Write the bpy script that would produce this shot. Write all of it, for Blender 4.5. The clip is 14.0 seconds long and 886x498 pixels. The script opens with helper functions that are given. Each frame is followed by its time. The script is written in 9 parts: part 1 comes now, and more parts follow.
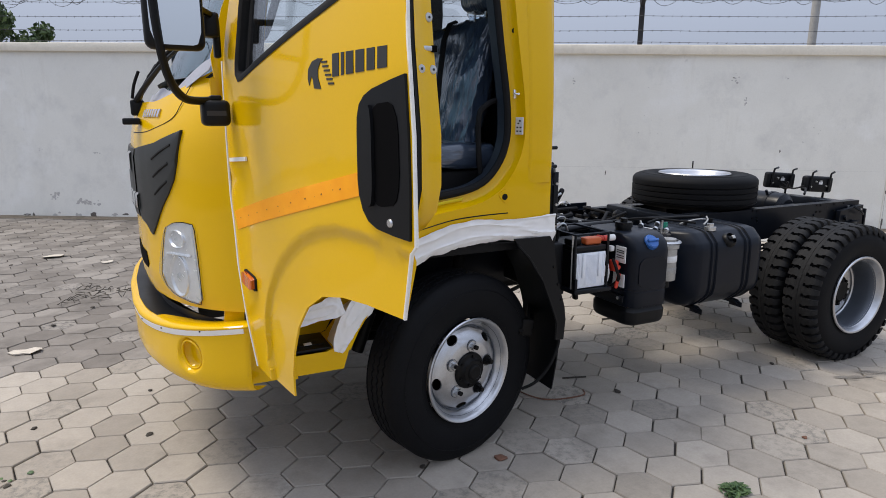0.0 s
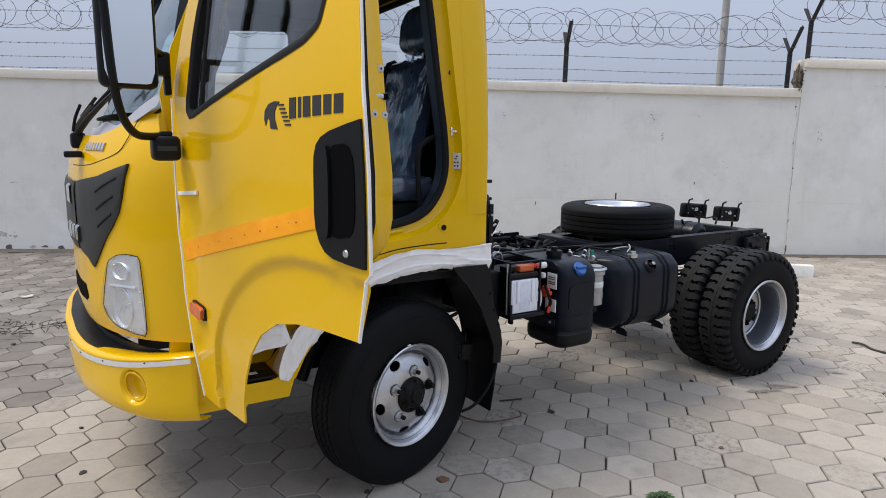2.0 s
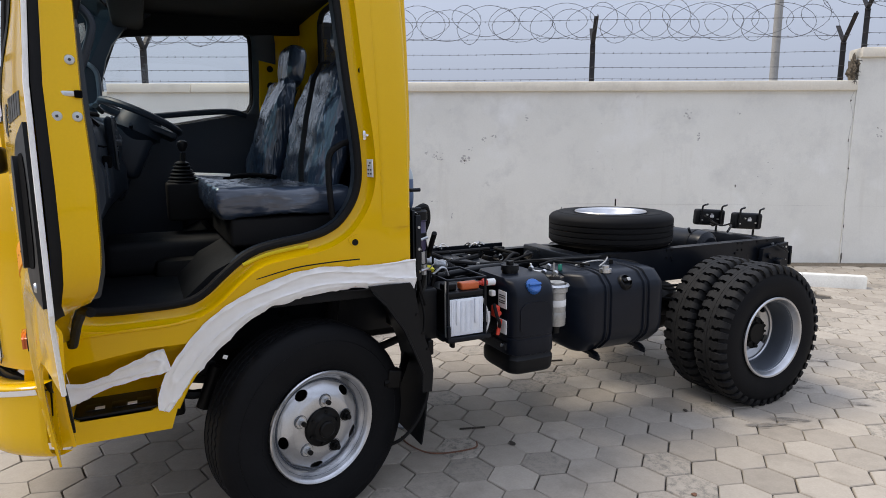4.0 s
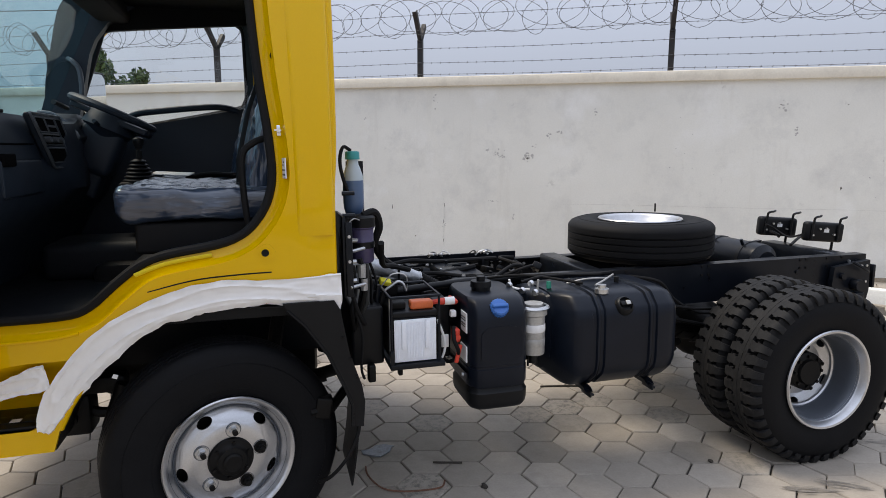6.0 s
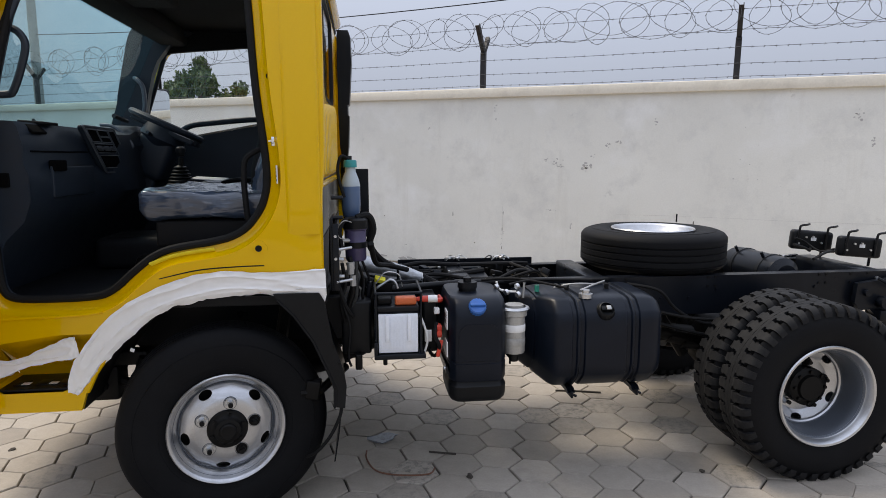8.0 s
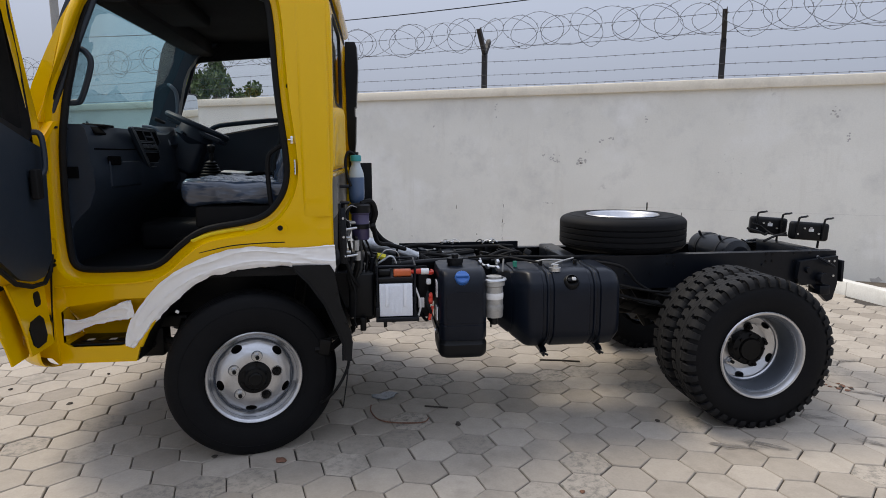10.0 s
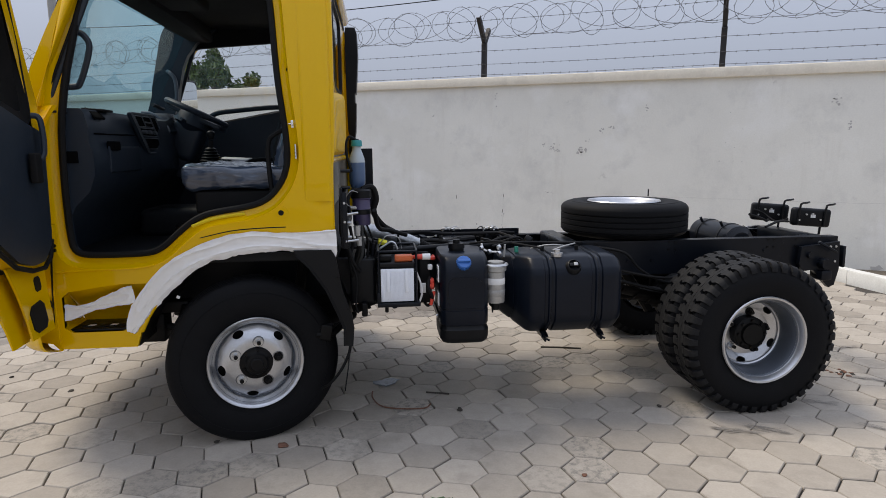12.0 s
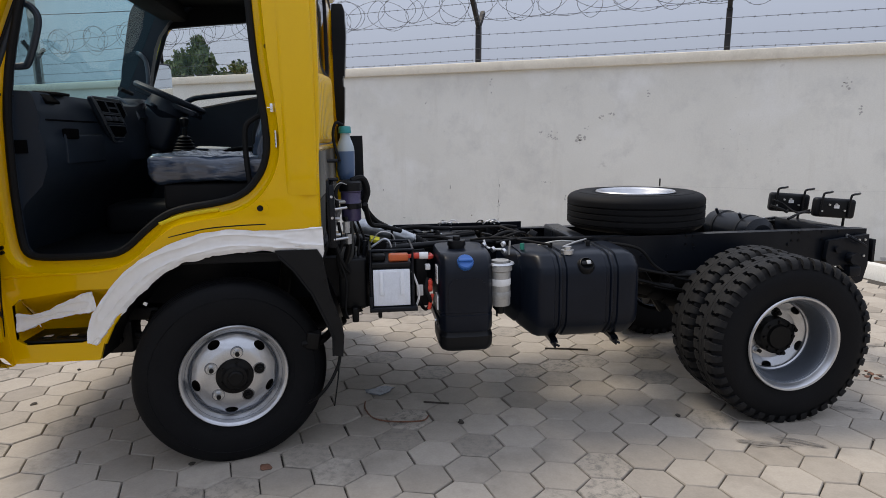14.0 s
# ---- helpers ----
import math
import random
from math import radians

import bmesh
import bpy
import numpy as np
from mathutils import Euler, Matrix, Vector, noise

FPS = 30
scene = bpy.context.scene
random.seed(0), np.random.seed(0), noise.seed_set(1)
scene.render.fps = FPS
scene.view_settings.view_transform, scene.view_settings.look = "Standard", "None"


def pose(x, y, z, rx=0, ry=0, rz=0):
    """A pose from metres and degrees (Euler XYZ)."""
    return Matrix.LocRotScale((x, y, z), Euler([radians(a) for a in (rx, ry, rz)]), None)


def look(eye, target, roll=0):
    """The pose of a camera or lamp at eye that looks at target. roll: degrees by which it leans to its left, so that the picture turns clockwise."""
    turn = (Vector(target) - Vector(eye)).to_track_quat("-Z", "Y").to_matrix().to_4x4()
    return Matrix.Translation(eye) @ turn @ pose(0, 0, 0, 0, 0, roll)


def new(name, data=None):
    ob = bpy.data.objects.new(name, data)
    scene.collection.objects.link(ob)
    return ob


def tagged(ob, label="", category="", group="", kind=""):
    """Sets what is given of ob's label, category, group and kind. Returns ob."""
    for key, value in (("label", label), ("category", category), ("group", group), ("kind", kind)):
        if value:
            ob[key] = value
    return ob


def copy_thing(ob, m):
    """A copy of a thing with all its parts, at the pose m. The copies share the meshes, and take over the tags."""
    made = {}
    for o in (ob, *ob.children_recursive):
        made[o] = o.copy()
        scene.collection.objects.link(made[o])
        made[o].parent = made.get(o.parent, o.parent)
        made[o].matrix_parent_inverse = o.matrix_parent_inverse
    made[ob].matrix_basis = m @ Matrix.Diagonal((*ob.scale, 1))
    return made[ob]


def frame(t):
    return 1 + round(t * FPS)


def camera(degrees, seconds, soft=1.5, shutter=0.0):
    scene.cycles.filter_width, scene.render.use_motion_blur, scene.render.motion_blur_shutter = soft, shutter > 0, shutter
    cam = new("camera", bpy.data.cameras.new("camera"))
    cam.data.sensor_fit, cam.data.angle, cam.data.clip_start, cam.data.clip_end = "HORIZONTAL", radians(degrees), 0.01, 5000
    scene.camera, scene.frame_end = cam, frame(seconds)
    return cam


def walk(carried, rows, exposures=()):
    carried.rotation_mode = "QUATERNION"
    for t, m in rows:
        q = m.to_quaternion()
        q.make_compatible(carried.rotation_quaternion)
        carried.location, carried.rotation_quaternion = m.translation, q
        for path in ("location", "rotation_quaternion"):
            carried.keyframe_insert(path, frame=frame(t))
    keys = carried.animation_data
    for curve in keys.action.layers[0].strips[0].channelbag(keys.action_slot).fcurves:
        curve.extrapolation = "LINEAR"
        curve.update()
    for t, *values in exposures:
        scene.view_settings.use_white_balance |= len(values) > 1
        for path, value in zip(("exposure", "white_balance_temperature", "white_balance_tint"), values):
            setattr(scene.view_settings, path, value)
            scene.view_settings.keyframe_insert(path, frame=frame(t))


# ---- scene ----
cam = camera(70.5, 14.0, 0.9)
METRES, EYE, TILT, LEAN, TURN = 3.267, 1.435, -12.0, 0.0, -25.2
ROWS = [
    (0.0, 0.0, 0.0, 0.0, 0.0, 0.0, -0.0),
    (0.5, -0.0285, -0.0229, -0.0028, -3.74, 0.62, 0.23),
    (1.0, -0.0371, -0.0381, -0.0046, -5.43, 1.55, 0.33),
    (1.5, -0.0331, -0.0421, -0.0048, -5.97, 2.22, 0.51),
    (2.0, -0.0116, -0.036, -0.0011, -6.06, 2.64, 0.74),
    (2.5, 0.0405, -0.021, 0.0025, -5.73, 3.03, 0.8),
    (3.0, 0.0877, -0.0073, 0.0046, -4.62, 3.16, 0.79),
    (5.5, 0.3201, 0.1353, 0.0361, 7.75, 2.8, -0.85),
    (6.0, 0.3656, 0.1713, 0.0418, 9.76, 2.8, -1.52),
    (6.5, 0.4142, 0.2009, 0.0515, 13.07, 3.38, -1.98),
    (7.0, 0.4734, 0.2011, 0.0505, 16.26, 3.51, -2.96),
    (7.5, 0.5018, 0.1818, 0.0459, 17.59, 3.45, -3.44),
    (8.0, 0.5102, 0.1451, 0.0362, 18.05, 3.22, -3.6),
    (10.5, 0.5958, 0.0019, -0.0002, 19.19, 2.79, -3.5),
    (11.0, 0.5926, 0.0022, -0.0046, 19.22, 2.62, -3.47),
    (11.5, 0.5876, 0.0065, -0.0079, 19.12, 2.4, -3.43),
    (12.0, 0.5863, 0.0129, -0.0073, 19.03, 2.21, -3.42),
    (12.5, 0.5836, 0.0237, -0.007, 18.9, 1.95, -3.36),
    (13.0, 0.5776, 0.0433, -0.0071, 18.75, 1.67, -3.3),
    (13.5, 0.5625, 0.0721, -0.0022, 18.6, 1.46, -3.13),
    (14.0, 0.5443, 0.0989, 0.0072, 18.24, 1.31, -2.99),
]
walk(cam, [(t, pose(-1.144, -2.174, EYE, TILT, LEAN, TURN) @ pose(METRES * x, METRES * y, METRES * z, 90 + pitch, roll, yaw)) for t, x, y, z, yaw, pitch, roll in ROWS], ((0, -0.04, 6500, 10), (3.0, 0.0, 6500, 10), (5.5, 0.1, 6800, 10), (7.5, 0.1, 6850, 10), (8.0, 0.06, 6800, 10), (10.5, -0.12, 6700, 10), (14, -0.14, 6700, 10)))

# ---- sky and light: bright, hazy overcast ----
SUN_EL, SUN_AZ = 60.0, -56.0   # height, and the bearing from +Y towards +X, of the veiled sun
world = bpy.data.worlds.new("overcast_sky")
scene.world = world
world.use_nodes = True
wn, wl = world.node_tree.nodes, world.node_tree.links
sky = wn.new("ShaderNodeTexSky")
sky.sky_type, sky.sun_disc = "NISHITA", False
sky.sun_elevation, sky.sun_rotation = radians(SUN_EL), radians(SUN_AZ)
sky.air_density, sky.dust_density = 1.0, 4.0
haze = wn.new("ShaderNodeMix")
haze.data_type = "RGBA"
haze.inputs[0].default_value = 0.86
haze.inputs[7].default_value = (6.0, 6.70, 8.45, 1)
wl.new(sky.outputs[0], haze.inputs[6])
back = wn["Background"]
back.inputs[1].default_value = 0.103
# an overcast sky is brightest overhead: (1 + 2 sin h) / 3
tcw, sep, mad = wn.new("ShaderNodeTexCoord"), wn.new("ShaderNodeSeparateXYZ"), wn.new("ShaderNodeMath")
wl.new(tcw.outputs["Generated"], sep.inputs[0])
mad.operation, mad.use_clamp = "MULTIPLY_ADD", False
clampz = wn.new("ShaderNodeClamp")
wl.new(sep.outputs[2], clampz.inputs[0])
wl.new(clampz.outputs[0], mad.inputs[0])
mad.inputs[1].default_value, mad.inputs[2].default_value = 1.50, 0.60
vm = wn.new("ShaderNodeVectorMath")
vm.operation = "SCALE"
wl.new(haze.outputs[2], vm.inputs[0])
wl.new(mad.outputs[0], vm.inputs["Scale"])
wl.new(vm.outputs[0], back.inputs[0])
sun_data = bpy.data.lights.new("sun", "SUN")
sun_data.energy, sun_data.angle, sun_data.color = 2.9, radians(22), (1.0, 0.905, 0.76)
sun = new("sun", sun_data)
sv = Vector((math.sin(radians(SUN_AZ)) * math.cos(radians(SUN_EL)), math.cos(radians(SUN_AZ)) * math.cos(radians(SUN_EL)), math.sin(radians(SUN_EL))))
sun.matrix_world = look(sv * 20, (0, 0, 0))
scene.view_settings.exposure = 0.0

# ---- materials ----
def node_mat(name):
    m = bpy.data.materials.new(name)
    m.use_nodes = True
    nt = m.node_tree
    return m, nt.nodes, nt.links, nt.nodes["Principled BSDF"]


def coords(n, l, scale, world_space=True):
    """Noise in metres: from the world's place or the thing's own."""
    if world_space:
        g = n.new("ShaderNodeNewGeometry")
        return g.outputs["Position"]
    return n.new("ShaderNodeTexCoord").outputs["Object"]


def noise_tex(n, l, vec, scale, detail=4.0, rough=0.55):
    t = n.new("ShaderNodeTexNoise")
    t.inputs["Scale"].default_value, t.inputs["Detail"].default_value, t.inputs["Roughness"].default_value = scale, detail, rough
    l.new(vec, t.inputs["Vector"])
    return t.outputs["Fac"]


def ramp(n, l, fac, a, b, ca=(0, 0, 0, 1), cb=(1, 1, 1, 1)):
    r = n.new("ShaderNodeValToRGB")
    r.color_ramp.elements[0].position, r.color_ramp.elements[1].position = a, b
    r.color_ramp.elements[0].color, r.color_ramp.elements[1].color = ca, cb
    l.new(fac, r.inputs[0])
    return r.outputs[0]


def blend(n, l, fac, a, b, mode="MIX"):
    m = n.new("ShaderNodeMix")
    m.data_type, m.blend_type = "RGBA", mode
    for value, slot in ((fac, 0), (a, 6), (b, 7)):
        if isinstance(value, (int, float)):
            m.inputs[slot].default_value = value
        elif isinstance(value, tuple):
            m.inputs[slot].default_value = (*value, 1)
        else:
            l.new(value, m.inputs[slot])
    return m.outputs[2]


def bump(n, l, bsdf, fac, strength, distance):
    b = n.new("ShaderNodeBump")
    b.inputs["Strength"].default_value, b.inputs["Distance"].default_value = strength, distance
    l.new(fac, b.inputs["Height"])
    l.new(b.outputs[0], bsdf.inputs["Normal"])


def surface(name, color, rough=0.5, metal=0.0, dirt=(0.1, 0.09, 0.08), dirt_amount=0.25, grain=0.15, scale=3.0, fine=60.0,
            bump_s=0.15, bump_d=0.002, rough_var=0.12, coat=0.0, spec=0.5, own=False, dirt_from=0.5):
    m, n, l, p = node_mat(name)
    vec = coords(n, l, scale, not own)
    big, small = noise_tex(n, l, vec, scale, 5, 0.6), noise_tex(n, l, vec, fine, 3, 0.6)
    dark = tuple(c * (1 - grain) for c in color)
    light = tuple(min(1, c * (1 + grain)) for c in color)
    base = ramp(n, l, small, 0.3, 0.7, (*dark, 1), (*light, 1))
    mask = ramp(n, l, big, dirt_from, dirt_from + 0.25)
    mul = n.new("ShaderNodeMath")
    mul.operation = "MULTIPLY"
    mul.inputs[1].default_value = dirt_amount
    l.new(mask, mul.inputs[0])
    l.new(blend(n, l, mul.outputs[0], base, dirt), p.inputs["Base Color"])
    rr = n.new("ShaderNodeMapRange")
    rr.inputs["To Min"].default_value, rr.inputs["To Max"].default_value = max(0.02, rough - rough_var), min(1, rough + rough_var)
    l.new(big, rr.inputs["Value"])
    l.new(rr.outputs[0], p.inputs["Roughness"])
    p.inputs["Metallic"].default_value = metal
    p.inputs["Coat Weight"].default_value = coat
    p.inputs["Coat Roughness"].default_value = 0.05
    p.inputs["Specular IOR Level"].default_value = spec
    if bump_s:
        bump(n, l, p, small, bump_s, bump_d)
    return m


YELLOW = surface("yellow_cab_paint", (0.730, 0.438, 0.0008), 0.22, 0.0, (0.675, 0.396, 0.001), 0.22, 0.02, 1.6, 240, 0.010, 0.0003, 0.05, 0.45, spec=0.08)
WHITE_TAPE = surface("white_masking_film", (0.85, 0.845, 0.835), 0.36, 0, (0.70, 0.68, 0.65), 0.3, 0.02, 6, 26, 0.10, 0.004)
BEZEL = surface("satin_console_bezel", (0.105, 0.122, 0.145), 0.38, 0, (0.07, 0.075, 0.09), 0.3, 0.1, 12, 200, 0.1, 0.0006)
WHITE_EDGE = surface("white_foam_strip", (0.78, 0.77, 0.74), 0.8, 0, (0.5, 0.48, 0.44), 0.3, 0.05, 20, 200, 0.1, 0.001)
BLACK_PLASTIC = surface("black_plastic", (0.0048, 0.0054, 0.0066), 0.40, 0, (0.014, 0.0148, 0.0165), 0.25, 0.15, 6, 260, 0.12, 0.0005, spec=0.2)
TANK_PLASTIC = surface("moulded_tank_plastic", (0.0040, 0.0064, 0.0122), 0.33, 0, (0.0095, 0.0130, 0.0215), 0.4, 0.2, 6, 350, 0.15, 0.0005, spec=0.21)
GRILLE = surface("dark_grey_grille_plastic", (0.022, 0.024, 0.024), 0.5, 0, (0.05, 0.05, 0.05), 0.3, 0.12, 6, 240, 0.15, 0.0006, spec=0.35)
CHASSIS = surface("black_chassis_paint", (0.0044, 0.0059, 0.0092), 0.32, 0, (0.0145, 0.0168, 0.0215), 0.4, 0.2, 5, 160, 0.15, 0.001, 0.15, spec=0.21)
GREASE = surface("dark_greasy_metal", (0.0038, 0.0037, 0.0038), 0.5, 0.0, (0.012, 0.011, 0.0105), 0.4, 0.25, 9, 80, 0.3, 0.002, spec=0.18)
RUBBER = surface("tyre_rubber", (0.0050, 0.0053, 0.0063), 0.66, 0, (0.014, 0.0142, 0.0152), 0.3, 0.2, 7, 140, 0.3, 0.001, 0.1, spec=0.13)
TREAD = surface("dusty_tread_rubber", (0.0095, 0.0098, 0.0108), 0.7, 0, (0.030, 0.029, 0.0285), 0.5, 0.25, 16, 140, 0.3, 0.001, 0.1, spec=0.2)
SEAL = surface("black_rubber_seal", (0.006, 0.006, 0.0065), 0.7, 0, (0.015, 0.015, 0.015), 0.2, 0.1, 8, 150, 0.1, 0.001, spec=0.2)
SILVER = surface("silver_wheel_paint", (0.53, 0.54, 0.56), 0.33, 0.88, (0.30, 0.285, 0.27), 0.4, 0.06, 11, 190, 0.10, 0.0006, 0.12)
# darker stand-in for the wheel silver: shade of barrels and creases as colour
RIM_SHADE = surface("rim_shade_grey", (0.090, 0.103, 0.124), 0.42, 0.35, (0.05, 0.055, 0.06), 0.35, 0.07, 8, 200, 0.08, 0.0006)
STEEL = surface("bare_steel", (0.56, 0.57, 0.58), 0.32, 0.9, (0.32, 0.31, 0.30), 0.3, 0.08, 30, 200, 0.1, 0.0006)
CHROME = surface("chrome", (0.8, 0.8, 0.8), 0.12, 1.0, (0.4, 0.4, 0.4), 0.1, 0.02, 20, 200, 0, 0, 0.05)
LAMP_BOWL = surface("satin_reflector", (0.80, 0.81, 0.83), 0.24, 0.6, (0.62, 0.63, 0.65), 0.4, 0.06, 30, 40, 0.35, 0.004)
ALU = surface("cast_aluminium", (0.42, 0.42, 0.41), 0.5, 0.6, (0.15, 0.14, 0.12), 0.4, 0.1, 14, 120, 0.25, 0.001)
DASH = surface("charcoal_blue_cab_trim", (0.0140, 0.0220, 0.0345), 0.50, 0, (0.022, 0.032, 0.047), 0.3, 0.1, 5, 400, 0.2, 0.0006, spec=0.42)
HEADLINER = surface("dark_grey_headliner", (0.009, 0.009, 0.010), 0.9, 0, (0.018, 0.018, 0.018), 0.3, 0.15, 4, 300, 0.2, 0.001, spec=0.2)
FLOOR_MAT = surface("black_floor_mat", (0.0048, 0.0056, 0.0074), 0.6, 0, (0.014, 0.0145, 0.016), 0.35, 0.25, 6, 120, 0.4, 0.002, spec=0.24)
BLUE_CAP = surface("blue_plastic_cap", (0.03, 0.13, 0.42), 0.42, 0, (0.06, 0.1, 0.2), 0.2, 0.06, 20, 200, 0.1, 0.0006)
TEAL_CAP = surface("teal_plastic_cap", (0.02, 0.26, 0.27), 0.45, 0, (0.05, 0.16, 0.17), 0.2, 0.06, 20, 200, 0.1, 0.0006)
RED = surface("red_plastic", (0.62, 0.05, 0.025), 0.45, 0, (0.25, 0.05, 0.04), 0.3, 0.06, 25, 200, 0.1, 0.0006)
ORANGE_RED = surface("orange_terminal_cover", (0.66, 0.14, 0.04), 0.45, 0, (0.3, 0.1, 0.06), 0.35, 0.06, 25, 200, 0.1, 0.0006)
CASE_WHITE = surface("white_battery_case", (0.80, 0.83, 0.88), 0.4, 0, (0.6, 0.61, 0.62), 0.25, 0.04, 18, 150, 0.08, 0.0006)
WHITE_LABEL = surface("white_label", (0.75, 0.75, 0.74), 0.55, 0, (0.5, 0.5, 0.48), 0.25, 0.04, 25, 200, 0, 0)
INK = surface("black_ink", (0.02, 0.02, 0.022), 0.5, 0, (0.04, 0.04, 0.04), 0.2, 0.05, 20, 200, 0, 0)
PURPLE = surface("purple_reservoir_plastic", (0.065, 0.055, 0.12), 0.35, 0, (0.04, 0.035, 0.06), 0.3, 0.08, 14, 160, 0.1, 0.0006)
GREEN = surface("green_plastic_clip", (0.03, 0.3, 0.2), 0.45, 0, (0.05, 0.12, 0.1), 0.2, 0.06, 20, 200, 0, 0)
FOIL = surface("silver_heat_shield", (0.5, 0.52, 0.54), 0.45, 0.5, (0.2, 0.2, 0.2), 0.4, 0.1, 20, 60, 0.6, 0.004)
HORSE = surface("black_decal_vinyl", (0.018, 0.017, 0.014), 0.35, 0, (0.04, 0.04, 0.03), 0.2, 0.05, 10, 200, 0, 0)
POST = surface("dark_painted_fence_iron", (0.015, 0.015, 0.017), 0.6, 0.2, (0.09, 0.055, 0.04), 0.35, 0.2, 12, 90, 0.2, 0.001)
WIRE = surface("weathered_fence_wire", (0.085, 0.085, 0.092), 0.6, 0.4, (0.05, 0.04, 0.035), 0.4, 0.15, 15, 120, 0, 0)
CONCRETE_POLE = surface("grey_concrete_pole", (0.34, 0.33, 0.31), 0.85, 0, (0.2, 0.19, 0.17), 0.4, 0.1, 5, 50, 0.3, 0.003)
KERB = surface("white_limewashed_kerb", (0.66, 0.66, 0.63), 0.8, 0, (0.4, 0.38, 0.33), 0.4, 0.06, 4, 60, 0.3, 0.003)
SOIL = surface("dry_soil", (0.14, 0.115, 0.085), 0.95, 0, (0.05, 0.05, 0.03), 0.6, 0.3, 6, 50, 0.8, 0.01)
GROUND = surface("dusty_ground", (0.26, 0.23, 0.19), 0.95, 0, (0.15, 0.15, 0.09), 0.5, 0.2, 0.5, 20, 0.5, 0.01)
JOINT = surface("sandy_paving_joint", (0.050, 0.044, 0.038), 0.95, 0, (0.065, 0.058, 0.046), 0.5, 0.25, 8, 120, 0.5, 0.003)
BARK = surface("grey_brown_bark", (0.13, 0.1, 0.075), 0.95, 0, (0.06, 0.05, 0.04), 0.5, 0.25, 10, 60, 0.6, 0.01)
# near-black for openings: the shade of their depth is put into the colour
HOLE = surface("recess_shade_black", (0.0025, 0.0025, 0.003), 0.9, 0, (0.003, 0.003, 0.003), 0.2, 0.1, 8, 150, 0, 0, spec=0.05)
GREY_FILM = surface("grey_masking_film", (0.34, 0.35, 0.40), 0.45, 0, (0.24, 0.25, 0.29), 0.4, 0.06, 12, 70, 0.3, 0.003)
GREY_SCRAP = surface("dirty_grey_scrap", (0.17, 0.185, 0.20), 0.4, 0, (0.04, 0.04, 0.042), 0.6, 0.2, 30, 90, 0.4, 0.003)
DEBRIS = surface("rusty_brown_debris", (0.16, 0.075, 0.045), 0.85, 0, (0.07, 0.04, 0.03), 0.5, 0.2, 20, 90, 0.4, 0.003)
TWIG = surface("dead_dark_twig", (0.045, 0.038, 0.03), 0.95, 0, (0.03, 0.025, 0.02), 0.4, 0.2, 20, 90, 0.4, 0.003)
PALE_CHIP = surface("pale_dry_leaf", (0.5, 0.45, 0.38), 0.85, 0, (0.3, 0.26, 0.2), 0.4, 0.1, 20, 90, 0.3, 0.003)


def leaf_material(name, a, b):
    m, n, l, p = node_mat(name)
    g = n.new("ShaderNodeNewGeometry")
    l.new(ramp(n, l, g.outputs["Random Per Island"], 0.0, 1.0, (*a, 1), (*b, 1)), p.inputs["Base Color"])
    p.inputs["Roughness"].default_value = 0.6
    return m


LEAF = leaf_material("tree_leaf", (0.03, 0.06, 0.02), (0.1, 0.15, 0.045))
WEED = leaf_material("weed_leaf", (0.032, 0.07, 0.022), (0.085, 0.145, 0.045))


def glass(name, tint, rough=0.0):
    m, n, l, p = node_mat(name)
    clear, gloss, mix, fres = n.new("ShaderNodeBsdfTransparent"), n.new("ShaderNodeBsdfGlossy"), n.new("ShaderNodeMixShader"), n.new("ShaderNodeLayerWeight")
    clear.inputs[0].default_value = (*tint, 1)
    gloss.inputs["Roughness"].default_value = rough
    fres.inputs[0].default_value = 0.5
    power, scale_ = n.new("ShaderNodeMath"), n.new("ShaderNodeMath")
    power.operation, scale_.operation = "POWER", "MULTIPLY_ADD"
    power.inputs[1].default_value = 4.0
    scale_.inputs[1].default_value, scale_.inputs[2].default_value = 0.85, 0.03
    l.new(fres.outputs["Facing"], power.inputs[0])
    l.new(power.outputs[0], scale_.inputs[0])
    l.new(scale_.outputs[0], mix.inputs[0])
    l.new(clear.outputs[0], mix.inputs[1])
    l.new(gloss.outputs[0], mix.inputs[2])
    l.new(mix.outputs[0], n["Material Output"].inputs[0])
    return m


WINDSCREEN = glass("teal_tinted_windscreen", (0.70, 0.87, 0.89))
SIDE_GLASS = glass("side_window_glass", (0.975, 0.99, 0.985))
LENS = glass("clear_lamp_lens", (0.92, 0.94, 0.95))
FILM = glass("loose_clear_film", (0.86, 0.9, 0.94), 0.15)
MIRROR, _n, _l, _p = node_mat("mirror_glass")
_p.inputs["Metallic"].default_value, _p.inputs["Roughness"].default_value, _p.inputs["Base Color"].default_value = 1, 0.02, (0.82, 0.84, 0.84, 1)


def amber():
    m, n, l, p = node_mat("amber_lens")
    p.inputs["Base Color"].default_value = (0.62, 0.105, 0.006, 1)
    p.inputs["Roughness"].default_value, p.inputs["Coat Weight"].default_value = 0.2, 0.8
    wave = n.new("ShaderNodeTexWave")
    wave.inputs["Scale"].default_value = 40
    l.new(coords(n, l, 1), wave.inputs["Vector"])
    bump(n, l, p, wave.outputs["Fac"], 0.4, 0.003)
    return m


AMBER = amber()


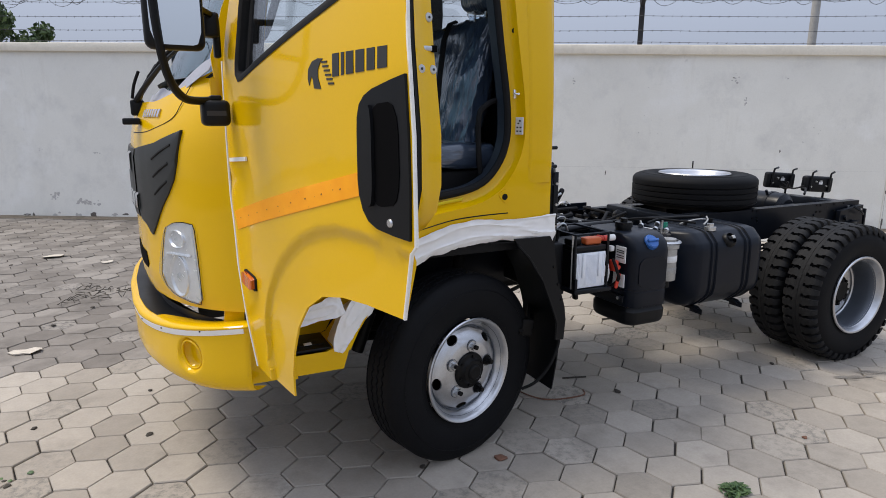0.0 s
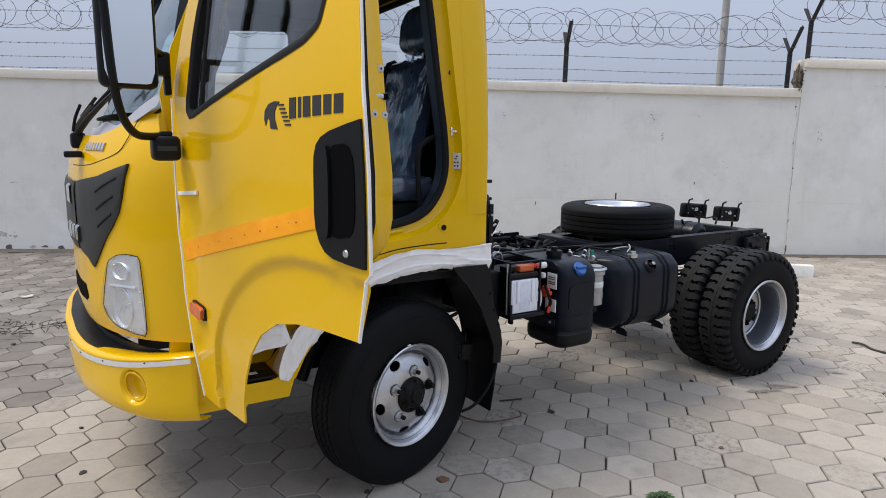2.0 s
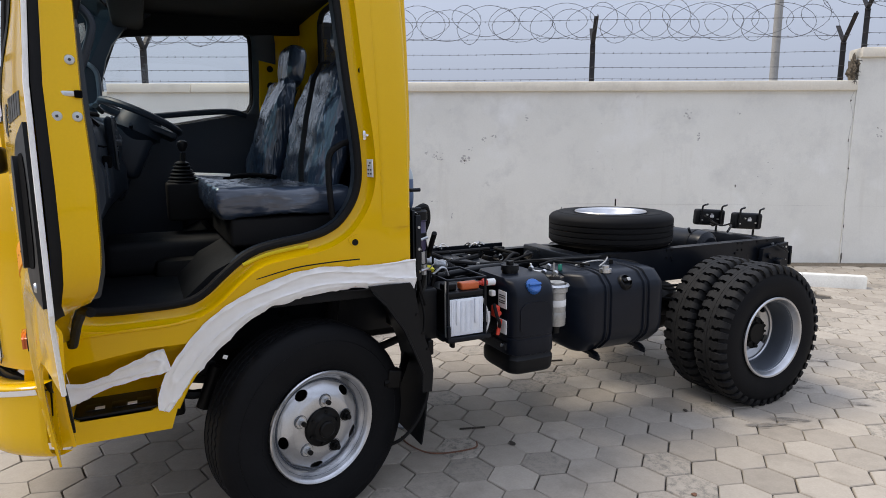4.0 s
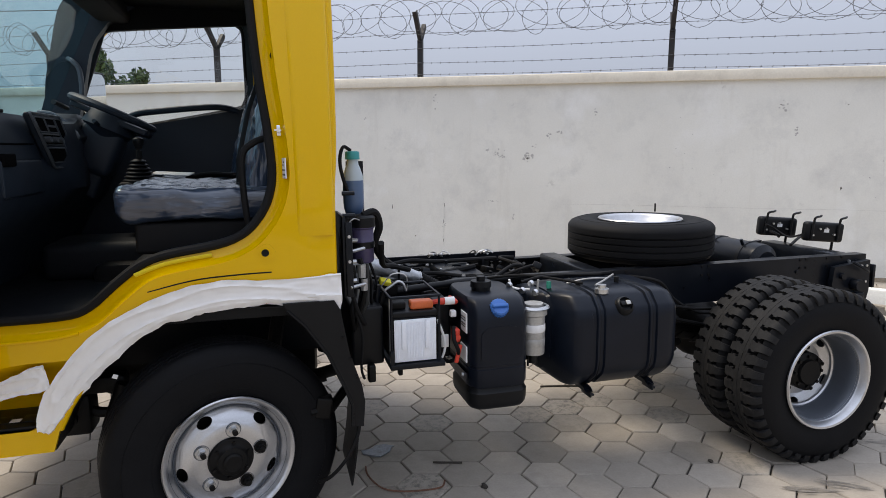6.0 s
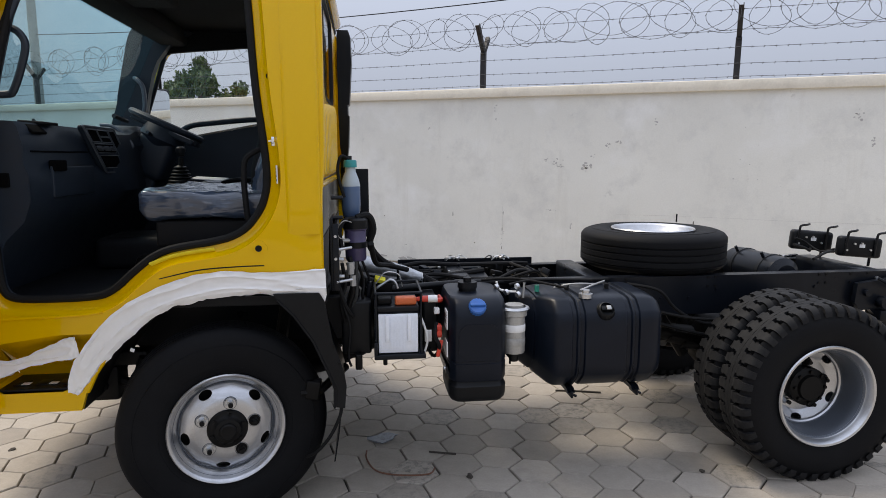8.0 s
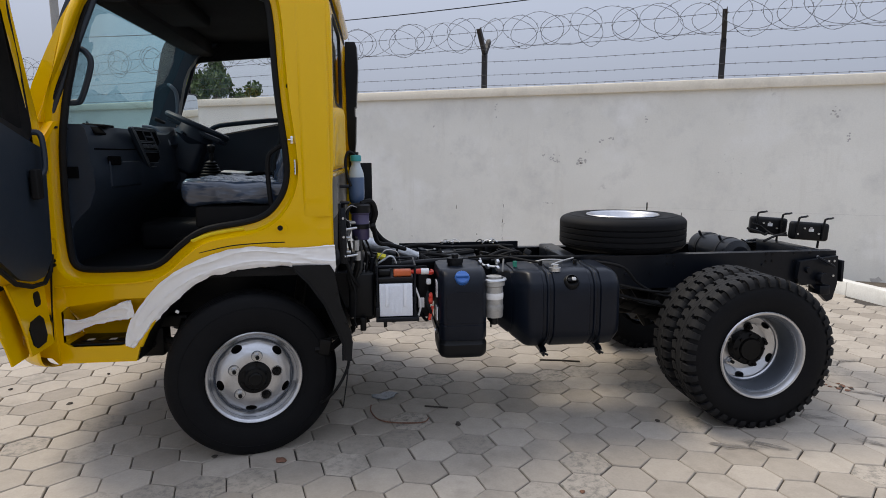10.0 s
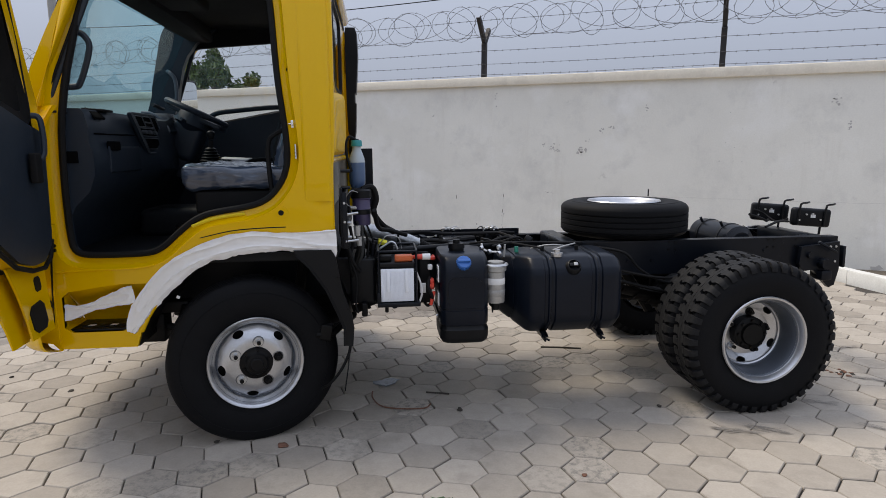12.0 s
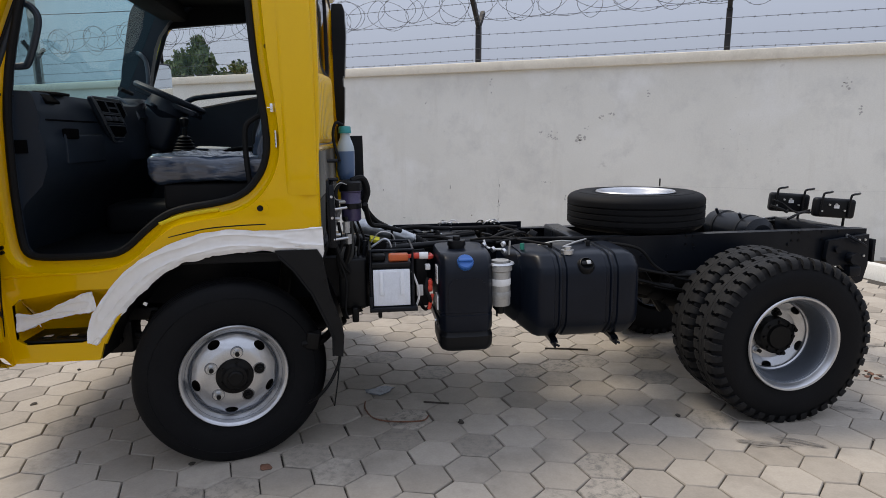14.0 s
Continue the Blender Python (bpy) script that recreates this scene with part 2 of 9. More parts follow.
def seat_cover(name, stretch, turn, pale, sheen, cloth, crease, relief=0.9):
    """Navy seat cloth under a loose clear film: glossy, its highlights painted in as sheen and pale creases."""
    m, n, l, p = node_mat(name)
    tc = n.new("ShaderNodeTexCoord").outputs["Object"]
    mp = n.new("ShaderNodeMapping")
    mp.inputs["Scale"].default_value, mp.inputs["Rotation"].default_value = stretch, turn
    l.new(tc, mp.inputs[0])
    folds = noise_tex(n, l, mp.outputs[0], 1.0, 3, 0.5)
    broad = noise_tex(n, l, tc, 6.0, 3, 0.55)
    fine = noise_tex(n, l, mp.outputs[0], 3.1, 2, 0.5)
    # fold masks place the film's sheen and bright streaks in the base colour
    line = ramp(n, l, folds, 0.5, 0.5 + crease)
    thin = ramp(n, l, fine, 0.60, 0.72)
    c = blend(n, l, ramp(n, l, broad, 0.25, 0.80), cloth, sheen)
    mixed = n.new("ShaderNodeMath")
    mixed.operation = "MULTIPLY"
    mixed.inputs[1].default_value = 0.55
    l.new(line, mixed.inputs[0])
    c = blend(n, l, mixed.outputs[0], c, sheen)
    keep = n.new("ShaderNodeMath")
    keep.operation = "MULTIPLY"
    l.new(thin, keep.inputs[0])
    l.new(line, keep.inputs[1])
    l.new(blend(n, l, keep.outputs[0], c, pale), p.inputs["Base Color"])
    p.inputs["Roughness"].default_value = 0.3
    p.inputs["Coat Weight"].default_value, p.inputs["Coat Roughness"].default_value, p.inputs["Coat IOR"].default_value = 1.0, 0.12, 1.5
    b = n.new("ShaderNodeBump")
    b.inputs["Strength"].default_value, b.inputs["Distance"].default_value = relief, 0.03
    both = n.new("ShaderNodeMath")
    both.operation, both.inputs[1].default_value = "MULTIPLY_ADD", 0.4
    l.new(fine, both.inputs[0])
    l.new(folds, both.inputs[2])
    l.new(both.outputs[0], b.inputs["Height"])
    l.new(b.outputs[0], p.inputs["Normal"])
    l.new(b.outputs[0], p.inputs["Coat Normal"])
    return m


# the pale and sheen colours are painted highlights of the film
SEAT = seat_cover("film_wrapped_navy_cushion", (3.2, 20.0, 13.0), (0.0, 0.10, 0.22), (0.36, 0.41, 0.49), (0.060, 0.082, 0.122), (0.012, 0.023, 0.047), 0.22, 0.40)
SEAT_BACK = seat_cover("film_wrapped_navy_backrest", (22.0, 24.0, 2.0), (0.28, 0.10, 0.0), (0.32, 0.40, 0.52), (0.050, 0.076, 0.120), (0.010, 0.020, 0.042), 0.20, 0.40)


def paving(name, a, b, stain, stain_from):
    """Cast concrete pavers: tone by piece, cloudy stains, fine grit."""
    m, n, l, p = node_mat(name)
    g = n.new("ShaderNodeNewGeometry")
    o = n.new("ShaderNodeObjectInfo")
    rnd = n.new("ShaderNodeMath")
    rnd.operation = "ADD"
    l.new(g.outputs["Random Per Island"], rnd.inputs[0])
    l.new(o.outputs["Random"], rnd.inputs[1])
    fr = n.new("ShaderNodeMath")
    fr.operation = "FRACT"
    l.new(rnd.outputs[0], fr.inputs[0])
    tone = ramp(n, l, fr.outputs[0], 0, 1, (*a, 1), (*b, 1))
    vec = g.outputs["Position"]
    cloud, fine = noise_tex(n, l, vec, 2.6, 6, 0.62), noise_tex(n, l, vec, 90, 4, 0.6)
    mid = noise_tex(n, l, vec, 14, 5, 0.65)
    tone = blend(n, l, ramp(n, l, cloud, stain_from, stain_from + 0.3), tone, stain)
    # a few pavers carry blotchy dark grey weathering of their own
    blot = noise_tex(n, l, vec, 24, 6, 0.75)
    few = n.new("ShaderNodeMath")
    few.operation = "MULTIPLY"
    r2 = n.new("ShaderNodeMath")
    r2.operation, r2.inputs[1].default_value = "MULTIPLY", 7.31
    f2 = n.new("ShaderNodeMath")
    f2.operation = "FRACT"
    l.new(fr.outputs[0], r2.inputs[0])
    l.new(r2.outputs[0], f2.inputs[0])
    l.new(ramp(n, l, f2.outputs[0], 0.80, 1.05), few.inputs[0])
    l.new(ramp(n, l, blot, 0.47, 0.62), few.inputs[1])
    tone = blend(n, l, few.outputs[0], tone, tuple(c * 0.66 for c in (a[0] * 0.95, a[1], a[2] * 1.04)))
    tone = blend(n, l, 0.35, tone, ramp(n, l, mid, 0.3, 0.75, (0.6, 0.6, 0.6, 1), (1, 1, 1, 1)), "MULTIPLY")
    tone = blend(n, l, 0.3, tone, ramp(n, l, fine, 0.3, 0.7, (0.65, 0.65, 0.65, 1), (1, 1, 1, 1)), "MULTIPLY")
    l.new(tone, p.inputs["Base Color"])
    p.inputs["Roughness"].default_value = 0.82
    p.inputs["Specular IOR Level"].default_value = 0.35
    bump(n, l, p, mid, 0.25, 0.004)
    return m


PAVER = paving("pale_concrete_paver", (0.305, 0.270, 0.226), (0.437, 0.392, 0.333), (0.218, 0.194, 0.163), 0.54)
OLD_PAVER = paving("dirty_concrete_paver", (0.17, 0.15, 0.13), (0.29, 0.262, 0.23), (0.12, 0.105, 0.09), 0.45)


def plaster():
    m, n, l, p = node_mat("aged_whitewashed_plaster")
    g = n.new("ShaderNodeNewGeometry")
    vec = g.outputs["Position"]
    big, mid, fine = noise_tex(n, l, vec, 0.7, 6, 0.6), noise_tex(n, l, vec, 5, 6, 0.65), noise_tex(n, l, vec, 70, 3, 0.6)
    stretch = n.new("ShaderNodeMapping")
    stretch.inputs["Scale"].default_value = (3.5, 3.5, 0.35)
    l.new(vec, stretch.inputs[0])
    streak = noise_tex(n, l, stretch.outputs[0], 1.6, 5, 0.6)
    c = ramp(n, l, big, 0.3, 0.7, (0.725, 0.712, 0.655, 1), (0.82, 0.808, 0.75, 1))
    patch = noise_tex(n, l, vec, 2.3, 7, 0.7)
    c = blend(n, l, ramp(n, l, patch, 0.50, 0.74), c, (0.665, 0.655, 0.615))
    c = blend(n, l, ramp(n, l, noise_tex(n, l, vec, 1.3, 5, 0.6), 0.56, 0.72), c, (0.845, 0.838, 0.80))
    c = blend(n, l, ramp(n, l, streak, 0.58, 0.95), c, (0.66, 0.635, 0.575))
    c = blend(n, l, ramp(n, l, mid, 0.66, 0.80), c, (0.55, 0.535, 0.50))
    c = blend(n, l, 0.18, c, ramp(n, l, fine, 0.3, 0.7, (0.7, 0.7, 0.7, 1), (1, 1, 1, 1)), "MULTIPLY")
    l.new(c, p.inputs["Base Color"])
    p.inputs["Roughness"].default_value = 0.9
    p.inputs["Specular IOR Level"].default_value = 0.25
    bump(n, l, p, mid, 0.2, 0.01)
    return m


PLASTER = plaster()
COPING = surface("cream_coping_paint", (0.78, 0.725, 0.615), 0.9, 0, (0.52, 0.47, 0.385), 0.5, 0.05, 3.2, 50, 0.3, 0.005)


def bottle_plastic():
    m, n, l, p = node_mat("milky_bottle_with_blue_fluid")
    g = n.new("ShaderNodeNewGeometry")
    s = n.new("ShaderNodeSeparateXYZ")
    l.new(g.outputs["Position"], s.inputs[0])
    lvl = n.new("ShaderNodeMath")
    lvl.operation = "GREATER_THAN"
    lvl.inputs[1].default_value = 1.335
    l.new(s.outputs[2], lvl.inputs[0])
    l.new(blend(n, l, lvl.outputs[0], (0.075, 0.125, 0.225), (0.42, 0.49, 0.53)), p.inputs["Base Color"])
    p.inputs["Roughness"].default_value = 0.35
    return m


BOTTLE = bottle_plastic()


def reflective_tape():
    m, n, l, p = node_mat("orange_reflective_tape")
    vec = coords(n, l, 1, False)
    small, mid = noise_tex(n, l, vec, 120, 3, 0.6), noise_tex(n, l, vec, 16, 4, 0.6)
    c = ramp(n, l, mid, 0.3, 0.7, (0.84, 0.315, 0.004, 1), (0.90, 0.37, 0.006, 1))
    c = blend(n, l, ramp(n, l, small, 0.7, 0.74), c, (0.35, 0.12, 0.02))
    l.new(c, p.inputs["Base Color"])
    p.inputs["Roughness"].default_value = 0.5
    p.inputs["Specular IOR Level"].default_value = 0.25
    return m


TAPE = reflective_tape()
BRIGHT_YELLOW = surface("bright_yellow", (0.80, 0.72, 0.04), 0.6, 0, (0.6, 0.4, 0.02), 0.4, 0.05, 20, 200, 0, 0)

# ---- mesh helpers ----
def mesh_of(name, bm, material, smooth=35):
    me = bpy.data.meshes.new(name)
    bm.normal_update()
    bm.to_mesh(me)
    bm.free()
    me.materials.append(material)
    if smooth:
        me.polygons.foreach_set("use_smooth", [True] * len(me.polygons))
        me.set_sharp_from_angle(angle=radians(smooth))
    return me


def part(name, bm, material, parent, label="", smooth=35):
    ob = new(name, mesh_of(name, bm, material, smooth))
    ob.parent = parent
    if label:
        tagged(ob, label)
    return ob


def thing(name, label, category, group="", kind="", at=None):
    ob = new(name)
    ob.empty_display_size = 0.2
    if at is not None:
        ob.matrix_world = at
    return tagged(ob, label, category, group, kind)


def solid(name, bm, material, label, category, kind="", group="", at=None, smooth=35):
    ob = new(name, mesh_of(name, bm, material, smooth))
    if at is not None:
        ob.matrix_world = at
    return tagged(ob, label, category, group, kind)


def add_box(bm, x0, x1, y0, y1, z0, z1, bevel=0.0, seg=2):
    r = bmesh.ops.create_cube(bm, size=1.0)
    vs = r["verts"]
    for v in vs:
        v.co = Vector((x0 + (v.co.x + 0.5) * (x1 - x0), y0 + (v.co.y + 0.5) * (y1 - y0), z0 + (v.co.z + 0.5) * (z1 - z0)))
    if bevel:
        es = list({e for v in vs for e in v.link_edges})
        bmesh.ops.bevel(bm, geom=es, offset=bevel, segments=seg, affect="EDGES", profile=0.5)
    return bm


def box(x0, x1, y0, y1, z0, z1, bevel=0.004, seg=2):
    return add_box(bmesh.new(), x0, x1, y0, y1, z0, z1, bevel, seg)


def add_mesh(bm, verts, faces, m=None):
    vs = [bm.verts.new(m @ Vector(v) if m else v) for v in verts]
    for f in faces:
        bm.faces.new([vs[i] for i in f])
    return vs


def add_cyl(bm, a, b, r, seg=14, r2=None, caps=True):
    """A cylinder or cone from a to b."""
    a, b = Vector(a), Vector(b)
    m = Matrix.Translation(a) @ (b - a).to_track_quat("Z", "Y").to_matrix().to_4x4()
    h, r2 = (b - a).length, r if r2 is None else r2
    ring = [(math.cos(2 * math.pi * i / seg), math.sin(2 * math.pi * i / seg)) for i in range(seg)]
    vs = [(r * c, r * s, 0) for c, s in ring] + [(r2 * c, r2 * s, h) for c, s in ring]
    fs = [(i, (i + 1) % seg, seg + (i + 1) % seg, seg + i) for i in range(seg)]
    if caps:
        fs += [tuple(range(seg - 1, -1, -1)), tuple(range(seg, 2 * seg))]
    add_mesh(bm, vs, fs, m)
    return bm


def cyl(a, b, r, seg=20, r2=None):
    return add_cyl(bmesh.new(), a, b, r, seg, r2)


def spline(points, steps=6, closed=False):
    """A smooth line through the points."""
    p = [Vector(q) for q in points]
    n, out = len(p), []
    for i in range(n if closed else n - 1):
        a, b = p[i], p[(i + 1) % n]
        pa = p[i - 1] if (closed or i) else a
        pb = p[(i + 2) % n] if (closed or i + 2 < n) else b
        for k in range(steps):
            t = k / steps
            out.append(0.5 * (2 * a + (b - pa) * t + (2 * pa - 5 * a + 4 * b - pb) * t * t + (3 * a - pa - 3 * b + pb) * t ** 3))
    if not closed:
        out.append(p[-1])
    return out


def add_tube(bm, pts, r, seg=8, closed=False, flat=1.0):
    """A round (or flattened) bar along a line."""
    pts = [Vector(p) for p in pts]
    n, rings = len(pts), []
    up = None
    for i, p in enumerate(pts):
        a = pts[i - 1] if (i or closed) else pts[i]
        b = pts[(i + 1) % n] if (i + 1 < n or closed) else pts[i]
        d = (b - a).normalized() if (b - a).length > 1e-9 else Vector((0, 0, 1))
        if up is None:
            up = d.orthogonal().normalized()
        side = d.cross(up)
        if side.length < 1e-6:
            side = d.orthogonal()
        side.normalize()
        up = side.cross(d).normalized()
        rr = r[i] if isinstance(r, (list, tuple)) else r
        rings.append([bm.verts.new(p + rr * (math.cos(2 * math.pi * k / seg) * side + flat * math.sin(2 * math.pi * k / seg) * up)) for k in range(seg)])
    for i in range(n if closed else n - 1):
        a, b = rings[i], rings[(i + 1) % n]
        for k in range(seg):
            bm.faces.new((a[k], a[(k + 1) % seg], b[(k + 1) % seg], b[k]))
    if not closed:
        bm.faces.new(rings[0][::-1])
        bm.faces.new(rings[-1])
    return bm


def tube(pts, r, seg=8, closed=False, flat=1.0):
    return add_tube(bmesh.new(), pts, r, seg, closed, flat)


def add_lathe(bm, profile, seg=48, m=None, closed=False):
    """Turns a profile of (radius, along) round the local Y axis."""
    rings = []
    for r, y in profile:
        if r < 1e-6:
            v = Vector((0, y, 0))
            rings.append([bm.verts.new(m @ v if m else v)])
        else:
            ring = []
            for k in range(seg):
                a = 2 * math.pi * k / seg
                v = Vector((r * math.cos(a), y, r * math.sin(a)))
                ring.append(bm.verts.new(m @ v if m else v))
            rings.append(ring)
    n = len(rings)
    for i in range(n if closed else n - 1):
        a, b = rings[i], rings[(i + 1) % n]
        for k in range(seg):
            k2 = (k + 1) % seg
            if len(a) == 1 and len(b) == 1:
                continue
            if len(a) == 1:
                bm.faces.new((a[0], b[k2], b[k]))
            elif len(b) == 1:
                bm.faces.new((a[k], a[k2], b[0]))
            else:
                bm.faces.new((a[k], a[k2], b[k2], b[k]))
    bmesh.ops.recalc_face_normals(bm, faces=bm.faces)
    return bm


def lathe(profile, seg=48, m=None, closed=False):
    return add_lathe(bmesh.new(), profile, seg, m, closed)


def rounded(poly, times=2, keep=0.25):
    """Cuts the corners of an outline."""
    for _ in range(times):
        out = []
        for i, p in enumerate(poly):
            q = poly[(i + 1) % len(poly)]
            out.append((p[0] + (q[0] - p[0]) * keep, p[1] + (q[1] - p[1]) * keep))
            out.append((p[0] + (q[0] - p[0]) * (1 - keep), p[1] + (q[1] - p[1]) * (1 - keep)))
        poly = out
    return poly


def area2(poly):
    return sum(a[0] * b[1] - b[0] * a[1] for a, b in zip(poly, poly[1:] + poly[:1]))


def offset(poly, d):
    """Moves an outline outward by d."""
    s = 1 if area2(poly) > 0 else -1
    out, n = [], len(poly)
    for i in range(n):
        a, p, b = Vector(poly[i - 1]), Vector(poly[i]), Vector(poly[(i + 1) % n])
        e1, e2 = (p - a).normalized(), (b - p).normalized()
        n1, n2 = Vector((e1.y, -e1.x)) * s, Vector((e2.y, -e2.x)) * s
        m = n1 + n2
        m = m / max(0.35, m.length_squared / 2) if m.length > 1e-6 else n1
        out.append((p.x + d * m.x, p.y + d * m.y))
    return out


def plate(outer, holes=(), y0=0.0, y1=0.02, axes="xz", warp=None):
    """A sheet with its thickness, cut to an outline with holes. axes: the plane of the outline."""
    bm = bmesh.new()
    edges = []

    def place(p, y):
        v = {"xz": (p[0], y, p[1]), "yz": (y, p[0], p[1]), "xy": (p[0], p[1], y)}[axes]
        return v

    for loop in (outer, *holes):
        vs = [bm.verts.new(place(p, y0)) for p in loop]
        edges += [bm.edges.new((vs[i], vs[(i + 1) % len(vs)])) for i in range(len(vs))]
    bmesh.ops.triangle_fill(bm, use_beauty=True, use_dissolve=False, edges=edges)
    faces = list(bm.faces)
    r = bmesh.ops.extrude_face_region(bm, geom=faces)
    k = {"xz": 1, "yz": 0, "xy": 2}[axes]
    for v in r["geom"]:
        if isinstance(v, bmesh.types.BMVert):
            v.co[k] = y1
    if warp:
        for v in bm.verts:
            v.co = warp(v.co)
    bmesh.ops.recalc_face_normals(bm, faces=bm.faces)
    return bm


def grid(rows, thick=0.0, direction=None):
    """A sheet through rows of points, with thickness along a direction."""
    bm = bmesh.new()
    vs = [[bm.verts.new(p) for p in row] for row in rows]
    for a, b in zip(vs, vs[1:]):
        for k in range(len(a) - 1):
            bm.faces.new((a[k], a[k + 1], b[k + 1], b[k]))
    if thick:
        r = bmesh.ops.extrude_face_region(bm, geom=list(bm.faces))
        for v in r["geom"]:
            if isinstance(v, bmesh.types.BMVert):
                v.co += Vector(direction) * thick
    bmesh.ops.recalc_face_normals(bm, faces=bm.faces)
    return bm


def loft(loops, caps=True):
    """A closed skin through loops of equal count."""
    bm = bmesh.new()
    vs = [[bm.verts.new(p) for p in lp] for lp in loops]
    n = len(vs[0])
    for a, b in zip(vs, vs[1:]):
        for k in range(n):
            bm.faces.new((a[k], a[(k + 1) % n], b[(k + 1) % n], b[k]))
    if caps:
        bm.faces.new(vs[0][::-1])
        bm.faces.new(vs[-1])
    bmesh.ops.recalc_face_normals(bm, faces=bm.faces)
    return bm


def soft_box(x0, x1, y0, y1, z0, z1, r, seg=4, puff=0.0):
    bm = box(x0, x1, y0, y1, z0, z1, r, seg)
    if puff:
        c = Vector(((x0 + x1) / 2, (y0 + y1) / 2, (z0 + z1) / 2))
        for v in bm.verts:
            v.co += (v.co - c).normalized() * puff * noise.noise(v.co * 7)
    return bm


def turned(bm, m):
    bmesh.ops.transform(bm, matrix=m, verts=bm.verts)
    return bm

# ---- the yard: ground, wall, fence ----
WALL = pose(4.566, 4.245, 0, 0, 0.79, -30.5)   # along the boundary wall, whose top falls a little; local y points outward from the yard
FOOT = pose(4.566, 4.245, 0, 0, 0, -30.5)      # the same line on the level ground
TOP = 2.306                                    # the lower wall's height
STEP_AT = 3.18                                 # where the wall steps up
solid("ground", box(-2000, 2000, -2000, 2000, -0.5, -0.09, 0), GROUND, "dusty bare ground that reaches the horizon", "ground", "structure")
yard = bmesh.new()
add_mesh(yard, [(-14, -16, -0.016), (14, -16, -0.016), (14, 14, -0.016), (-14, 14, -0.016), (-14, -16, -0.06), (14, -16, -0.06), (14, 14, -0.06), (-14, 14, -0.06)],
         [(0, 1, 2, 3), (7, 6, 5, 4), (0, 4, 5, 1), (1, 5, 6, 2), (2, 6, 7, 3), (3, 7, 4, 0)])
pavement = solid("pavement", yard, JOINT, "yard bed of dark sandy joints under hexagonal concrete pavers", "pavement", "structure")


def wall_run(name, s0, s1, top, set_back, label):
    ob = solid(name, plate([(s0, -0.7), (s1, -0.7), (s1, top - 0.118), (s0, top - 0.118)], (), set_back, set_back + 0.23), PLASTER, label, "wall", "structure", at=WALL)
    cope = bmesh.new()
    n = max(1, int((s1 - s0) / 8))
    for i in range(n):
        a, b = s0 + (s1 - s0) * i / n, s0 + (s1 - s0) * (i + 1) / n
        add_box(cope, a + 0.001, b - 0.001, set_back - 0.045, set_back + 0.265, top - 0.118, top, 0.012, 2)
    c = new("coping", mesh_of("coping", cope, COPING))
    c.parent = ob
    return ob


wall_west = wall_run("wall_west", -22.0, STEP_AT, TOP, 0.0, "aged off-white plastered boundary wall with hairline cracks")
wall_east = wall_run("wall_east", STEP_AT + 0.002, 16.0, TOP + 0.385, -0.012, "taller off-white plastered boundary wall beyond a cracked joint")

# chipped, peeling and cracked plaster on the wall's face
rng = random.Random(4)
SCAR = surface("exposed_dark_render", (0.13, 0.115, 0.1), 0.95, 0, (0.05, 0.045, 0.04), 0.5, 0.3, 20, 90, 0.3, 0.004)
PEEL = surface("peeled_grey_plaster", (0.47, 0.455, 0.43), 0.95, 0, (0.30, 0.285, 0.26), 0.5, 0.12, 30, 120, 0.4, 0.004)
scars, peels, hairs = bmesh.new(), bmesh.new(), bmesh.new()


def fleck(bm, s, z, w, h, face=-0.002, n=9):
    """A ragged chip of the skin."""
    ring = []
    for k in range(n):
        a = 2 * math.pi * k / n
        q = 0.45 + 0.75 * rng.random()
        ring.append(bm.verts.new((s + w * q * math.cos(a), face, z + h * q * math.sin(a))))
    bm.faces.new(ring)


def face_at(s, out=0.002):
    return -out if s < STEP_AT else -0.012 - out


def peeling(s, z, w, h, n, size):
    """A loose cluster of small flakes, thickest in the middle."""
    for _ in range(n):
        q = Vector((rng.gauss(0, 0.45), rng.gauss(0, 0.45)))
        k = size * (0.35 + 0.9 * rng.random())
        fleck(peels, s + w * q.x, z + h * q.y, k, k * (0.5 + 0.6 * rng.random()), face_at(s, 0.0012 + 0.0008 * rng.random()), 7)


def hairline(points, width):
    """A crack: a thin ragged ribbon along a line on the wall."""
    pts = spline([(s, 0, z) for s, z in points], 8)
    row = []
    for i, p in enumerate(pts):
        d = (pts[min(i + 1, len(pts) - 1)] - pts[max(i - 1, 0)]).normalized()
        side = Vector((-d.z, 0, d.x))
        jag = side * 0.006 * noise.noise(Vector((p.x * 23, p.z * 23, 3)))
        w = width * (0.35 + 0.9 * abs(noise.noise(Vector((p.x * 9, p.z * 9, 7)))))
        y = face_at(p.x, 0.0014)
        row.append([hairs.verts.new((p + jag + side * w * k).to_tuple()[:1] + (y, (p + jag + side * w * k).z)) for k in (-0.5, 0.5)])
    for a, b in zip(row, row[1:]):
        hairs.faces.new((a[0], a[1], b[1], b[0]))


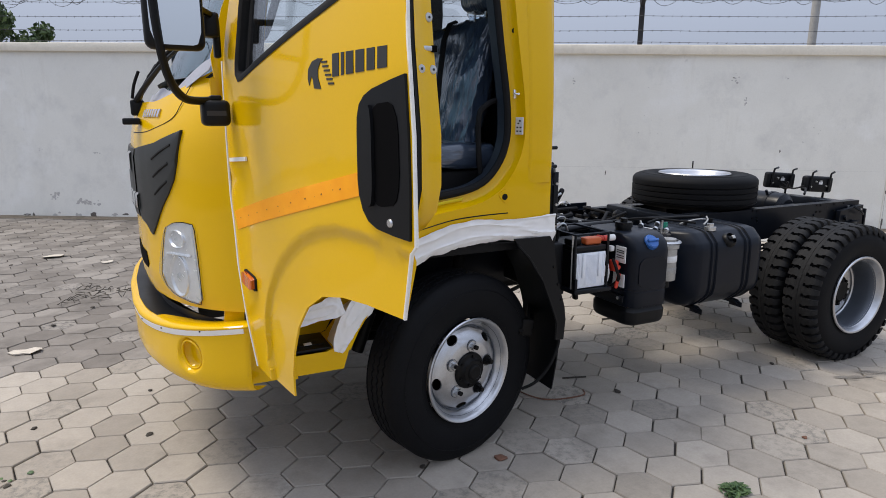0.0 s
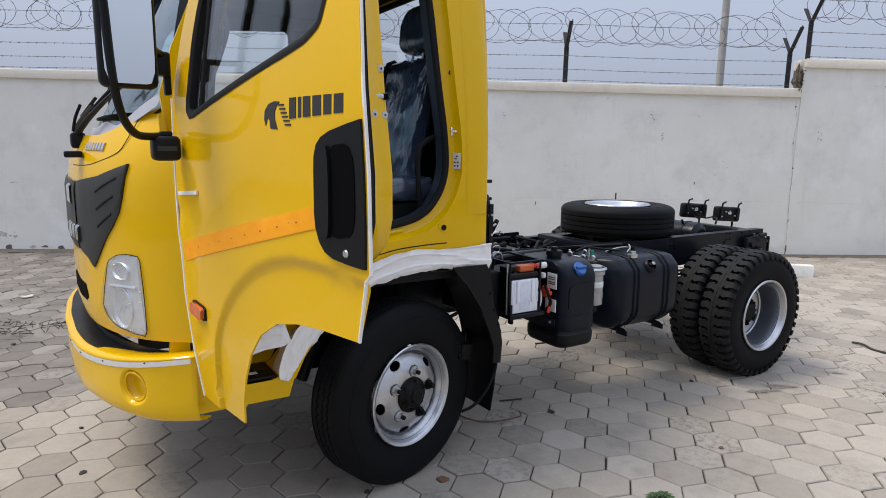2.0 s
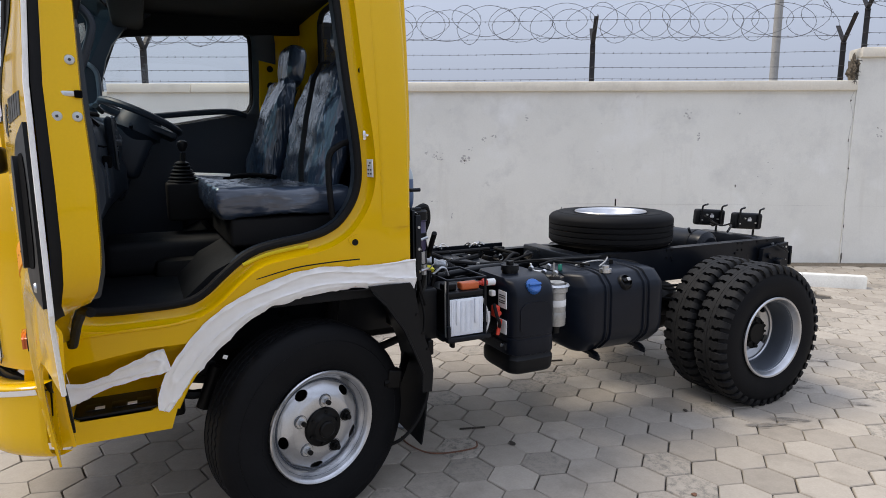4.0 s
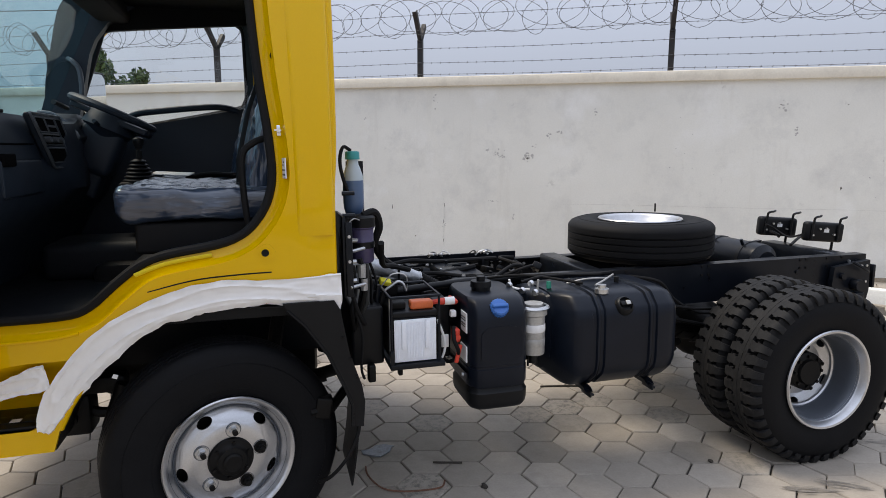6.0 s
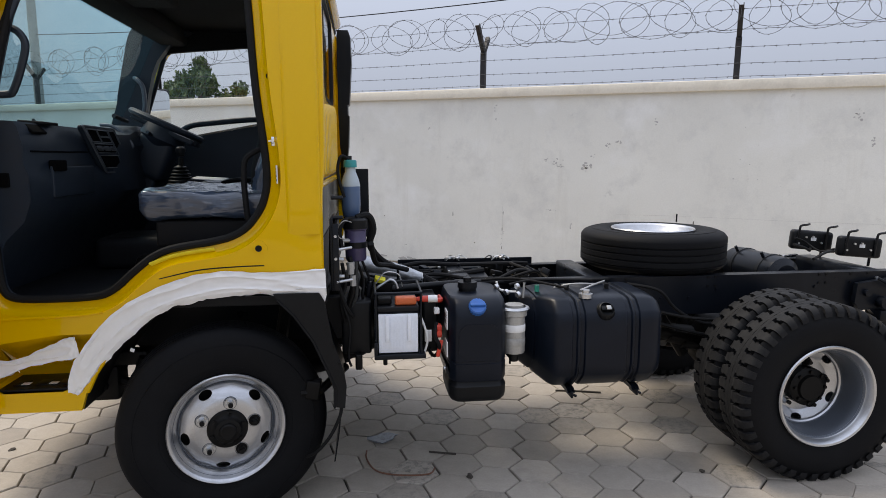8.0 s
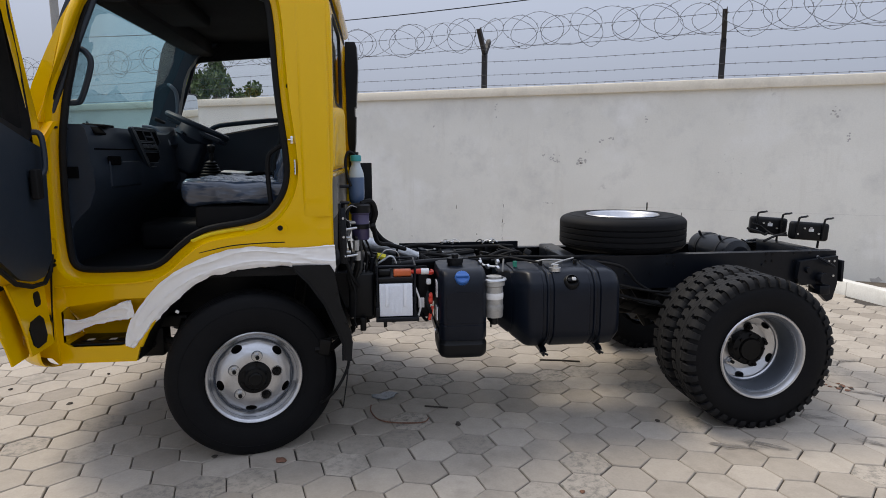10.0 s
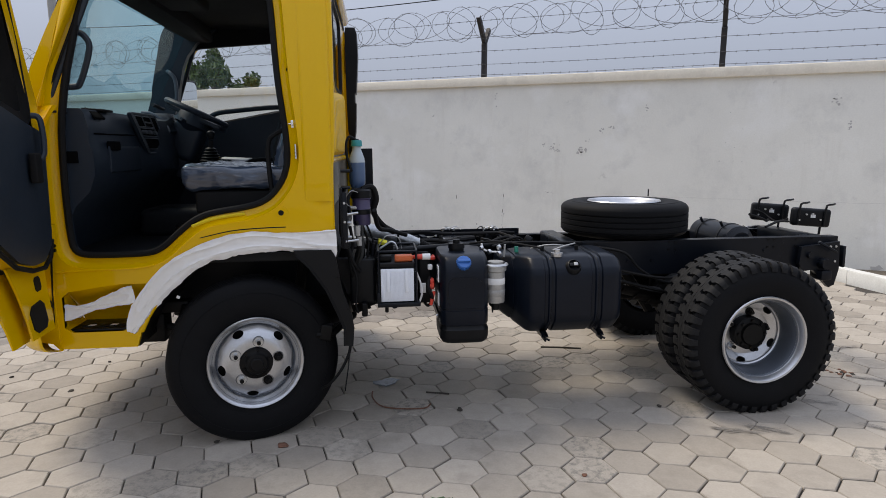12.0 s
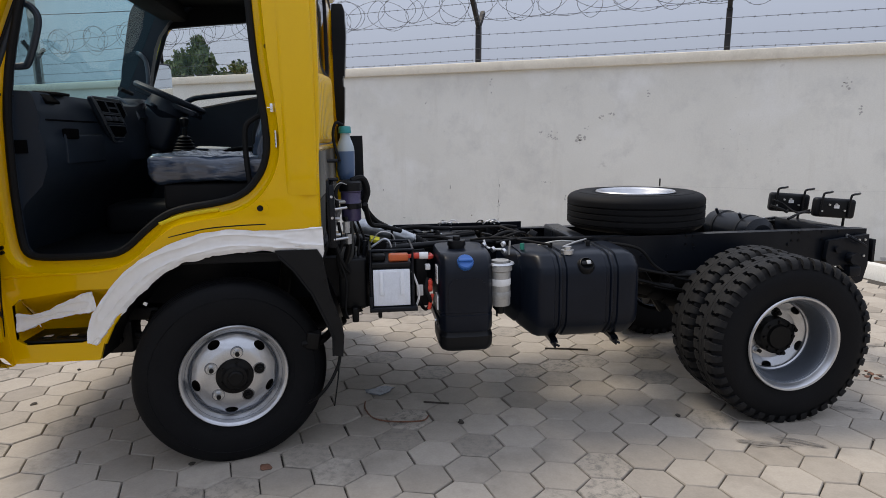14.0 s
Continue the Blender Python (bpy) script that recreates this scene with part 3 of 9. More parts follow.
# dark nicks down to the render
for s, z, w, h in ((-3.33, 0.68, 0.007, 0.035), (-4.38, 0.60, 0.008, 0.010), (-3.01, 0.30, 0.010, 0.009), (-2.62, 0.72, 0.004, 0.03), (-2.63, 0.50, 0.005, 0.028), (-2.63, 0.26, 0.005, 0.03),
                   (1.85, 1.02, 0.010, 0.026), (-0.31, 0.70, 0.008, 0.045), (1.19, 1.92, 0.012, 0.006), (1.84, 1.91, 0.008, 0.006), (3.47, 1.74, 0.010, 0.010), (-4.04, 0.21, 0.03, 0.004),
                   (-1.575, 1.315, 0.016, 0.018), (3.19, 0.53, 0.008, 0.03), (3.13, 2.07, 0.012, 0.02), (3.15, 1.59, 0.007, 0.022), (3.18, 1.25, 0.008, 0.015), (3.2, 0.12, 0.012, 0.09)):
    fleck(scars, s, z, w, h, face_at(s))
# peeled patches
for s, z, w, h, n, size in ((-1.57, 1.33, 0.05, 0.05, 16, 0.018), (-1.96, 1.36, 0.11, 0.06, 16, 0.014), (-2.07, 1.41, 0.04, 0.02, 6, 0.012), (-1.33, 1.59, 0.03, 0.05, 10, 0.014), (-1.22, 1.63, 0.05, 0.015, 6, 0.012),
                            (-1.5, 1.47, 0.03, 0.05, 5, 0.008), (-0.78, 1.87, 0.04, 0.05, 7, 0.012), (-2.74, 2.02, 0.02, 0.16, 9, 0.010), (-1.97, 0.78, 0.09, 0.012, 8, 0.010), (-1.74, 0.58, 0.02, 0.05, 6, 0.012),
                            (1.22, 1.9, 0.06, 0.05, 10, 0.014), (1.36, 1.63, 0.02, 0.10, 9, 0.012), (-3.69, 1.82, 0.03, 0.03, 5, 0.010), (-2.63, 0.45, 0.03, 0.2, 10, 0.008), (3.5, 1.66, 0.05, 0.08, 8, 0.012),
                            (-7.36, 0.82, 0.14, 0.01, 8, 0.014), (-8.19, 0.85, 0.03, 0.02, 4, 0.010), (-8.05, 0.20, 0.08, 0.06, 14, 0.025), (-7.6, 0.12, 0.16, 0.04, 18, 0.03), (4.3, 2.36, 0.14, 0.01, 8, 0.012), (2.3, 1.2, 0.3, 0.25, 9, 0.008), (0.3, 1.4, 0.5, 0.3, 12, 0.007)):
    peeling(s, z, w, h, n, size)
for k in range(70):   # damp, flaking foot of the wall
    s = -20 + 34 * rng.random()
    fleck(peels if k % 3 else scars, s, 0.03 + 0.08 * rng.random() ** 2 - 0.0138 * -s, 0.02 + 0.06 * rng.random(), 0.012 + 0.035 * rng.random(), face_at(s))
hairline([(3.16, 2.18), (3.13, 2.07), (3.17, 1.88), (3.15, 1.59), (3.18, 1.25), (3.18, 0.83), (3.19, 0.53), (3.2, 0.05)], 0.008)
hairline([(-1.2, 0.765), (-0.3, 0.775), (0.97, 0.775), (2.0, 0.785), (3.1, 0.782)], 0.0022)
hairline([(3.3, 0.785), (4.5, 0.79), (6.0, 0.80)], 0.0022)
hairline([(-2.63, 0.80), (-2.625, 0.55), (-2.63, 0.2)], 0.0022)
hairline([(4.2, 2.36), (4.6, 2.37), (5.3, 2.36)], 0.003)
for bm_, name_, mat_, label_ in ((scars, "plaster_chips", SCAR, "small dark chips in the plaster of the boundary wall"), (peels, "peeled_plaster", PEEL, "pale grey patches of peeling plaster on the boundary wall"), (hairs, "hairline_cracks", PEEL, "thin hairline cracks in the plaster of the boundary wall")):
    r_ = bmesh.ops.extrude_face_region(bm_, geom=list(bm_.faces))
    for v_ in r_["geom"]:
        if isinstance(v_, bmesh.types.BMVert):
            v_.co.y += 0.006
    bmesh.ops.recalc_face_normals(bm_, faces=bm_.faces)
    solid(name_, bm_, mat_, label_, "wall damage", "stuff", at=WALL, smooth=0)

# fence posts: dark angle iron with a Y head, on the wall's top
def fence_post(base_z, stem=0.47, arm=0.37, near=1.0, far=0.75):
    root = thing("fence_post", "dark angle-iron fence post with a Y-shaped head on the wall", "fence post", "wall fence posts")
    stem_bm = bmesh.new()
    add_box(stem_bm, -0.032, 0.032, -0.005, 0.005, -0.1, stem, 0.001, 1)
    add_box(stem_bm, 0.022, 0.032, 0.0, 0.055, -0.1, stem, 0.001, 1)
    stem_ = part("stem", stem_bm, POST, root)
    for z in (0.045, 0.185, 0.36):
        part("wire_tie", tube([(-0.034, -0.008, z), (0.0, -0.010, z + 0.006), (0.034, -0.008, z)], 0.0045, 6), WIRE, stem_)
    for sign, k in ((-1, near), (1, far)):
        bm = box(-0.026, 0.026, -0.005, 0.005, -0.03, arm * k, 0.001, 1)
        add_box(bm, 0.016, 0.026, 0, 0.05, -0.03, arm * k, 0.001, 1)
        part("arm", turned(bm, pose(0, 0, stem, -38 * sign, 0, 0)), POST, root)
    return root


first = fence_post(TOP)
first.matrix_world = WALL @ pose(0.025, 0.10, TOP)
for s in (-2.98, -5.93, -8.81, -11.78, -14.75, -17.7):
    copy_thing(first, WALL @ pose(s, 0.10, TOP))
copy_thing(first, WALL @ pose(3.03, 0.10, TOP))
for s in (3.26, 6.3, 9.1, 12.1):
    copy_thing(first, WALL @ pose(s, 0.08, TOP + 0.385))


def barbed(name, s0, s1, q, z, label, seed):
    r = random.Random(seed)
    n = int((s1 - s0) / 0.25)
    pts = []
    for i in range(n + 1):
        s = s0 + (s1 - s0) * i / n
        sag = 0.012 * math.sin(math.pi * ((s % 3.0) / 3.0))
        pts.append((s, q, z - sag + 0.003 * r.random()))
    bm = tube(pts, 0.0030, 4)
    s = s0
    while s < s1:
        zz = z - 0.012 * math.sin(math.pi * ((s % 3.0) / 3.0))
        a = r.random() * 3
        for k in range(2):
            d = Vector((0.35, math.cos(a + k * 1.5), math.sin(a + k * 1.5))) * 0.0125
            p = Vector((s + 0.006 * k, q, zz))
            add_tube(bm, [p - d, p + d], 0.0026, 3)
        s += 0.115
    return solid(name, bm, WIRE, label, "barbed wire", "", "fence wires", at=WALL, smooth=0)


LAB = "straight strand of barbed wire between the wall's fence posts"
i_ = 0
for z in (0.045, 0.185, 0.36):
    i_ += 1
    barbed("barbed_wire", -19.5, 3.05, 0.095, TOP + z, LAB, i_)
    barbed("barbed_wire", 3.3, 13.0, 0.075, TOP + 0.385 + z, LAB, i_ + 20)
for q, z in ((-0.04, 0.54), (-0.15, 0.735)):
    i_ += 1
    barbed("barbed_wire", -19.5, 3.05, 0.10 + q, TOP + z, LAB, i_)
    barbed("barbed_wire", 3.3, 13.0, 0.08 + q, TOP + 0.385 + z, LAB, i_ + 20)


def concertina(s0, s1, z, seed, way):
    """Loose coil of razor wire in the posts' forks: open, uneven, overlapping loops."""
    r = random.Random(seed)
    pts, s, a, k = [], s0, 2.0 * way, 0
    wide, high, lift, pitch = 0.27, 0.20, 0.0, 0.42
    want = [wide, high, lift, pitch]
    while s < s1:
        if k % 24 == 0:
            want = [0.23 + 0.09 * r.random(), 0.185 + 0.035 * r.random(), 0.05 * (r.random() - 0.5), 0.36 + 0.14 * r.random()]
        wide += (want[0] - wide) * 0.1
        high += (want[1] - high) * 0.1
        lift += (want[2] - lift) * 0.1
        pitch += (want[3] - pitch) * 0.1
        # each turn is drawn flat where it is clipped to the next one
        pts.append((s + wide * (math.cos(a) + 0.05 * math.cos(3 * a)), 0.04 + 0.17 * math.sin(a * 0.5 + seed), z + lift + high * math.sin(a)))
        a += way * 2 * math.pi / 24
        s += pitch / 24
        k += 1
    bm = tube(pts, 0.0028, 5)
    for i in range(0, len(pts), 2):
        p = Vector(pts[i])
        add_tube(bm, [p - Vector((0.010, 0.004, 0.008)), p + Vector((0.010, -0.004, 0.008))], 0.0026, 3)
    return solid("razor_wire_coil", bm, WIRE, "loose concertina coil of razor wire along the wall's top", "razor wire", "", "fence wires", at=WALL, smooth=0)


concertina(-19.5, 2.9, TOP + 0.72, 3, 1)
concertina(-19.4, 2.9, TOP + 0.71, 5, -1)
concertina(2.9, 13.0, TOP + 1.08, 8, 1)
concertina(3.0, 13.0, TOP + 1.06, 9, -1)


# poles and a slack cable outside the wall
def pole(x, y, h, r, lean, label):
    bm = bmesh.new()
    add_cyl(bm, (0, 0, -0.4), (lean, 0, h), r, 12, r * 0.72)
    add_box(bm, lean - 0.6, lean + 0.6, -0.04, 0.04, h - 0.7, h - 0.6, 0.01, 1)
    return solid("utility_pole", bm, CONCRETE_POLE, label, "utility pole", at=pose(x, y, 0))


pole(9.32, 5.32, 8.5, 0.075, 0.15, "tall grey concrete utility pole behind the boundary wall")
pole(-7.5, 14.6, 8.5, 0.12, 0.0, "grey concrete utility pole standing beyond the boundary wall")
cable = [(-7.5 + 16.82 * k / 24, 14.6 - 9.28 * k / 24, 7.0 - 0.6 * k / 24 - 2.0 * math.sin(math.pi * k / 24)) for k in range(25)]
solid("overhead_cable", tube(cable, 0.014, 6), SEAL, "slack black overhead cable strung between two utility poles", "cable")

# a slack black cable strung from pole to pole
ca = []
for k in range(25):
    t = k / 24
    ca.append(Vector((-7.5 + 16.82 * t, 14.6 - 9.28 * t, 4.50 - 1.30 * t * (1 - t))))
solid("overhead_cable", tube(ca, 0.010, 6), SEAL, "thin black cable strung between the utility poles", "cable")


def tree(x, y, h, crown_r, seed, n=1500, leaf=0.16):
    r = random.Random(seed)
    root = thing("tree", "leafy green tree rising behind the boundary wall", "tree", at=pose(x, y, -0.09))
    tb = bmesh.new()
    add_tube(tb, spline([(0, 0, -0.1), (0.06, 0.03, h * 0.35), (-0.04, 0.05, h * 0.7), (0.0, 0.0, h * 0.95)], 6), [0.16 * (1 - 0.8 * i / 18) for i in range(19)], 8)
    clumps = []
    for k in range(13):
        a, z0 = 2.4 * k, h * (0.42 + 0.038 * k)
        ln = crown_r * (0.35 + 0.75 * math.sin(math.pi * ((k + 1) / 14) ** 1.2)) * (0.75 + 0.5 * r.random())
        tip = Vector((ln * math.cos(a), ln * math.sin(a), z0 + ln * 0.55))
        add_tube(tb, [(0, 0, z0), tip * 0.5 + Vector((0, 0, z0 * 0.5 + 0.02)), tip], [0.05, 0.035, 0.012], 5)
        clumps += [(tip, crown_r * 0.29), (tip * 0.6 + Vector((0, 0, z0 * 0.4)), crown_r * 0.28)]
    clumps += [(Vector((0, 0, h)), crown_r * 0.36), (Vector((0.03, 0, h + crown_r * 0.28)), crown_r * 0.22), (Vector((0, 0, h * 0.86)), crown_r * 0.42)]
    part("trunk", tb, BARK, root)
    cb = bmesh.new()
    for _ in range(n):
        c, s = r.choice(clumps)
        d = Vector((r.gauss(0, 1), r.gauss(0, 1), r.gauss(0, 0.8)))
        d = d.normalized() * s * (r.random() ** 0.4) * 1.1
        m = Matrix.Translation(c + d) @ Euler((r.random() * 6, r.random() * 6, r.random() * 6)).to_matrix().to_4x4()
        q = leaf * (0.6 + 0.7 * r.random())
        add_mesh(cb, [(-q / 2, 0, 0), (0, -q * 0.25, 0.02), (q / 2, 0, 0), (0, q * 0.25, 0.02)], [(0, 1, 2, 3)], m)
    part("crown", cb, LEAF, root, smooth=0)
    return root


tree(-4.40, 17.7, 4.18, 0.88, 5, 4600, 0.18)
tree(-3.17, 17.9, 3.00, 0.62, 6, 2600, 0.16)

# low white kerb and soil strip by the wall
kerb = bmesh.new()
kl = [(5.30, 4.0), (5.345, 3.4), (5.365, 2.9), (5.42, 2.4), (5.72, 2.0), (6.14, 1.58)]
for (xa, ya), (xb, yb) in zip(kl, kl[1:]):
    d = (Vector((xb, yb, 0)) - Vector((xa, ya, 0))).normalized()
    n = Vector((-d.y, d.x, 0)) * 0.12
    a, b = Vector((xa, ya, 0)) + d * 0.003, Vector((xb, yb, 0)) - d * 0.003
    add_mesh(kerb, [(q.x, q.y, z) for z in (-0.05, 0.118, 0.13) for q in (a + n * (0.06 if z > 0.12 else 0), b + n * (0.06 if z > 0.12 else 0), b + n * (0.94 if z > 0.12 else 1), a + n * (0.94 if z > 0.12 else 1))],
             [(8, 9, 10, 11)] + [(4 * r + k, 4 * r + (k + 1) % 4, 4 * r + 4 + (k + 1) % 4, 4 * r + 4 + k) for r in (0, 1) for k in range(4)])
bmesh.ops.recalc_face_normals(kerb, faces=kerb.faces)
solid("kerb", kerb, KERB, "low white limewashed concrete kerb by the boundary wall", "kerb", "structure")
# plain walls that close the yard behind the viewer
solid("wall_south", plate([(-16, -0.3), (16, -0.3), (16, 2.3), (-16, 2.3)], (), -13.2, -13.0), PLASTER, "plain off-white boundary wall", "wall", "structure")
soil = bmesh.new()
sv_ = []
for i in range(40):
    a = 0.06 + 0.035 * noise.noise(Vector((i * 0.5, 0, 0)))
    sv_.append([(-20 + i * 0.9, -0.10 - a * 1.2, 0.001), (-20 + i * 0.9, -0.05, 0.006 + a * 0.12), (-20 + i * 0.9, 0.05, 0.012 + a * 0.2)])
solid("soil_strip", grid(sv_), SOIL, "thin strip of dry soil and litter along the foot of the wall", "soil", "stuff", at=FOOT)

# broken mortar and dead creeper where the wall steps up
lump = bmesh.new()
bmesh.ops.create_icosphere(lump, subdivisions=4, radius=0.1)
for v in lump.verts:
    k = 0.75 + 0.55 * noise.noise(v.co * 22) + 0.3 * noise.noise(v.co * 60)
    v.co = Vector((v.co.x * 0.55 * k, v.co.y * 1.0 * k, v.co.z * 1.7 * k))
solid("broken_mortar", lump, SOIL, "crumbled brown mortar at the step in the wall", "mortar", at=WALL @ pose(3.14, 0.05, TOP + 0.14))
cr = random.Random(9)
creeper = bmesh.new()
for _ in range(34):
    q = Vector((0.06 * (cr.random() - 0.5), -0.06 * cr.random(), 0.30 * (cr.random() - 0.5)))
    add_tube(creeper, [q, q + Vector((0.05 * (cr.random() - 0.6), -0.04 * cr.random(), 0.05 * (cr.random() - 0.3))), q + Vector((0.09 * (cr.random() - 0.7), -0.05 * cr.random(), 0.10 * (cr.random() - 0.5)))], 0.003, 4)
solid("dead_creeper", creeper, TWIG, "tuft of dead creeper on the broken wall corner", "creeper", "stuff", at=WALL @ pose(3.12, -0.02, TOP + 0.11))

# ---- the truck: x runs to its tail, y to its far side; the front axle stands at x = 0 ----
MID = 0.92          # the truck's middle line
truck = thing("truck", "bright yellow cab-chassis truck, door open, bare black frame", "truck")

# --- wheels ---
TYRE_R, TYRE_W = 0.402, 0.205


def tyre_profile(shoulder=0.378, crown=TYRE_R, grooves=True):
    w = TYRE_W
    p = [(0.216, 0.03), (0.225, 0.004), (0.262, -0.008), (0.30, -0.013), (0.335, -0.0115), (shoulder - 0.014, -0.006), (shoulder + 0.006, 0.003), (crown - 0.009, 0.012), (crown - 0.002, 0.022)]
    if grooves:
        y = 0.030
        for _ in range(4):
            p += [(crown, y), (crown, y + 0.024), (crown - 0.008, y + 0.0262), (crown - 0.008, y + 0.0305), (crown, y + 0.0335)]
            y += 0.0335
        p += [(crown, w - 0.042)]
    else:
        p += [(crown - 0.016, 0.03), (crown - 0.016, w - 0.048)]
    tail = [(0.216, 0.03), (0.225, 0.004), (0.262, -0.008), (0.30, -0.013), (0.335, -0.0115), (shoulder - 0.014, -0.006), (shoulder + 0.006, 0.003), (crown - 0.009, 0.012), (crown - 0.002, 0.022)]
    p += [(r, w - 0.018 - y) for r, y in tail[::-1]]
    return p


def rib_tyre(zig=0.0045):
    bm = lathe(tyre_profile(), 144)
    # the grooves run in a fine zigzag
    for v in bm.verts:
        if 0.045 < v.co.y < TYRE_W - 0.06 and math.hypot(v.co.x, v.co.z) > TYRE_R - 0.013:
            k = round(math.atan2(v.co.z, v.co.x) / (2 * math.pi) * 144)
            v.co.y += zig if k % 2 else -zig
    # raised rings on the sidewall
    for rr, yy in ((0.250, -0.0042), (0.340, -0.0105)):
        add_lathe(bm, [(rr, yy + 0.002), (rr + 0.003, yy - 0.0016), (rr + 0.006, yy + 0.002)], 72)
    return bm


def lug_tyre():
    """Drive tyre: hooked shoulder lugs on both sides of a stepped middle rib."""
    body = lathe(tyre_profile(0.366, 0.404, False), 84)
    bm = bmesh.new()
    n = 42
    pitch = 2 * math.pi / n
    # across the tread: place, the lug's two edges in parts of a pitch, radius
    near = ((-0.0085, -0.27, 0.25, 0.384), (0.002, -0.28, 0.26, 0.402), (0.018, -0.31, 0.29, 0.4105), (0.036, -0.36, 0.33, 0.4115), (0.037, -0.28, 0.41, 0.4115), (0.056, -0.30, 0.43, 0.4115), (0.057, -0.36, 0.30, 0.4115), (0.071, -0.36, 0.30, 0.4115), (0.072, -0.5, 0.5, 0.4115), (0.0925, -0.5, 0.5, 0.4115))
    for i in range(n):
        for far in (0, 1):
            stations = []
            for y, a0, a1, r in near:
                yy = 0.187 - y if far else y
                mid = (i + (0.5 if far else 0.0)) * pitch
                s0, s1 = (-a1, -a0) if far else (a0, a1)
                stations.append([bm.verts.new((q * math.cos(mid + k * pitch), yy, q * math.sin(mid + k * pitch))) for q, k in ((r - 0.020, s0 * 1.06), (r, s0), (r, s1), (r - 0.020, s1 * 1.06))])
            for a, b in zip(stations, stations[1:]):
                for k in range(3):
                    bm.faces.new((a[k], a[k + 1], b[k + 1], b[k]))
            bm.faces.new(stations[0][::-1])
            bm.faces.new(stations[-1])
    bmesh.ops.recalc_face_normals(bm, faces=bm.faces)
    return body, bm


def pierced_disc(r_in, r_out, r_hole, a_tan, a_rad, y_of, n=5, first=46.0, per=24, depth=0.006):
    """A dished wheel disc with oval hand holes, one to each sector."""
    bm = bmesh.new()
    for k in range(n):
        mid = radians(first + 360 / n * k)
        half = math.pi / n
        inner, rim = [], []
        for i in range(per):
            t = 2 * math.pi * i / per
            c, s = math.cos(t), math.sin(t)
            inner.append((r_hole + a_rad * c, mid + a_tan * s / r_hole))
            # the same bearing on the sector's edge
            q = max(abs(c), abs(s))
            u, v = c / q, s / q
            r = r_hole + (u * (r_out - r_hole) if u > 0 else u * (r_hole - r_in))
            rim.append((r, mid + v * half))
        loops = []
        for pts, d in ((rim, 0), (inner, 0), (inner, depth)):
            loops.append([bm.verts.new((r * math.cos(a), y_of(r) + d, r * math.sin(a))) for r, a in pts])
        for a, b in zip(loops, loops[1:]):
            for i in range(per):
                bm.faces.new((a[i], a[(i + 1) % per], b[(i + 1) % per], b[i]))
    bmesh.ops.remove_doubles(bm, verts=bm.verts, dist=0.0004)
    bmesh.ops.recalc_face_normals(bm, faces=bm.faces)
    return bm


def nuts(y, r=0.104, first=10.0, n=5, out=-1):
    """For each stud: the nut with its washer, and the stud's end."""
    made = []
    for k in range(n):
        a = radians(first + 360 / n * k)
        c = Vector((r * math.cos(a), y, r * math.sin(a)))
        bm, stud = bmesh.new(), bmesh.new()
        add_cyl(bm, c + Vector((0, -out * 0.004, 0)), c + Vector((0, out * 0.005, 0)), 0.0235, 20, 0.0215)
        add_cyl(bm, c, c + Vector((0, out * 0.022, 0)), 0.0165, 6, 0.0150)
        add_cyl(stud, c, c + Vector((0, out * 0.034, 0)), 0.0095, 10)
        made.append((bm, stud))
    return made


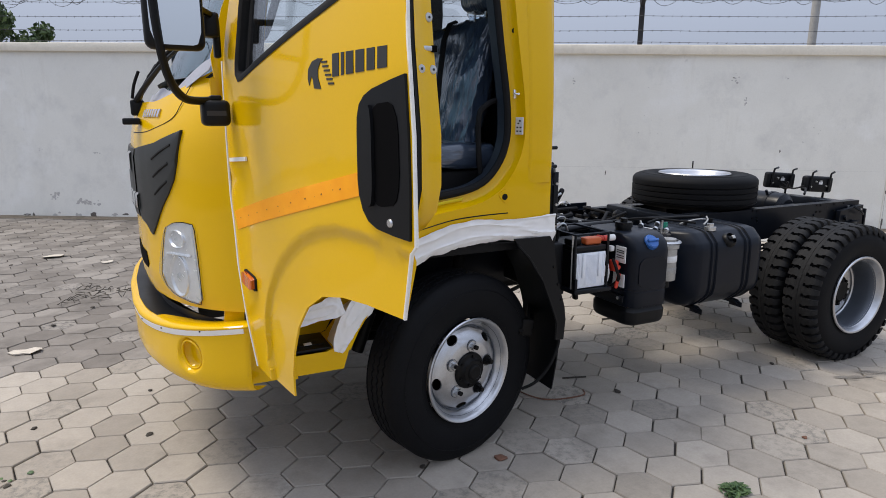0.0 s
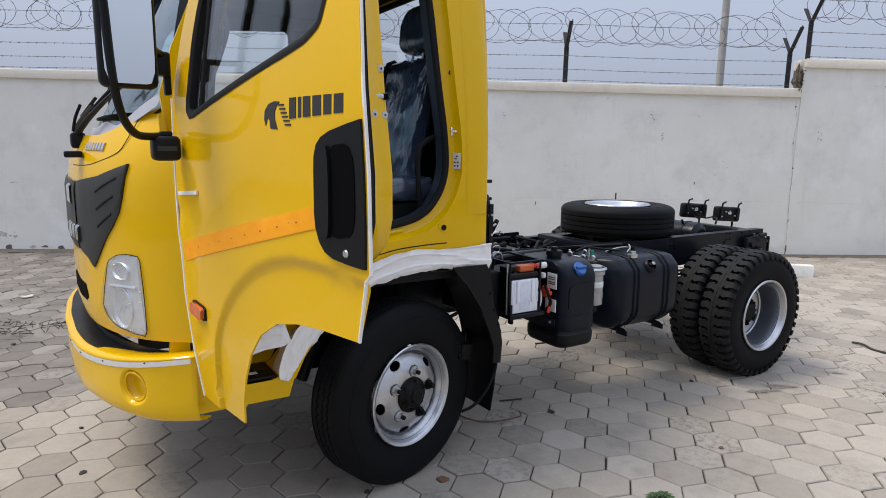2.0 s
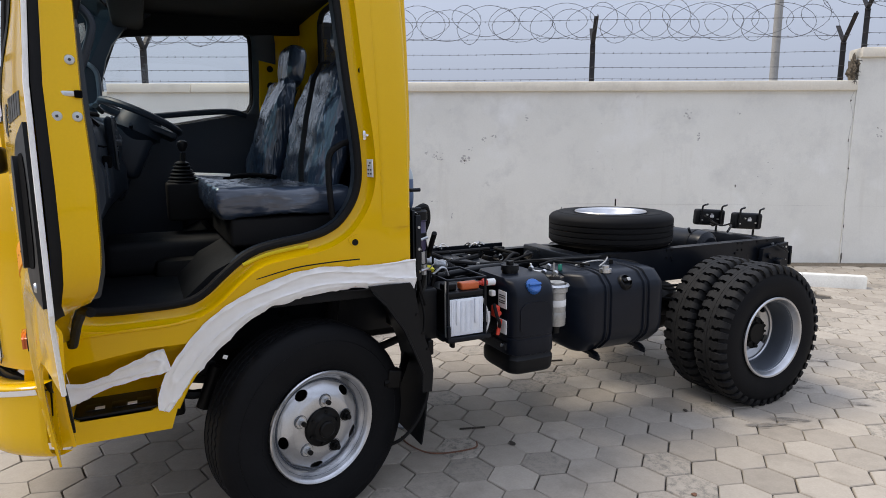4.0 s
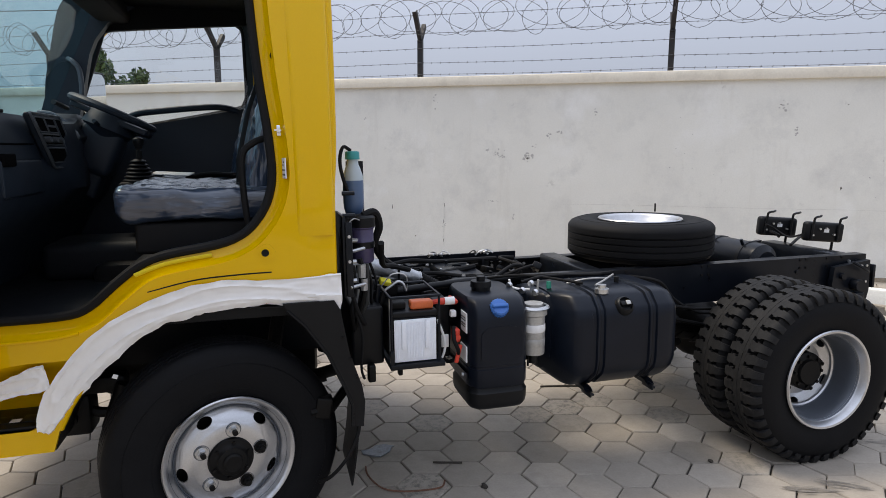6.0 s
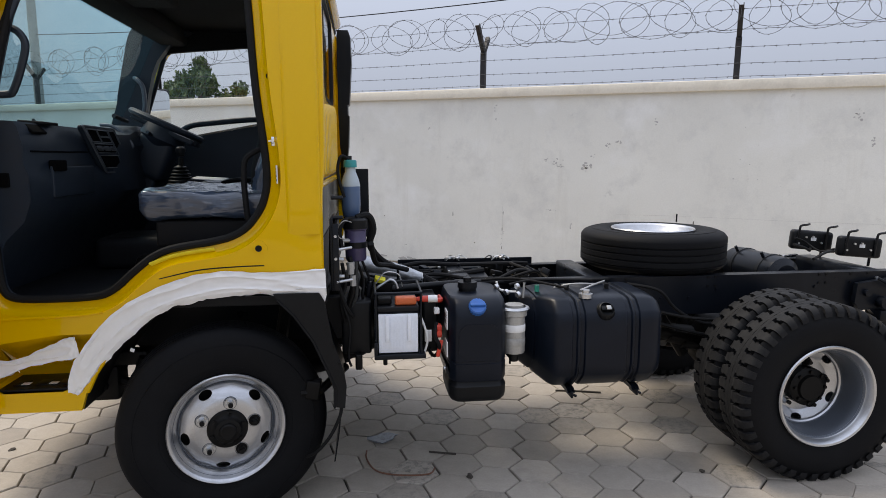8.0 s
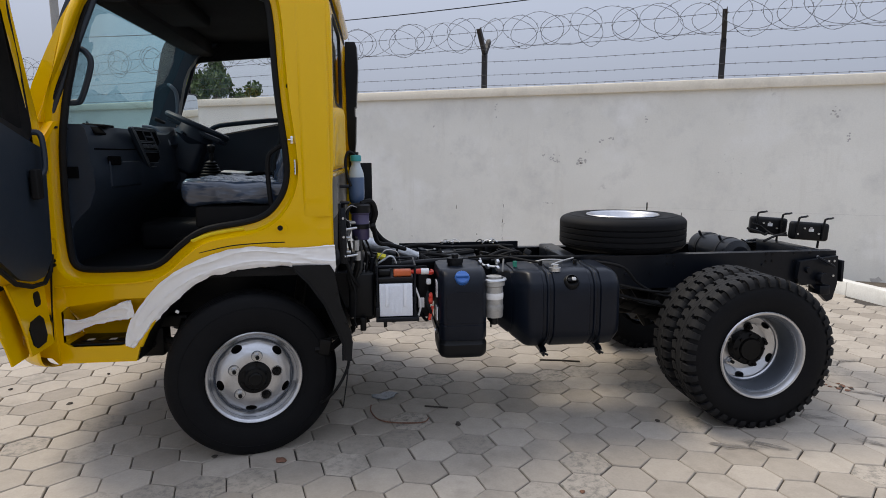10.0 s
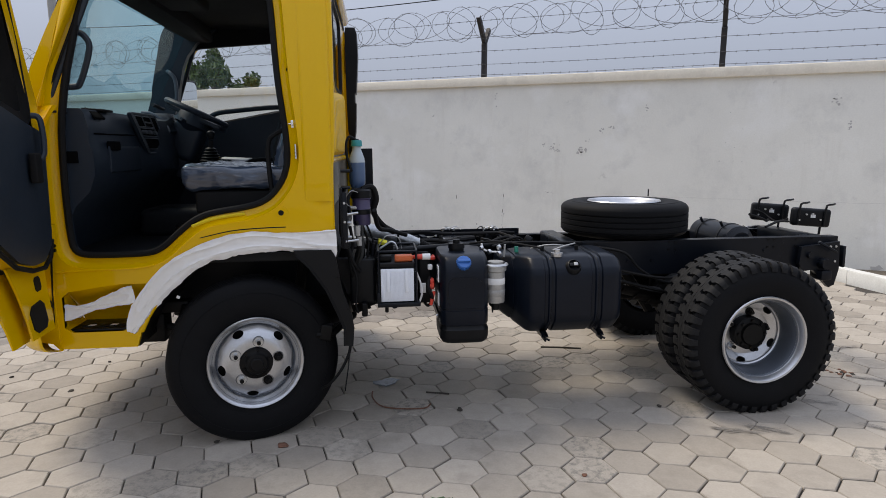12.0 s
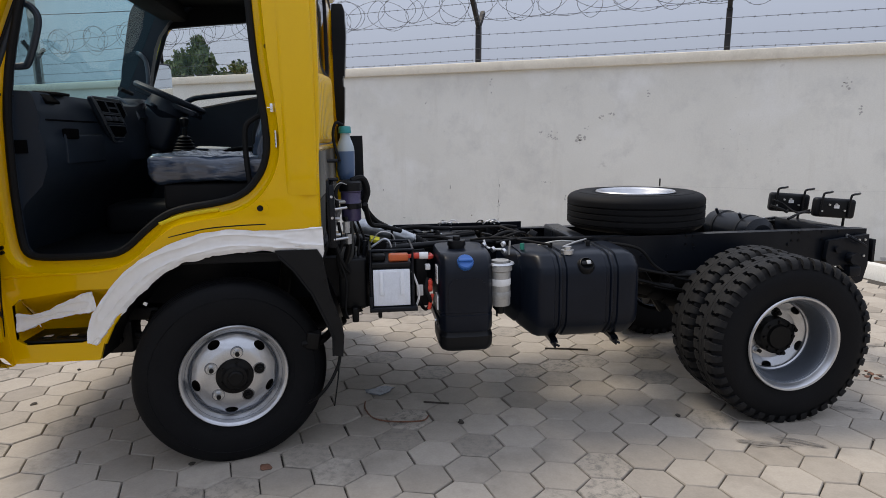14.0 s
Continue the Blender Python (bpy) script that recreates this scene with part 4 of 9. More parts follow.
def front_wheel(m):
    tyre = part("front_wheel", rib_tyre(), RUBBER, truck, "black ribbed radial tyre on a silver steel rim")
    tyre.matrix_basis = m
    rim = lathe([(0.196, 0.16), (0.200, 0.10), (0.198, 0.055), (0.206, 0.035), (0.214, 0.022), (0.220, 0.006), (0.231, -0.006), (0.233, -0.011), (0.229, -0.016), (0.220, -0.013),
                 (0.213, -0.004), (0.208, 0.010), (0.200, 0.018), (0.192, 0.030), (0.186, 0.052), (0.190, 0.10), (0.186, 0.16)], 64, closed=True)
    part("rim", turned(rim, Matrix.Diagonal((0.968, 1, 0.968, 1))), SILVER, tyre, "silver-painted steel rim")
    # thin dark ring paints the shade inside the lip
    part("rim_shade_ring", lathe([(0.2065, -0.0035), (0.2050, -0.0002), (0.2020, 0.0082), (0.2005, 0.0095)], 64), RIM_SHADE, tyre, "dark ring painted as shade inside the rim lip")

    def dish(r):
        return 0.044 - 0.040 * min(1, max(0, (0.19 - r) / 0.055)) ** 0.8
    part("disc", pierced_disc(0.128, 0.190, 0.160, 0.027, 0.0165, dish), SILVER, tyre, "dished silver wheel disc with oval hand holes")
    part("disc_centre", lathe([(0.129, 0.0045), (0.122, 0.001), (0.10, -0.001), (0.070, -0.001), (0.068, 0.03)], 48), SILVER, tyre)
    # another dark ring paints the shade at the disc's edge
    part("disc_shade_ring", lathe([(0.1850, 0.0360), (0.1838, 0.0325), (0.1790, 0.0290), (0.1775, 0.0320)], 64), RIM_SHADE, tyre, "dark ring painted as shade where the disc meets the rim")
    part("brake_drum", lathe([(0.0, 0.075), (0.185, 0.075), (0.185, 0.16), (0.0, 0.16)], 32), GREASE, tyre, "dark brake drum behind the wheel disc")
    hub = lathe([(0.080, 0.02), (0.078, -0.006), (0.074, -0.012), (0.060, -0.014), (0.054, -0.018), (0.048, -0.030), (0.034, -0.033), (0.032, -0.040), (0.026, -0.044), (0.0, -0.043)], 32)
    for k in range(6):
        a = radians(60 * k + 20)
        add_cyl(hub, (0.063 * math.cos(a), -0.010, 0.063 * math.sin(a)), (0.063 * math.cos(a), -0.020, 0.063 * math.sin(a)), 0.006, 6)
    part("hub_cap", hub, GREASE, tyre, "black greasy wheel hub cap")
    for k, (b, stud) in enumerate(nuts(-0.001)):
        nut = part("wheel_nut", b, GREASE if k in (0, 4) else STEEL, tyre)
        part("wheel_stud", stud, GREASE, tyre)
        a = radians(10.0 + 72.0 * k)
        part("nut_seat", lathe([(0.0245, -0.0012), (0.0262, -0.0010), (0.0270, 0.002)], 20, pose(0.104 * math.cos(a), -0.001, 0.104 * math.sin(a))), RIM_SHADE, tyre)
    return tyre


def rear_wheel(name, m, outer=True):
    body, lugs = lug_tyre()
    tyre = part(name, body, RUBBER, truck, "black drive tyre with chunky block tread")
    tyre.matrix_basis = m
    tagged(part("tread", lugs, TREAD, tyre), "staggered black rubber tread blocks", kind="stuff")
    y_disc = 0.168 if outer else 0.03
    rim = lathe([(0.231, -0.004), (0.234, -0.010), (0.230, -0.016), (0.221, -0.014), (0.214, -0.004), (0.209, 0.012), (0.205, 0.020), (0.196, 0.030), (0.190, 0.060), (0.188, 0.14), (0.192, 0.175),
                 (0.200, 0.19), (0.206, 0.17), (0.200, 0.1), (0.204, 0.04), (0.218, 0.016)], 64, closed=True)
    # inner rims and the barrel get their shade from the darker grey
    part("rim", rim, SILVER if outer else RIM_SHADE, tyre, "deep dual rim: outer one silver, inner one shade-grey")
    part("rim_barrel", lathe([(0.1985, 0.024), (0.1925, 0.034), (0.1865, 0.062), (0.1845, 0.13), (0.186, 0.165)], 64), RIM_SHADE, tyre, "inner barrel of the rim, its shade painted grey-blue")

    def dish(r):
        return y_disc - 0.02 * min(1, max(0, (r - 0.128) / 0.05))
    part("disc", pierced_disc(0.128, 0.191, 0.160, 0.027, 0.0165, dish), SILVER, tyre, "recessed silver wheel disc with oval hand holes")
    part("disc_centre", lathe([(0.129, y_disc - 0.0005), (0.07, y_disc), (0.07, y_disc + 0.03)], 40), SILVER, tyre)
    if outer:
        hub = lathe([(0.092, y_disc + 0.004), (0.090, y_disc - 0.050), (0.080, y_disc - 0.056), (0.062, y_disc - 0.060), (0.056, y_disc - 0.074), (0.0, y_disc - 0.077)], 32)
        for k in range(8):
            a = radians(45 * k)
            add_cyl(hub, (0.074 * math.cos(a), y_disc - 0.054, 0.074 * math.sin(a)), (0.074 * math.cos(a), y_disc - 0.068, 0.074 * math.sin(a)), 0.008, 6)
        part("axle_flange", hub, GREASE, tyre, "black greasy axle flange with a ring of bolts")
        for k, (b, stud) in enumerate(nuts(y_disc - 0.003, 0.110)):
            part("wheel_nut", b, STEEL if k in (2, 3) else GREASE, tyre)
            part("wheel_stud", stud, GREASE, tyre)
        part("disc_flange", lathe([(0.1905, y_disc - 0.006), (0.1895, y_disc - 0.022), (0.1850, y_disc - 0.030), (0.1780, y_disc - 0.032), (0.1715, y_disc - 0.027), (0.1690, y_disc - 0.016)], 64), SILVER, tyre, "bright rounded flange of the wheel disc")
        part("rim_step", lathe([(0.2052, 0.0185), (0.2010, 0.0205), (0.1990, 0.0235)], 64), RIM_SHADE, tyre)
    return tyre


WB = 2.58
flip = Matrix.Rotation(math.pi, 4, "Z")
STEER = 15.5         # degrees to which the front wheels are turned
front_wheel(pose(0, 0.005, 0.396, 0, 0, STEER))
front_wheel(pose(0, 2 * MID - 0.005, 0.396, 0, 0, STEER) @ flip)
rear_wheel("rear_wheel", pose(WB, 0.005, 0.402))
rear_wheel("inner_rear_wheel", pose(WB, 0.232, 0.402), False)
rear_wheel("rear_wheel", pose(WB, 2 * MID - 0.005, 0.402) @ flip)
rear_wheel("inner_rear_wheel", pose(WB, 2 * MID - 0.232, 0.402) @ flip, False)

# spare: lying on the frame, outer side up
SP = Vector((2.16, 0.91, 0.857))
lay = Matrix.Translation((SP.x, SP.y, SP.z + 0.196)) @ Matrix.Rotation(radians(-90), 4, "X")
spare = part("spare_wheel", rib_tyre(0.0), RUBBER, truck, "spare tyre lying flat on the frame rails")
spare.matrix_basis = lay @ Matrix.Diagonal((0.975, 1, 0.975, 1))
part("rim", lathe([(0.196, 0.16), (0.198, 0.055), (0.206, 0.035), (0.220, 0.006), (0.231, -0.006), (0.233, -0.011), (0.229, -0.016), (0.220, -0.013),
                   (0.213, -0.004), (0.205, 0.018), (0.192, 0.030), (0.186, 0.052), (0.186, 0.16)], 56, closed=True), SILVER, spare, "silver-painted steel rim")
part("disc", pierced_disc(0.07, 0.190, 0.150, 0.027, 0.0165, lambda r: 0.03), SILVER, spare)
part("valve", cyl((0.30, -0.01, 0.30), (0.30, -0.06, 0.30), 0.005, 8), SEAL, spare)

# --- frame ---
RAIL_Y = (0.545, 2 * MID - 0.545)


def c_rail(y_out, inward, x0, x1, z0, z1):
    """A pressed channel rail, open to the inside."""
    t, w = 0.007, 0.065
    prof = [(0, z0), (w, z0), (w, z0 + t), (t, z0 + t), (t, z1 - t), (w, z1 - t), (w, z1), (0, z1)]
    loops = [[(x, y_out + inward * a, z) for a, z in prof] for x in (x0, 0.6, 1.0, x1)]
    # the rail kicks down ahead of the gearbox
    for lp, dz in zip(loops, (-0.06, -0.06, 0, 0)):
        for k, p in enumerate(lp):
            lp[k] = (p[0], p[1], p[2] + dz)
    return loft(loops)


rail_l = part("frame_rail", c_rail(RAIL_Y[0], 1, -1.0, 3.37, 0.655, 0.855), CHASSIS, truck, "black pressed-steel chassis rail")
rail_r = part("frame_rail", c_rail(RAIL_Y[1], -1, -1.0, 3.37, 0.615, 0.815), CHASSIS, truck, "black pressed-steel chassis rail")
for rail, y, s in ((rail_l, RAIL_Y[0], -1), (rail_r, RAIL_Y[1], 1)):
    for x, z in ((1.30, 0.80), (1.30, 0.70), (1.42, 0.80), (1.42, 0.76), (1.46, 0.76), (2.05, 0.74), (2.2, 0.74), (2.35, 0.78), (2.9, 0.78), (3.25, 0.82), (3.25, 0.78), (3.30, 0.82), (3.30, 0.76), (3.12, 0.72)):
        part("rivet", cyl((x, y + s * 0.008, z), (x, y - s * 0.012, z), 0.009, 8), STEEL if x in (1.30, 1.42, 1.46, 3.25) else CHASSIS, rail)
for x in (0.72, 1.05, 1.75, 2.3, 2.85, 3.33):
    bm = box(x - 0.05, x + 0.05, RAIL_Y[0] + 0.066, RAIL_Y[1] - 0.066, 0.70, 0.84, 0.01)
    part("crossmember", bm, CHASSIS, truck)
part("end_plate", plate([(0.62, 0.62), (1.22, 0.62), (1.22, 0.84), (0.62, 0.84)], (), 3.37, 3.378, "yz"), CHASSIS, truck)
# brackets under the tail
for y in (0.50, 1.30):
    bm = plate([(3.11, 0.80), (3.35, 0.83), (3.358, 0.66), (3.335, 0.565), (3.30, 0.55), (3.25, 0.60), (3.19, 0.66), (3.13, 0.655), (3.10, 0.70)], (), y, y + 0.03)
    add_box(bm, 3.22, 3.29, y - 0.04, y + 0.07, 0.60, 0.66, 0.01)
    add_cyl(bm, (3.245, y - 0.05, 0.70), (3.245, y + 0.02, 0.70), 0.032, 14)
    add_cyl(bm, (3.16, y - 0.02, 0.75), (3.16, y + 0.01, 0.75), 0.018, 12)
    add_tube(bm, [(3.20, y - 0.025, 0.83), (3.25, y - 0.045, 0.80), (3.31, y - 0.03, 0.77)], 0.008, 6)
    part("spring_hanger", bm, CHASSIS, truck, "black spring hanger bracket at the frame's tail")
    for x, z in ((3.29, 0.80), (3.325, 0.80), (3.325, 0.71), (3.27, 0.64)):
        part("hanger_bolt", cyl((x, y - 0.001, z), (x, y - 0.007, z), 0.007, 8), STEEL if z > 0.7 else CHASSIS, truck)
part("buffer_bracket", box(3.379, 3.396, 0.50, 0.60, 0.67, 0.80, 0.003), CHASSIS, truck)

# running gear
ax = bmesh.new()
add_cyl(ax, (WB, 0.45, 0.402), (WB, 2 * MID - 0.45, 0.402), 0.065, 20)
add_lathe(ax, [(0, -0.16), (0.10, -0.15), (0.165, -0.06), (0.175, 0.0), (0.165, 0.06), (0.10, 0.15), (0, 0.16)], 24, pose(WB, MID, 0.402))
add_cyl(ax, (WB - 0.32, MID, 0.44), (WB - 0.1, MID, 0.41), 0.07, 16)
part("rear_axle", ax, GREASE, truck, "dark cast rear axle with its round differential")
fa = bmesh.new()
add_box(fa, -0.05, 0.05, 0.2, 2 * MID - 0.2, 0.33, 0.42, 0.015)
part("front_axle", fa, GREASE, truck)
part("propeller_shaft", cyl((0.9, MID, 0.58), (WB - 0.3, MID, 0.45), 0.045, 18), GREASE, truck)
for y in (0.56, 2 * MID - 0.56):
    for x0, x1, zc, n, zs in ((-0.62, 0.62, 0.45, 4, 0.56), (1.95, 3.2, 0.49, 7, 0.60)):
        bm = bmesh.new()
        for k in range(n):
            f = 1 - 0.13 * k
            mid, half = (x0 + x1) / 2, (x1 - x0) / 2 * f
            top = [(mid + half * u, zc - 0.014 * k + (zs - zc) * u * u * f * f) for u in [i / 8 - 1 for i in range(17)]]
            add_tube(bm, [(x, y, z) for x, z in top], 0.035, 6, flat=0.17)
        part("leaf_spring", bm, GREASE, truck, "stack of dark steel spring leaves")
    for x0 in (0.0, WB):
        for dx in (-0.07, 0.07):
            part("u_bolt", tube([(x0 + dx, y - 0.04, 0.34), (x0 + dx, y - 0.04, 0.54), (x0 + dx, y, 0.57), (x0 + dx, y + 0.04, 0.54), (x0 + dx, y + 0.04, 0.34)], 0.009, 6), GREASE, truck)
    part("shock_absorber", tube([(0.12, y - 0.1, 0.42), (0.2, y - 0.1, 0.86)], 0.03, 10), GREASE, truck)
    part("shock_absorber", tube([(WB - 0.35, y + 0.07, 0.42), (WB - 0.55, y + 0.07, 0.72)], 0.03, 10), GREASE, truck)
# engine and gearbox below the cab
en = bmesh.new()
add_box(en, -0.55, 0.35, 0.66, 1.2, 0.42, 1.0, 0.04)
add_box(en, -0.4, 0.25, 0.62, 0.66, 0.7, 0.95, 0.02)
add_cyl(en, (-0.45, 0.6, 0.62), (-0.45, 0.72, 0.62), 0.09, 18)
add_box(en, 0.35, 0.85, 0.76, 1.1, 0.48, 0.84, 0.05)
part("engine", en, GREASE, truck, "dark engine and gearbox between the rails")
part("steering_rod", tube([(-0.66, 0.32, 0.56), (-0.45, 0.25, 0.52), (-0.30, 0.3, 0.50)], 0.02, 8), GREASE, truck)
sb = bmesh.new()
add_box(sb, -0.62, -0.48, 0.22, 0.34, 0.45, 0.60, 0.015)
add_box(sb, -0.54, -0.36, 0.22, 0.30, 0.60, 0.66, 0.01)
add_cyl(sb, (-0.55, 0.20, 0.52), (-0.55, 0.38, 0.52), 0.03, 12)
add_cyl(sb, (-0.42, 0.20, 0.48), (-0.36, 0.20, 0.64), 0.025, 12)
part("steering_link_bracket", sb, GREASE, truck)

part("link_tag", turned(box(-0.008, 0.008, -0.002, 0.002, -0.007, 0.007, 0.001, 1), pose(-0.342, 0.02, 0.726, 0, 25, 0)), WHITE_LABEL, truck, "small white paper tag in the wheel arch")

# --- side tanks, battery, filters on the near rail ---
def tank_section(y0, y1, z0, z1, r, grow=0.0):
    p = [(y0, z0 + 0.09), (y0, z1 - 0.07), (y0 + 0.07, z1), (y1, z1), (y1, z0), (y0 + 0.10, z0)]
    p = rounded(p, 2, 0.13)
    return offset(p, grow) if grow else p


def fuel_tank():
    x0, x1 = 1.235, 1.850
    # the leading end is drawn in: stations of place, inset and how far the front slopes back
    stations = [(x0 + 0.003, -0.035, 1.0), (x0 + 0.008, -0.014, 1.0), (x0 + 0.018, -0.004, 0.98), (x0 + 0.030, 0.0, 0.90), (x0 + 0.058, 0.0, 0.66), (x0 + 0.060, -0.006, 0.64), (x0 + 0.074, -0.006, 0.53), (x0 + 0.076, 0.0, 0.51), (x0 + 0.118, 0.0, 0.14), (x0 + 0.128, 0.0, 0.06), (x0 + 0.140, 0.0, 0.015), (x0 + 0.155, 0.0, 0.0)]
    for c in (0.21, 0.245, 0.455, 0.49):     # strap grooves
        stations += [(x0 + c - 0.013, 0.0, 0.0), (x0 + c - 0.008, -0.009, 0.0), (x0 + c + 0.008, -0.009, 0.0), (x0 + c + 0.013, 0.0, 0.0)]
    stations += [(x1 - 0.06, 0.0, 0.0), (x1 - 0.03, -0.006, 0.0), (x1 - 0.008, -0.025, 0.0), (x1, -0.05, 0.0)]
    loops = []
    for x, g, f in stations:
        sec = tank_section(0.085 + 0.165 * f, 0.52, 0.435 + 0.075 * f, 0.855 - 0.02 * f, 0.05)
        loops.append([(x, y, z) for y, z in offset(sec, g)])
    bm = loft(loops)
    ob = part("fuel_tank", bm, TANK_PLASTIC, truck, "black moulded plastic fuel tank with strap grooves")
    cap = lathe([(0.056, 0.012), (0.056, 0.0), (0.050, -0.012), (0.044, -0.02), (0.040, -0.022), (0.040, -0.006), (0.0, -0.006)], 32)
    add_box(cap, -0.034, 0.034, -0.030, -0.006, -0.012, 0.012, 0.006)
    fc = part("filler_cap", cap, BLACK_PLASTIC, ob, "round black filler cap")
    fc.matrix_basis = pose(1.583, 0.103, 0.800, -40, 0, 0) @ Matrix.Diagonal((0.74, 0.9, 0.74, 1))
    lk = part("cap_lock", box(-0.006, 0.022, -0.036, -0.03, -0.012, 0.014, 0.003), ALU, fc, "small metal key flap")
    sender = bmesh.new()
    add_cyl(sender, (1.515, 0.17, 0.845), (1.515, 0.17, 0.864), 0.030, 24)
    add_cyl(sender, (1.515, 0.17, 0.864), (1.515, 0.17, 0.880), 0.018, 20)
    part("sender_flange", sender, STEEL, ob, "steel fuel sender flange")
    for x in (1.33, 1.47, 1.66):
        part("hose_fitting", cyl((x, 0.30, 0.85), (x, 0.30, 0.880), 0.011, 8), GREEN if x == 1.33 else SEAL, ob)
    for x in (1.435, 1.735):
        bm = plate([(0.14, 0.42), (0.56, 0.42), (0.56, 0.62), (0.50, 0.47), (0.16, 0.435)], (), x, x + 0.035, "yz")
        add_box(bm, x + 0.01, x + 0.02, 0.12, 0.20, 0.402, 0.43, 0.003)
        add_cyl(bm, (x + 0.017, 0.16, 0.412), (x + 0.045, 0.15, 0.400), 0.006, 6)
        part("tank_bracket", bm, CHASSIS, ob, "black steel tank bracket")
    for c in (0.2275, 0.4725):
        ring = [(x0 + c, y, z) for y, z in offset(tank_section(0.085, 0.52, 0.435, 0.855, 0.05), -0.007)]
        part("tank_strap", tube(ring, 0.010, 6, True, 0.3), BLACK_PLASTIC, ob)
    return ob


fuel_tank()


def def_tank():
    sec = rounded([(0.895, 0.05), (1.145, 0.05), (1.145, 0.44), (0.895, 0.44)], 3, 0.13)
    cx, cy = 1.02, 0.25

    def ring(z, k, push=0.0, dy=0.0):
        lp = []
        for x, y in sec:
            yy = cy + (y - cy) * k + dy
            if push and y < cy:
                yy += push * (cy - y) / (cy - 0.05)
            lp.append((cx + (x - cx) * k, yy, z))
        return lp
    body = [ring(*a) for a in ((0.520, 0.93), (0.524, 0.975), (0.535, 1.0), (0.600, 1.0), (0.602, 0.985), (0.612, 0.985), (0.614, 1.0), (0.70, 1.0), (0.795, 1.0), (0.836, 0.995, 0.012), (0.862, 0.97, 0.034), (0.876, 0.91, 0.058))]
    ob = part("urea_tank", loft(body), TANK_PLASTIC, truck, "black moulded urea tank with a blue cap")
    pot = [ring(*a) for a in ((0.428, 0.84, 0, 0.006), (0.432, 0.91, 0, 0.006), (0.444, 0.97, 0, 0.006), (0.462, 0.995, 0, 0.006), (0.500, 1.0, 0, 0.004), (0.508, 0.96, 0, 0.004), (0.526, 0.94, 0, 0.004))]
    pot = [[(x, 0.05 + (y - 0.05) * 0.80, z) for x, y, z in lp] for lp in pot]
    part("tank_saddle", loft(pot), BLACK_PLASTIC, ob, "black bucket-shaped saddle under the tank")
    part("front_panel", plate(rounded([(0.935, 0.630), (1.105, 0.630), (1.105, 0.745), (1.075, 0.772), (0.965, 0.772), (0.935, 0.745)], 1, 0.15), (), 0.0475, 0.052), TANK_PLASTIC, ob)
    strap = plate([(0.10, 0.548), (0.43, 0.548), (0.43, 0.580), (0.10, 0.580)], (), 0.8865, 0.8935, "yz")
    part("saddle_bracket", strap, CHASSIS, ob, "flat black bracket with bolts")
    for y in (0.13, 0.36):
        part("bracket_bolt", cyl((0.888, y, 0.564), (0.880, y, 0.564), 0.008, 6), STEEL, ob)
    cap = lathe([(0.036, 0.025), (0.036, 0.0), (0.043, -0.001), (0.043, -0.026), (0.038, -0.032), (0.0, -0.034)], 24)
    add_box(cap, -0.038, 0.038, -0.046, -0.03, -0.008, 0.008, 0.004)
    for k in range(20):
        a = 2 * math.pi * k / 20
        add_cyl(cap, (0.043 * math.cos(a), -0.002, 0.043 * math.sin(a)), (0.043 * math.cos(a), -0.026, 0.043 * math.sin(a)), 0.0022, 6)
    c = part("cap", cap, BLUE_CAP, ob, "bright blue screw cap")
    c.matrix_basis = pose(1.014, 0.080, 0.832, -42, 0, 0) @ Matrix.Diagonal((0.84, 0.9, 0.84, 1))
    neck = bmesh.new()
    add_cyl(neck, (1.0, 0.25, 0.865), (1.0, 0.25, 0.892), 0.039, 24)
    add_cyl(neck, (1.0, 0.25, 0.891), (1.0, 0.25, 0.915), 0.044, 24, 0.042)
    add_cyl(neck, (1.0, 0.25, 0.914), (1.0, 0.25, 0.934), 0.018, 14)
    part("tank_head", neck, BLACK_PLASTIC, ob)
    part("side_label", box(0.889, 0.8945, 0.10, 0.17, 0.74, 0.82, 0.001, 1), WHITE_LABEL, ob, "small white label")
    part("side_label", box(0.889, 0.8945, 0.10, 0.18, 0.62, 0.685, 0.001, 1), WHITE_LABEL, ob, "small white label")
    for z in (0.80, 0.79, 0.775, 0.765):
        part("print_bar", box(0.8875, 0.8892, 0.11, 0.16, z - 0.002, z + 0.002, 0), INK, ob)
    return ob


def_tank()


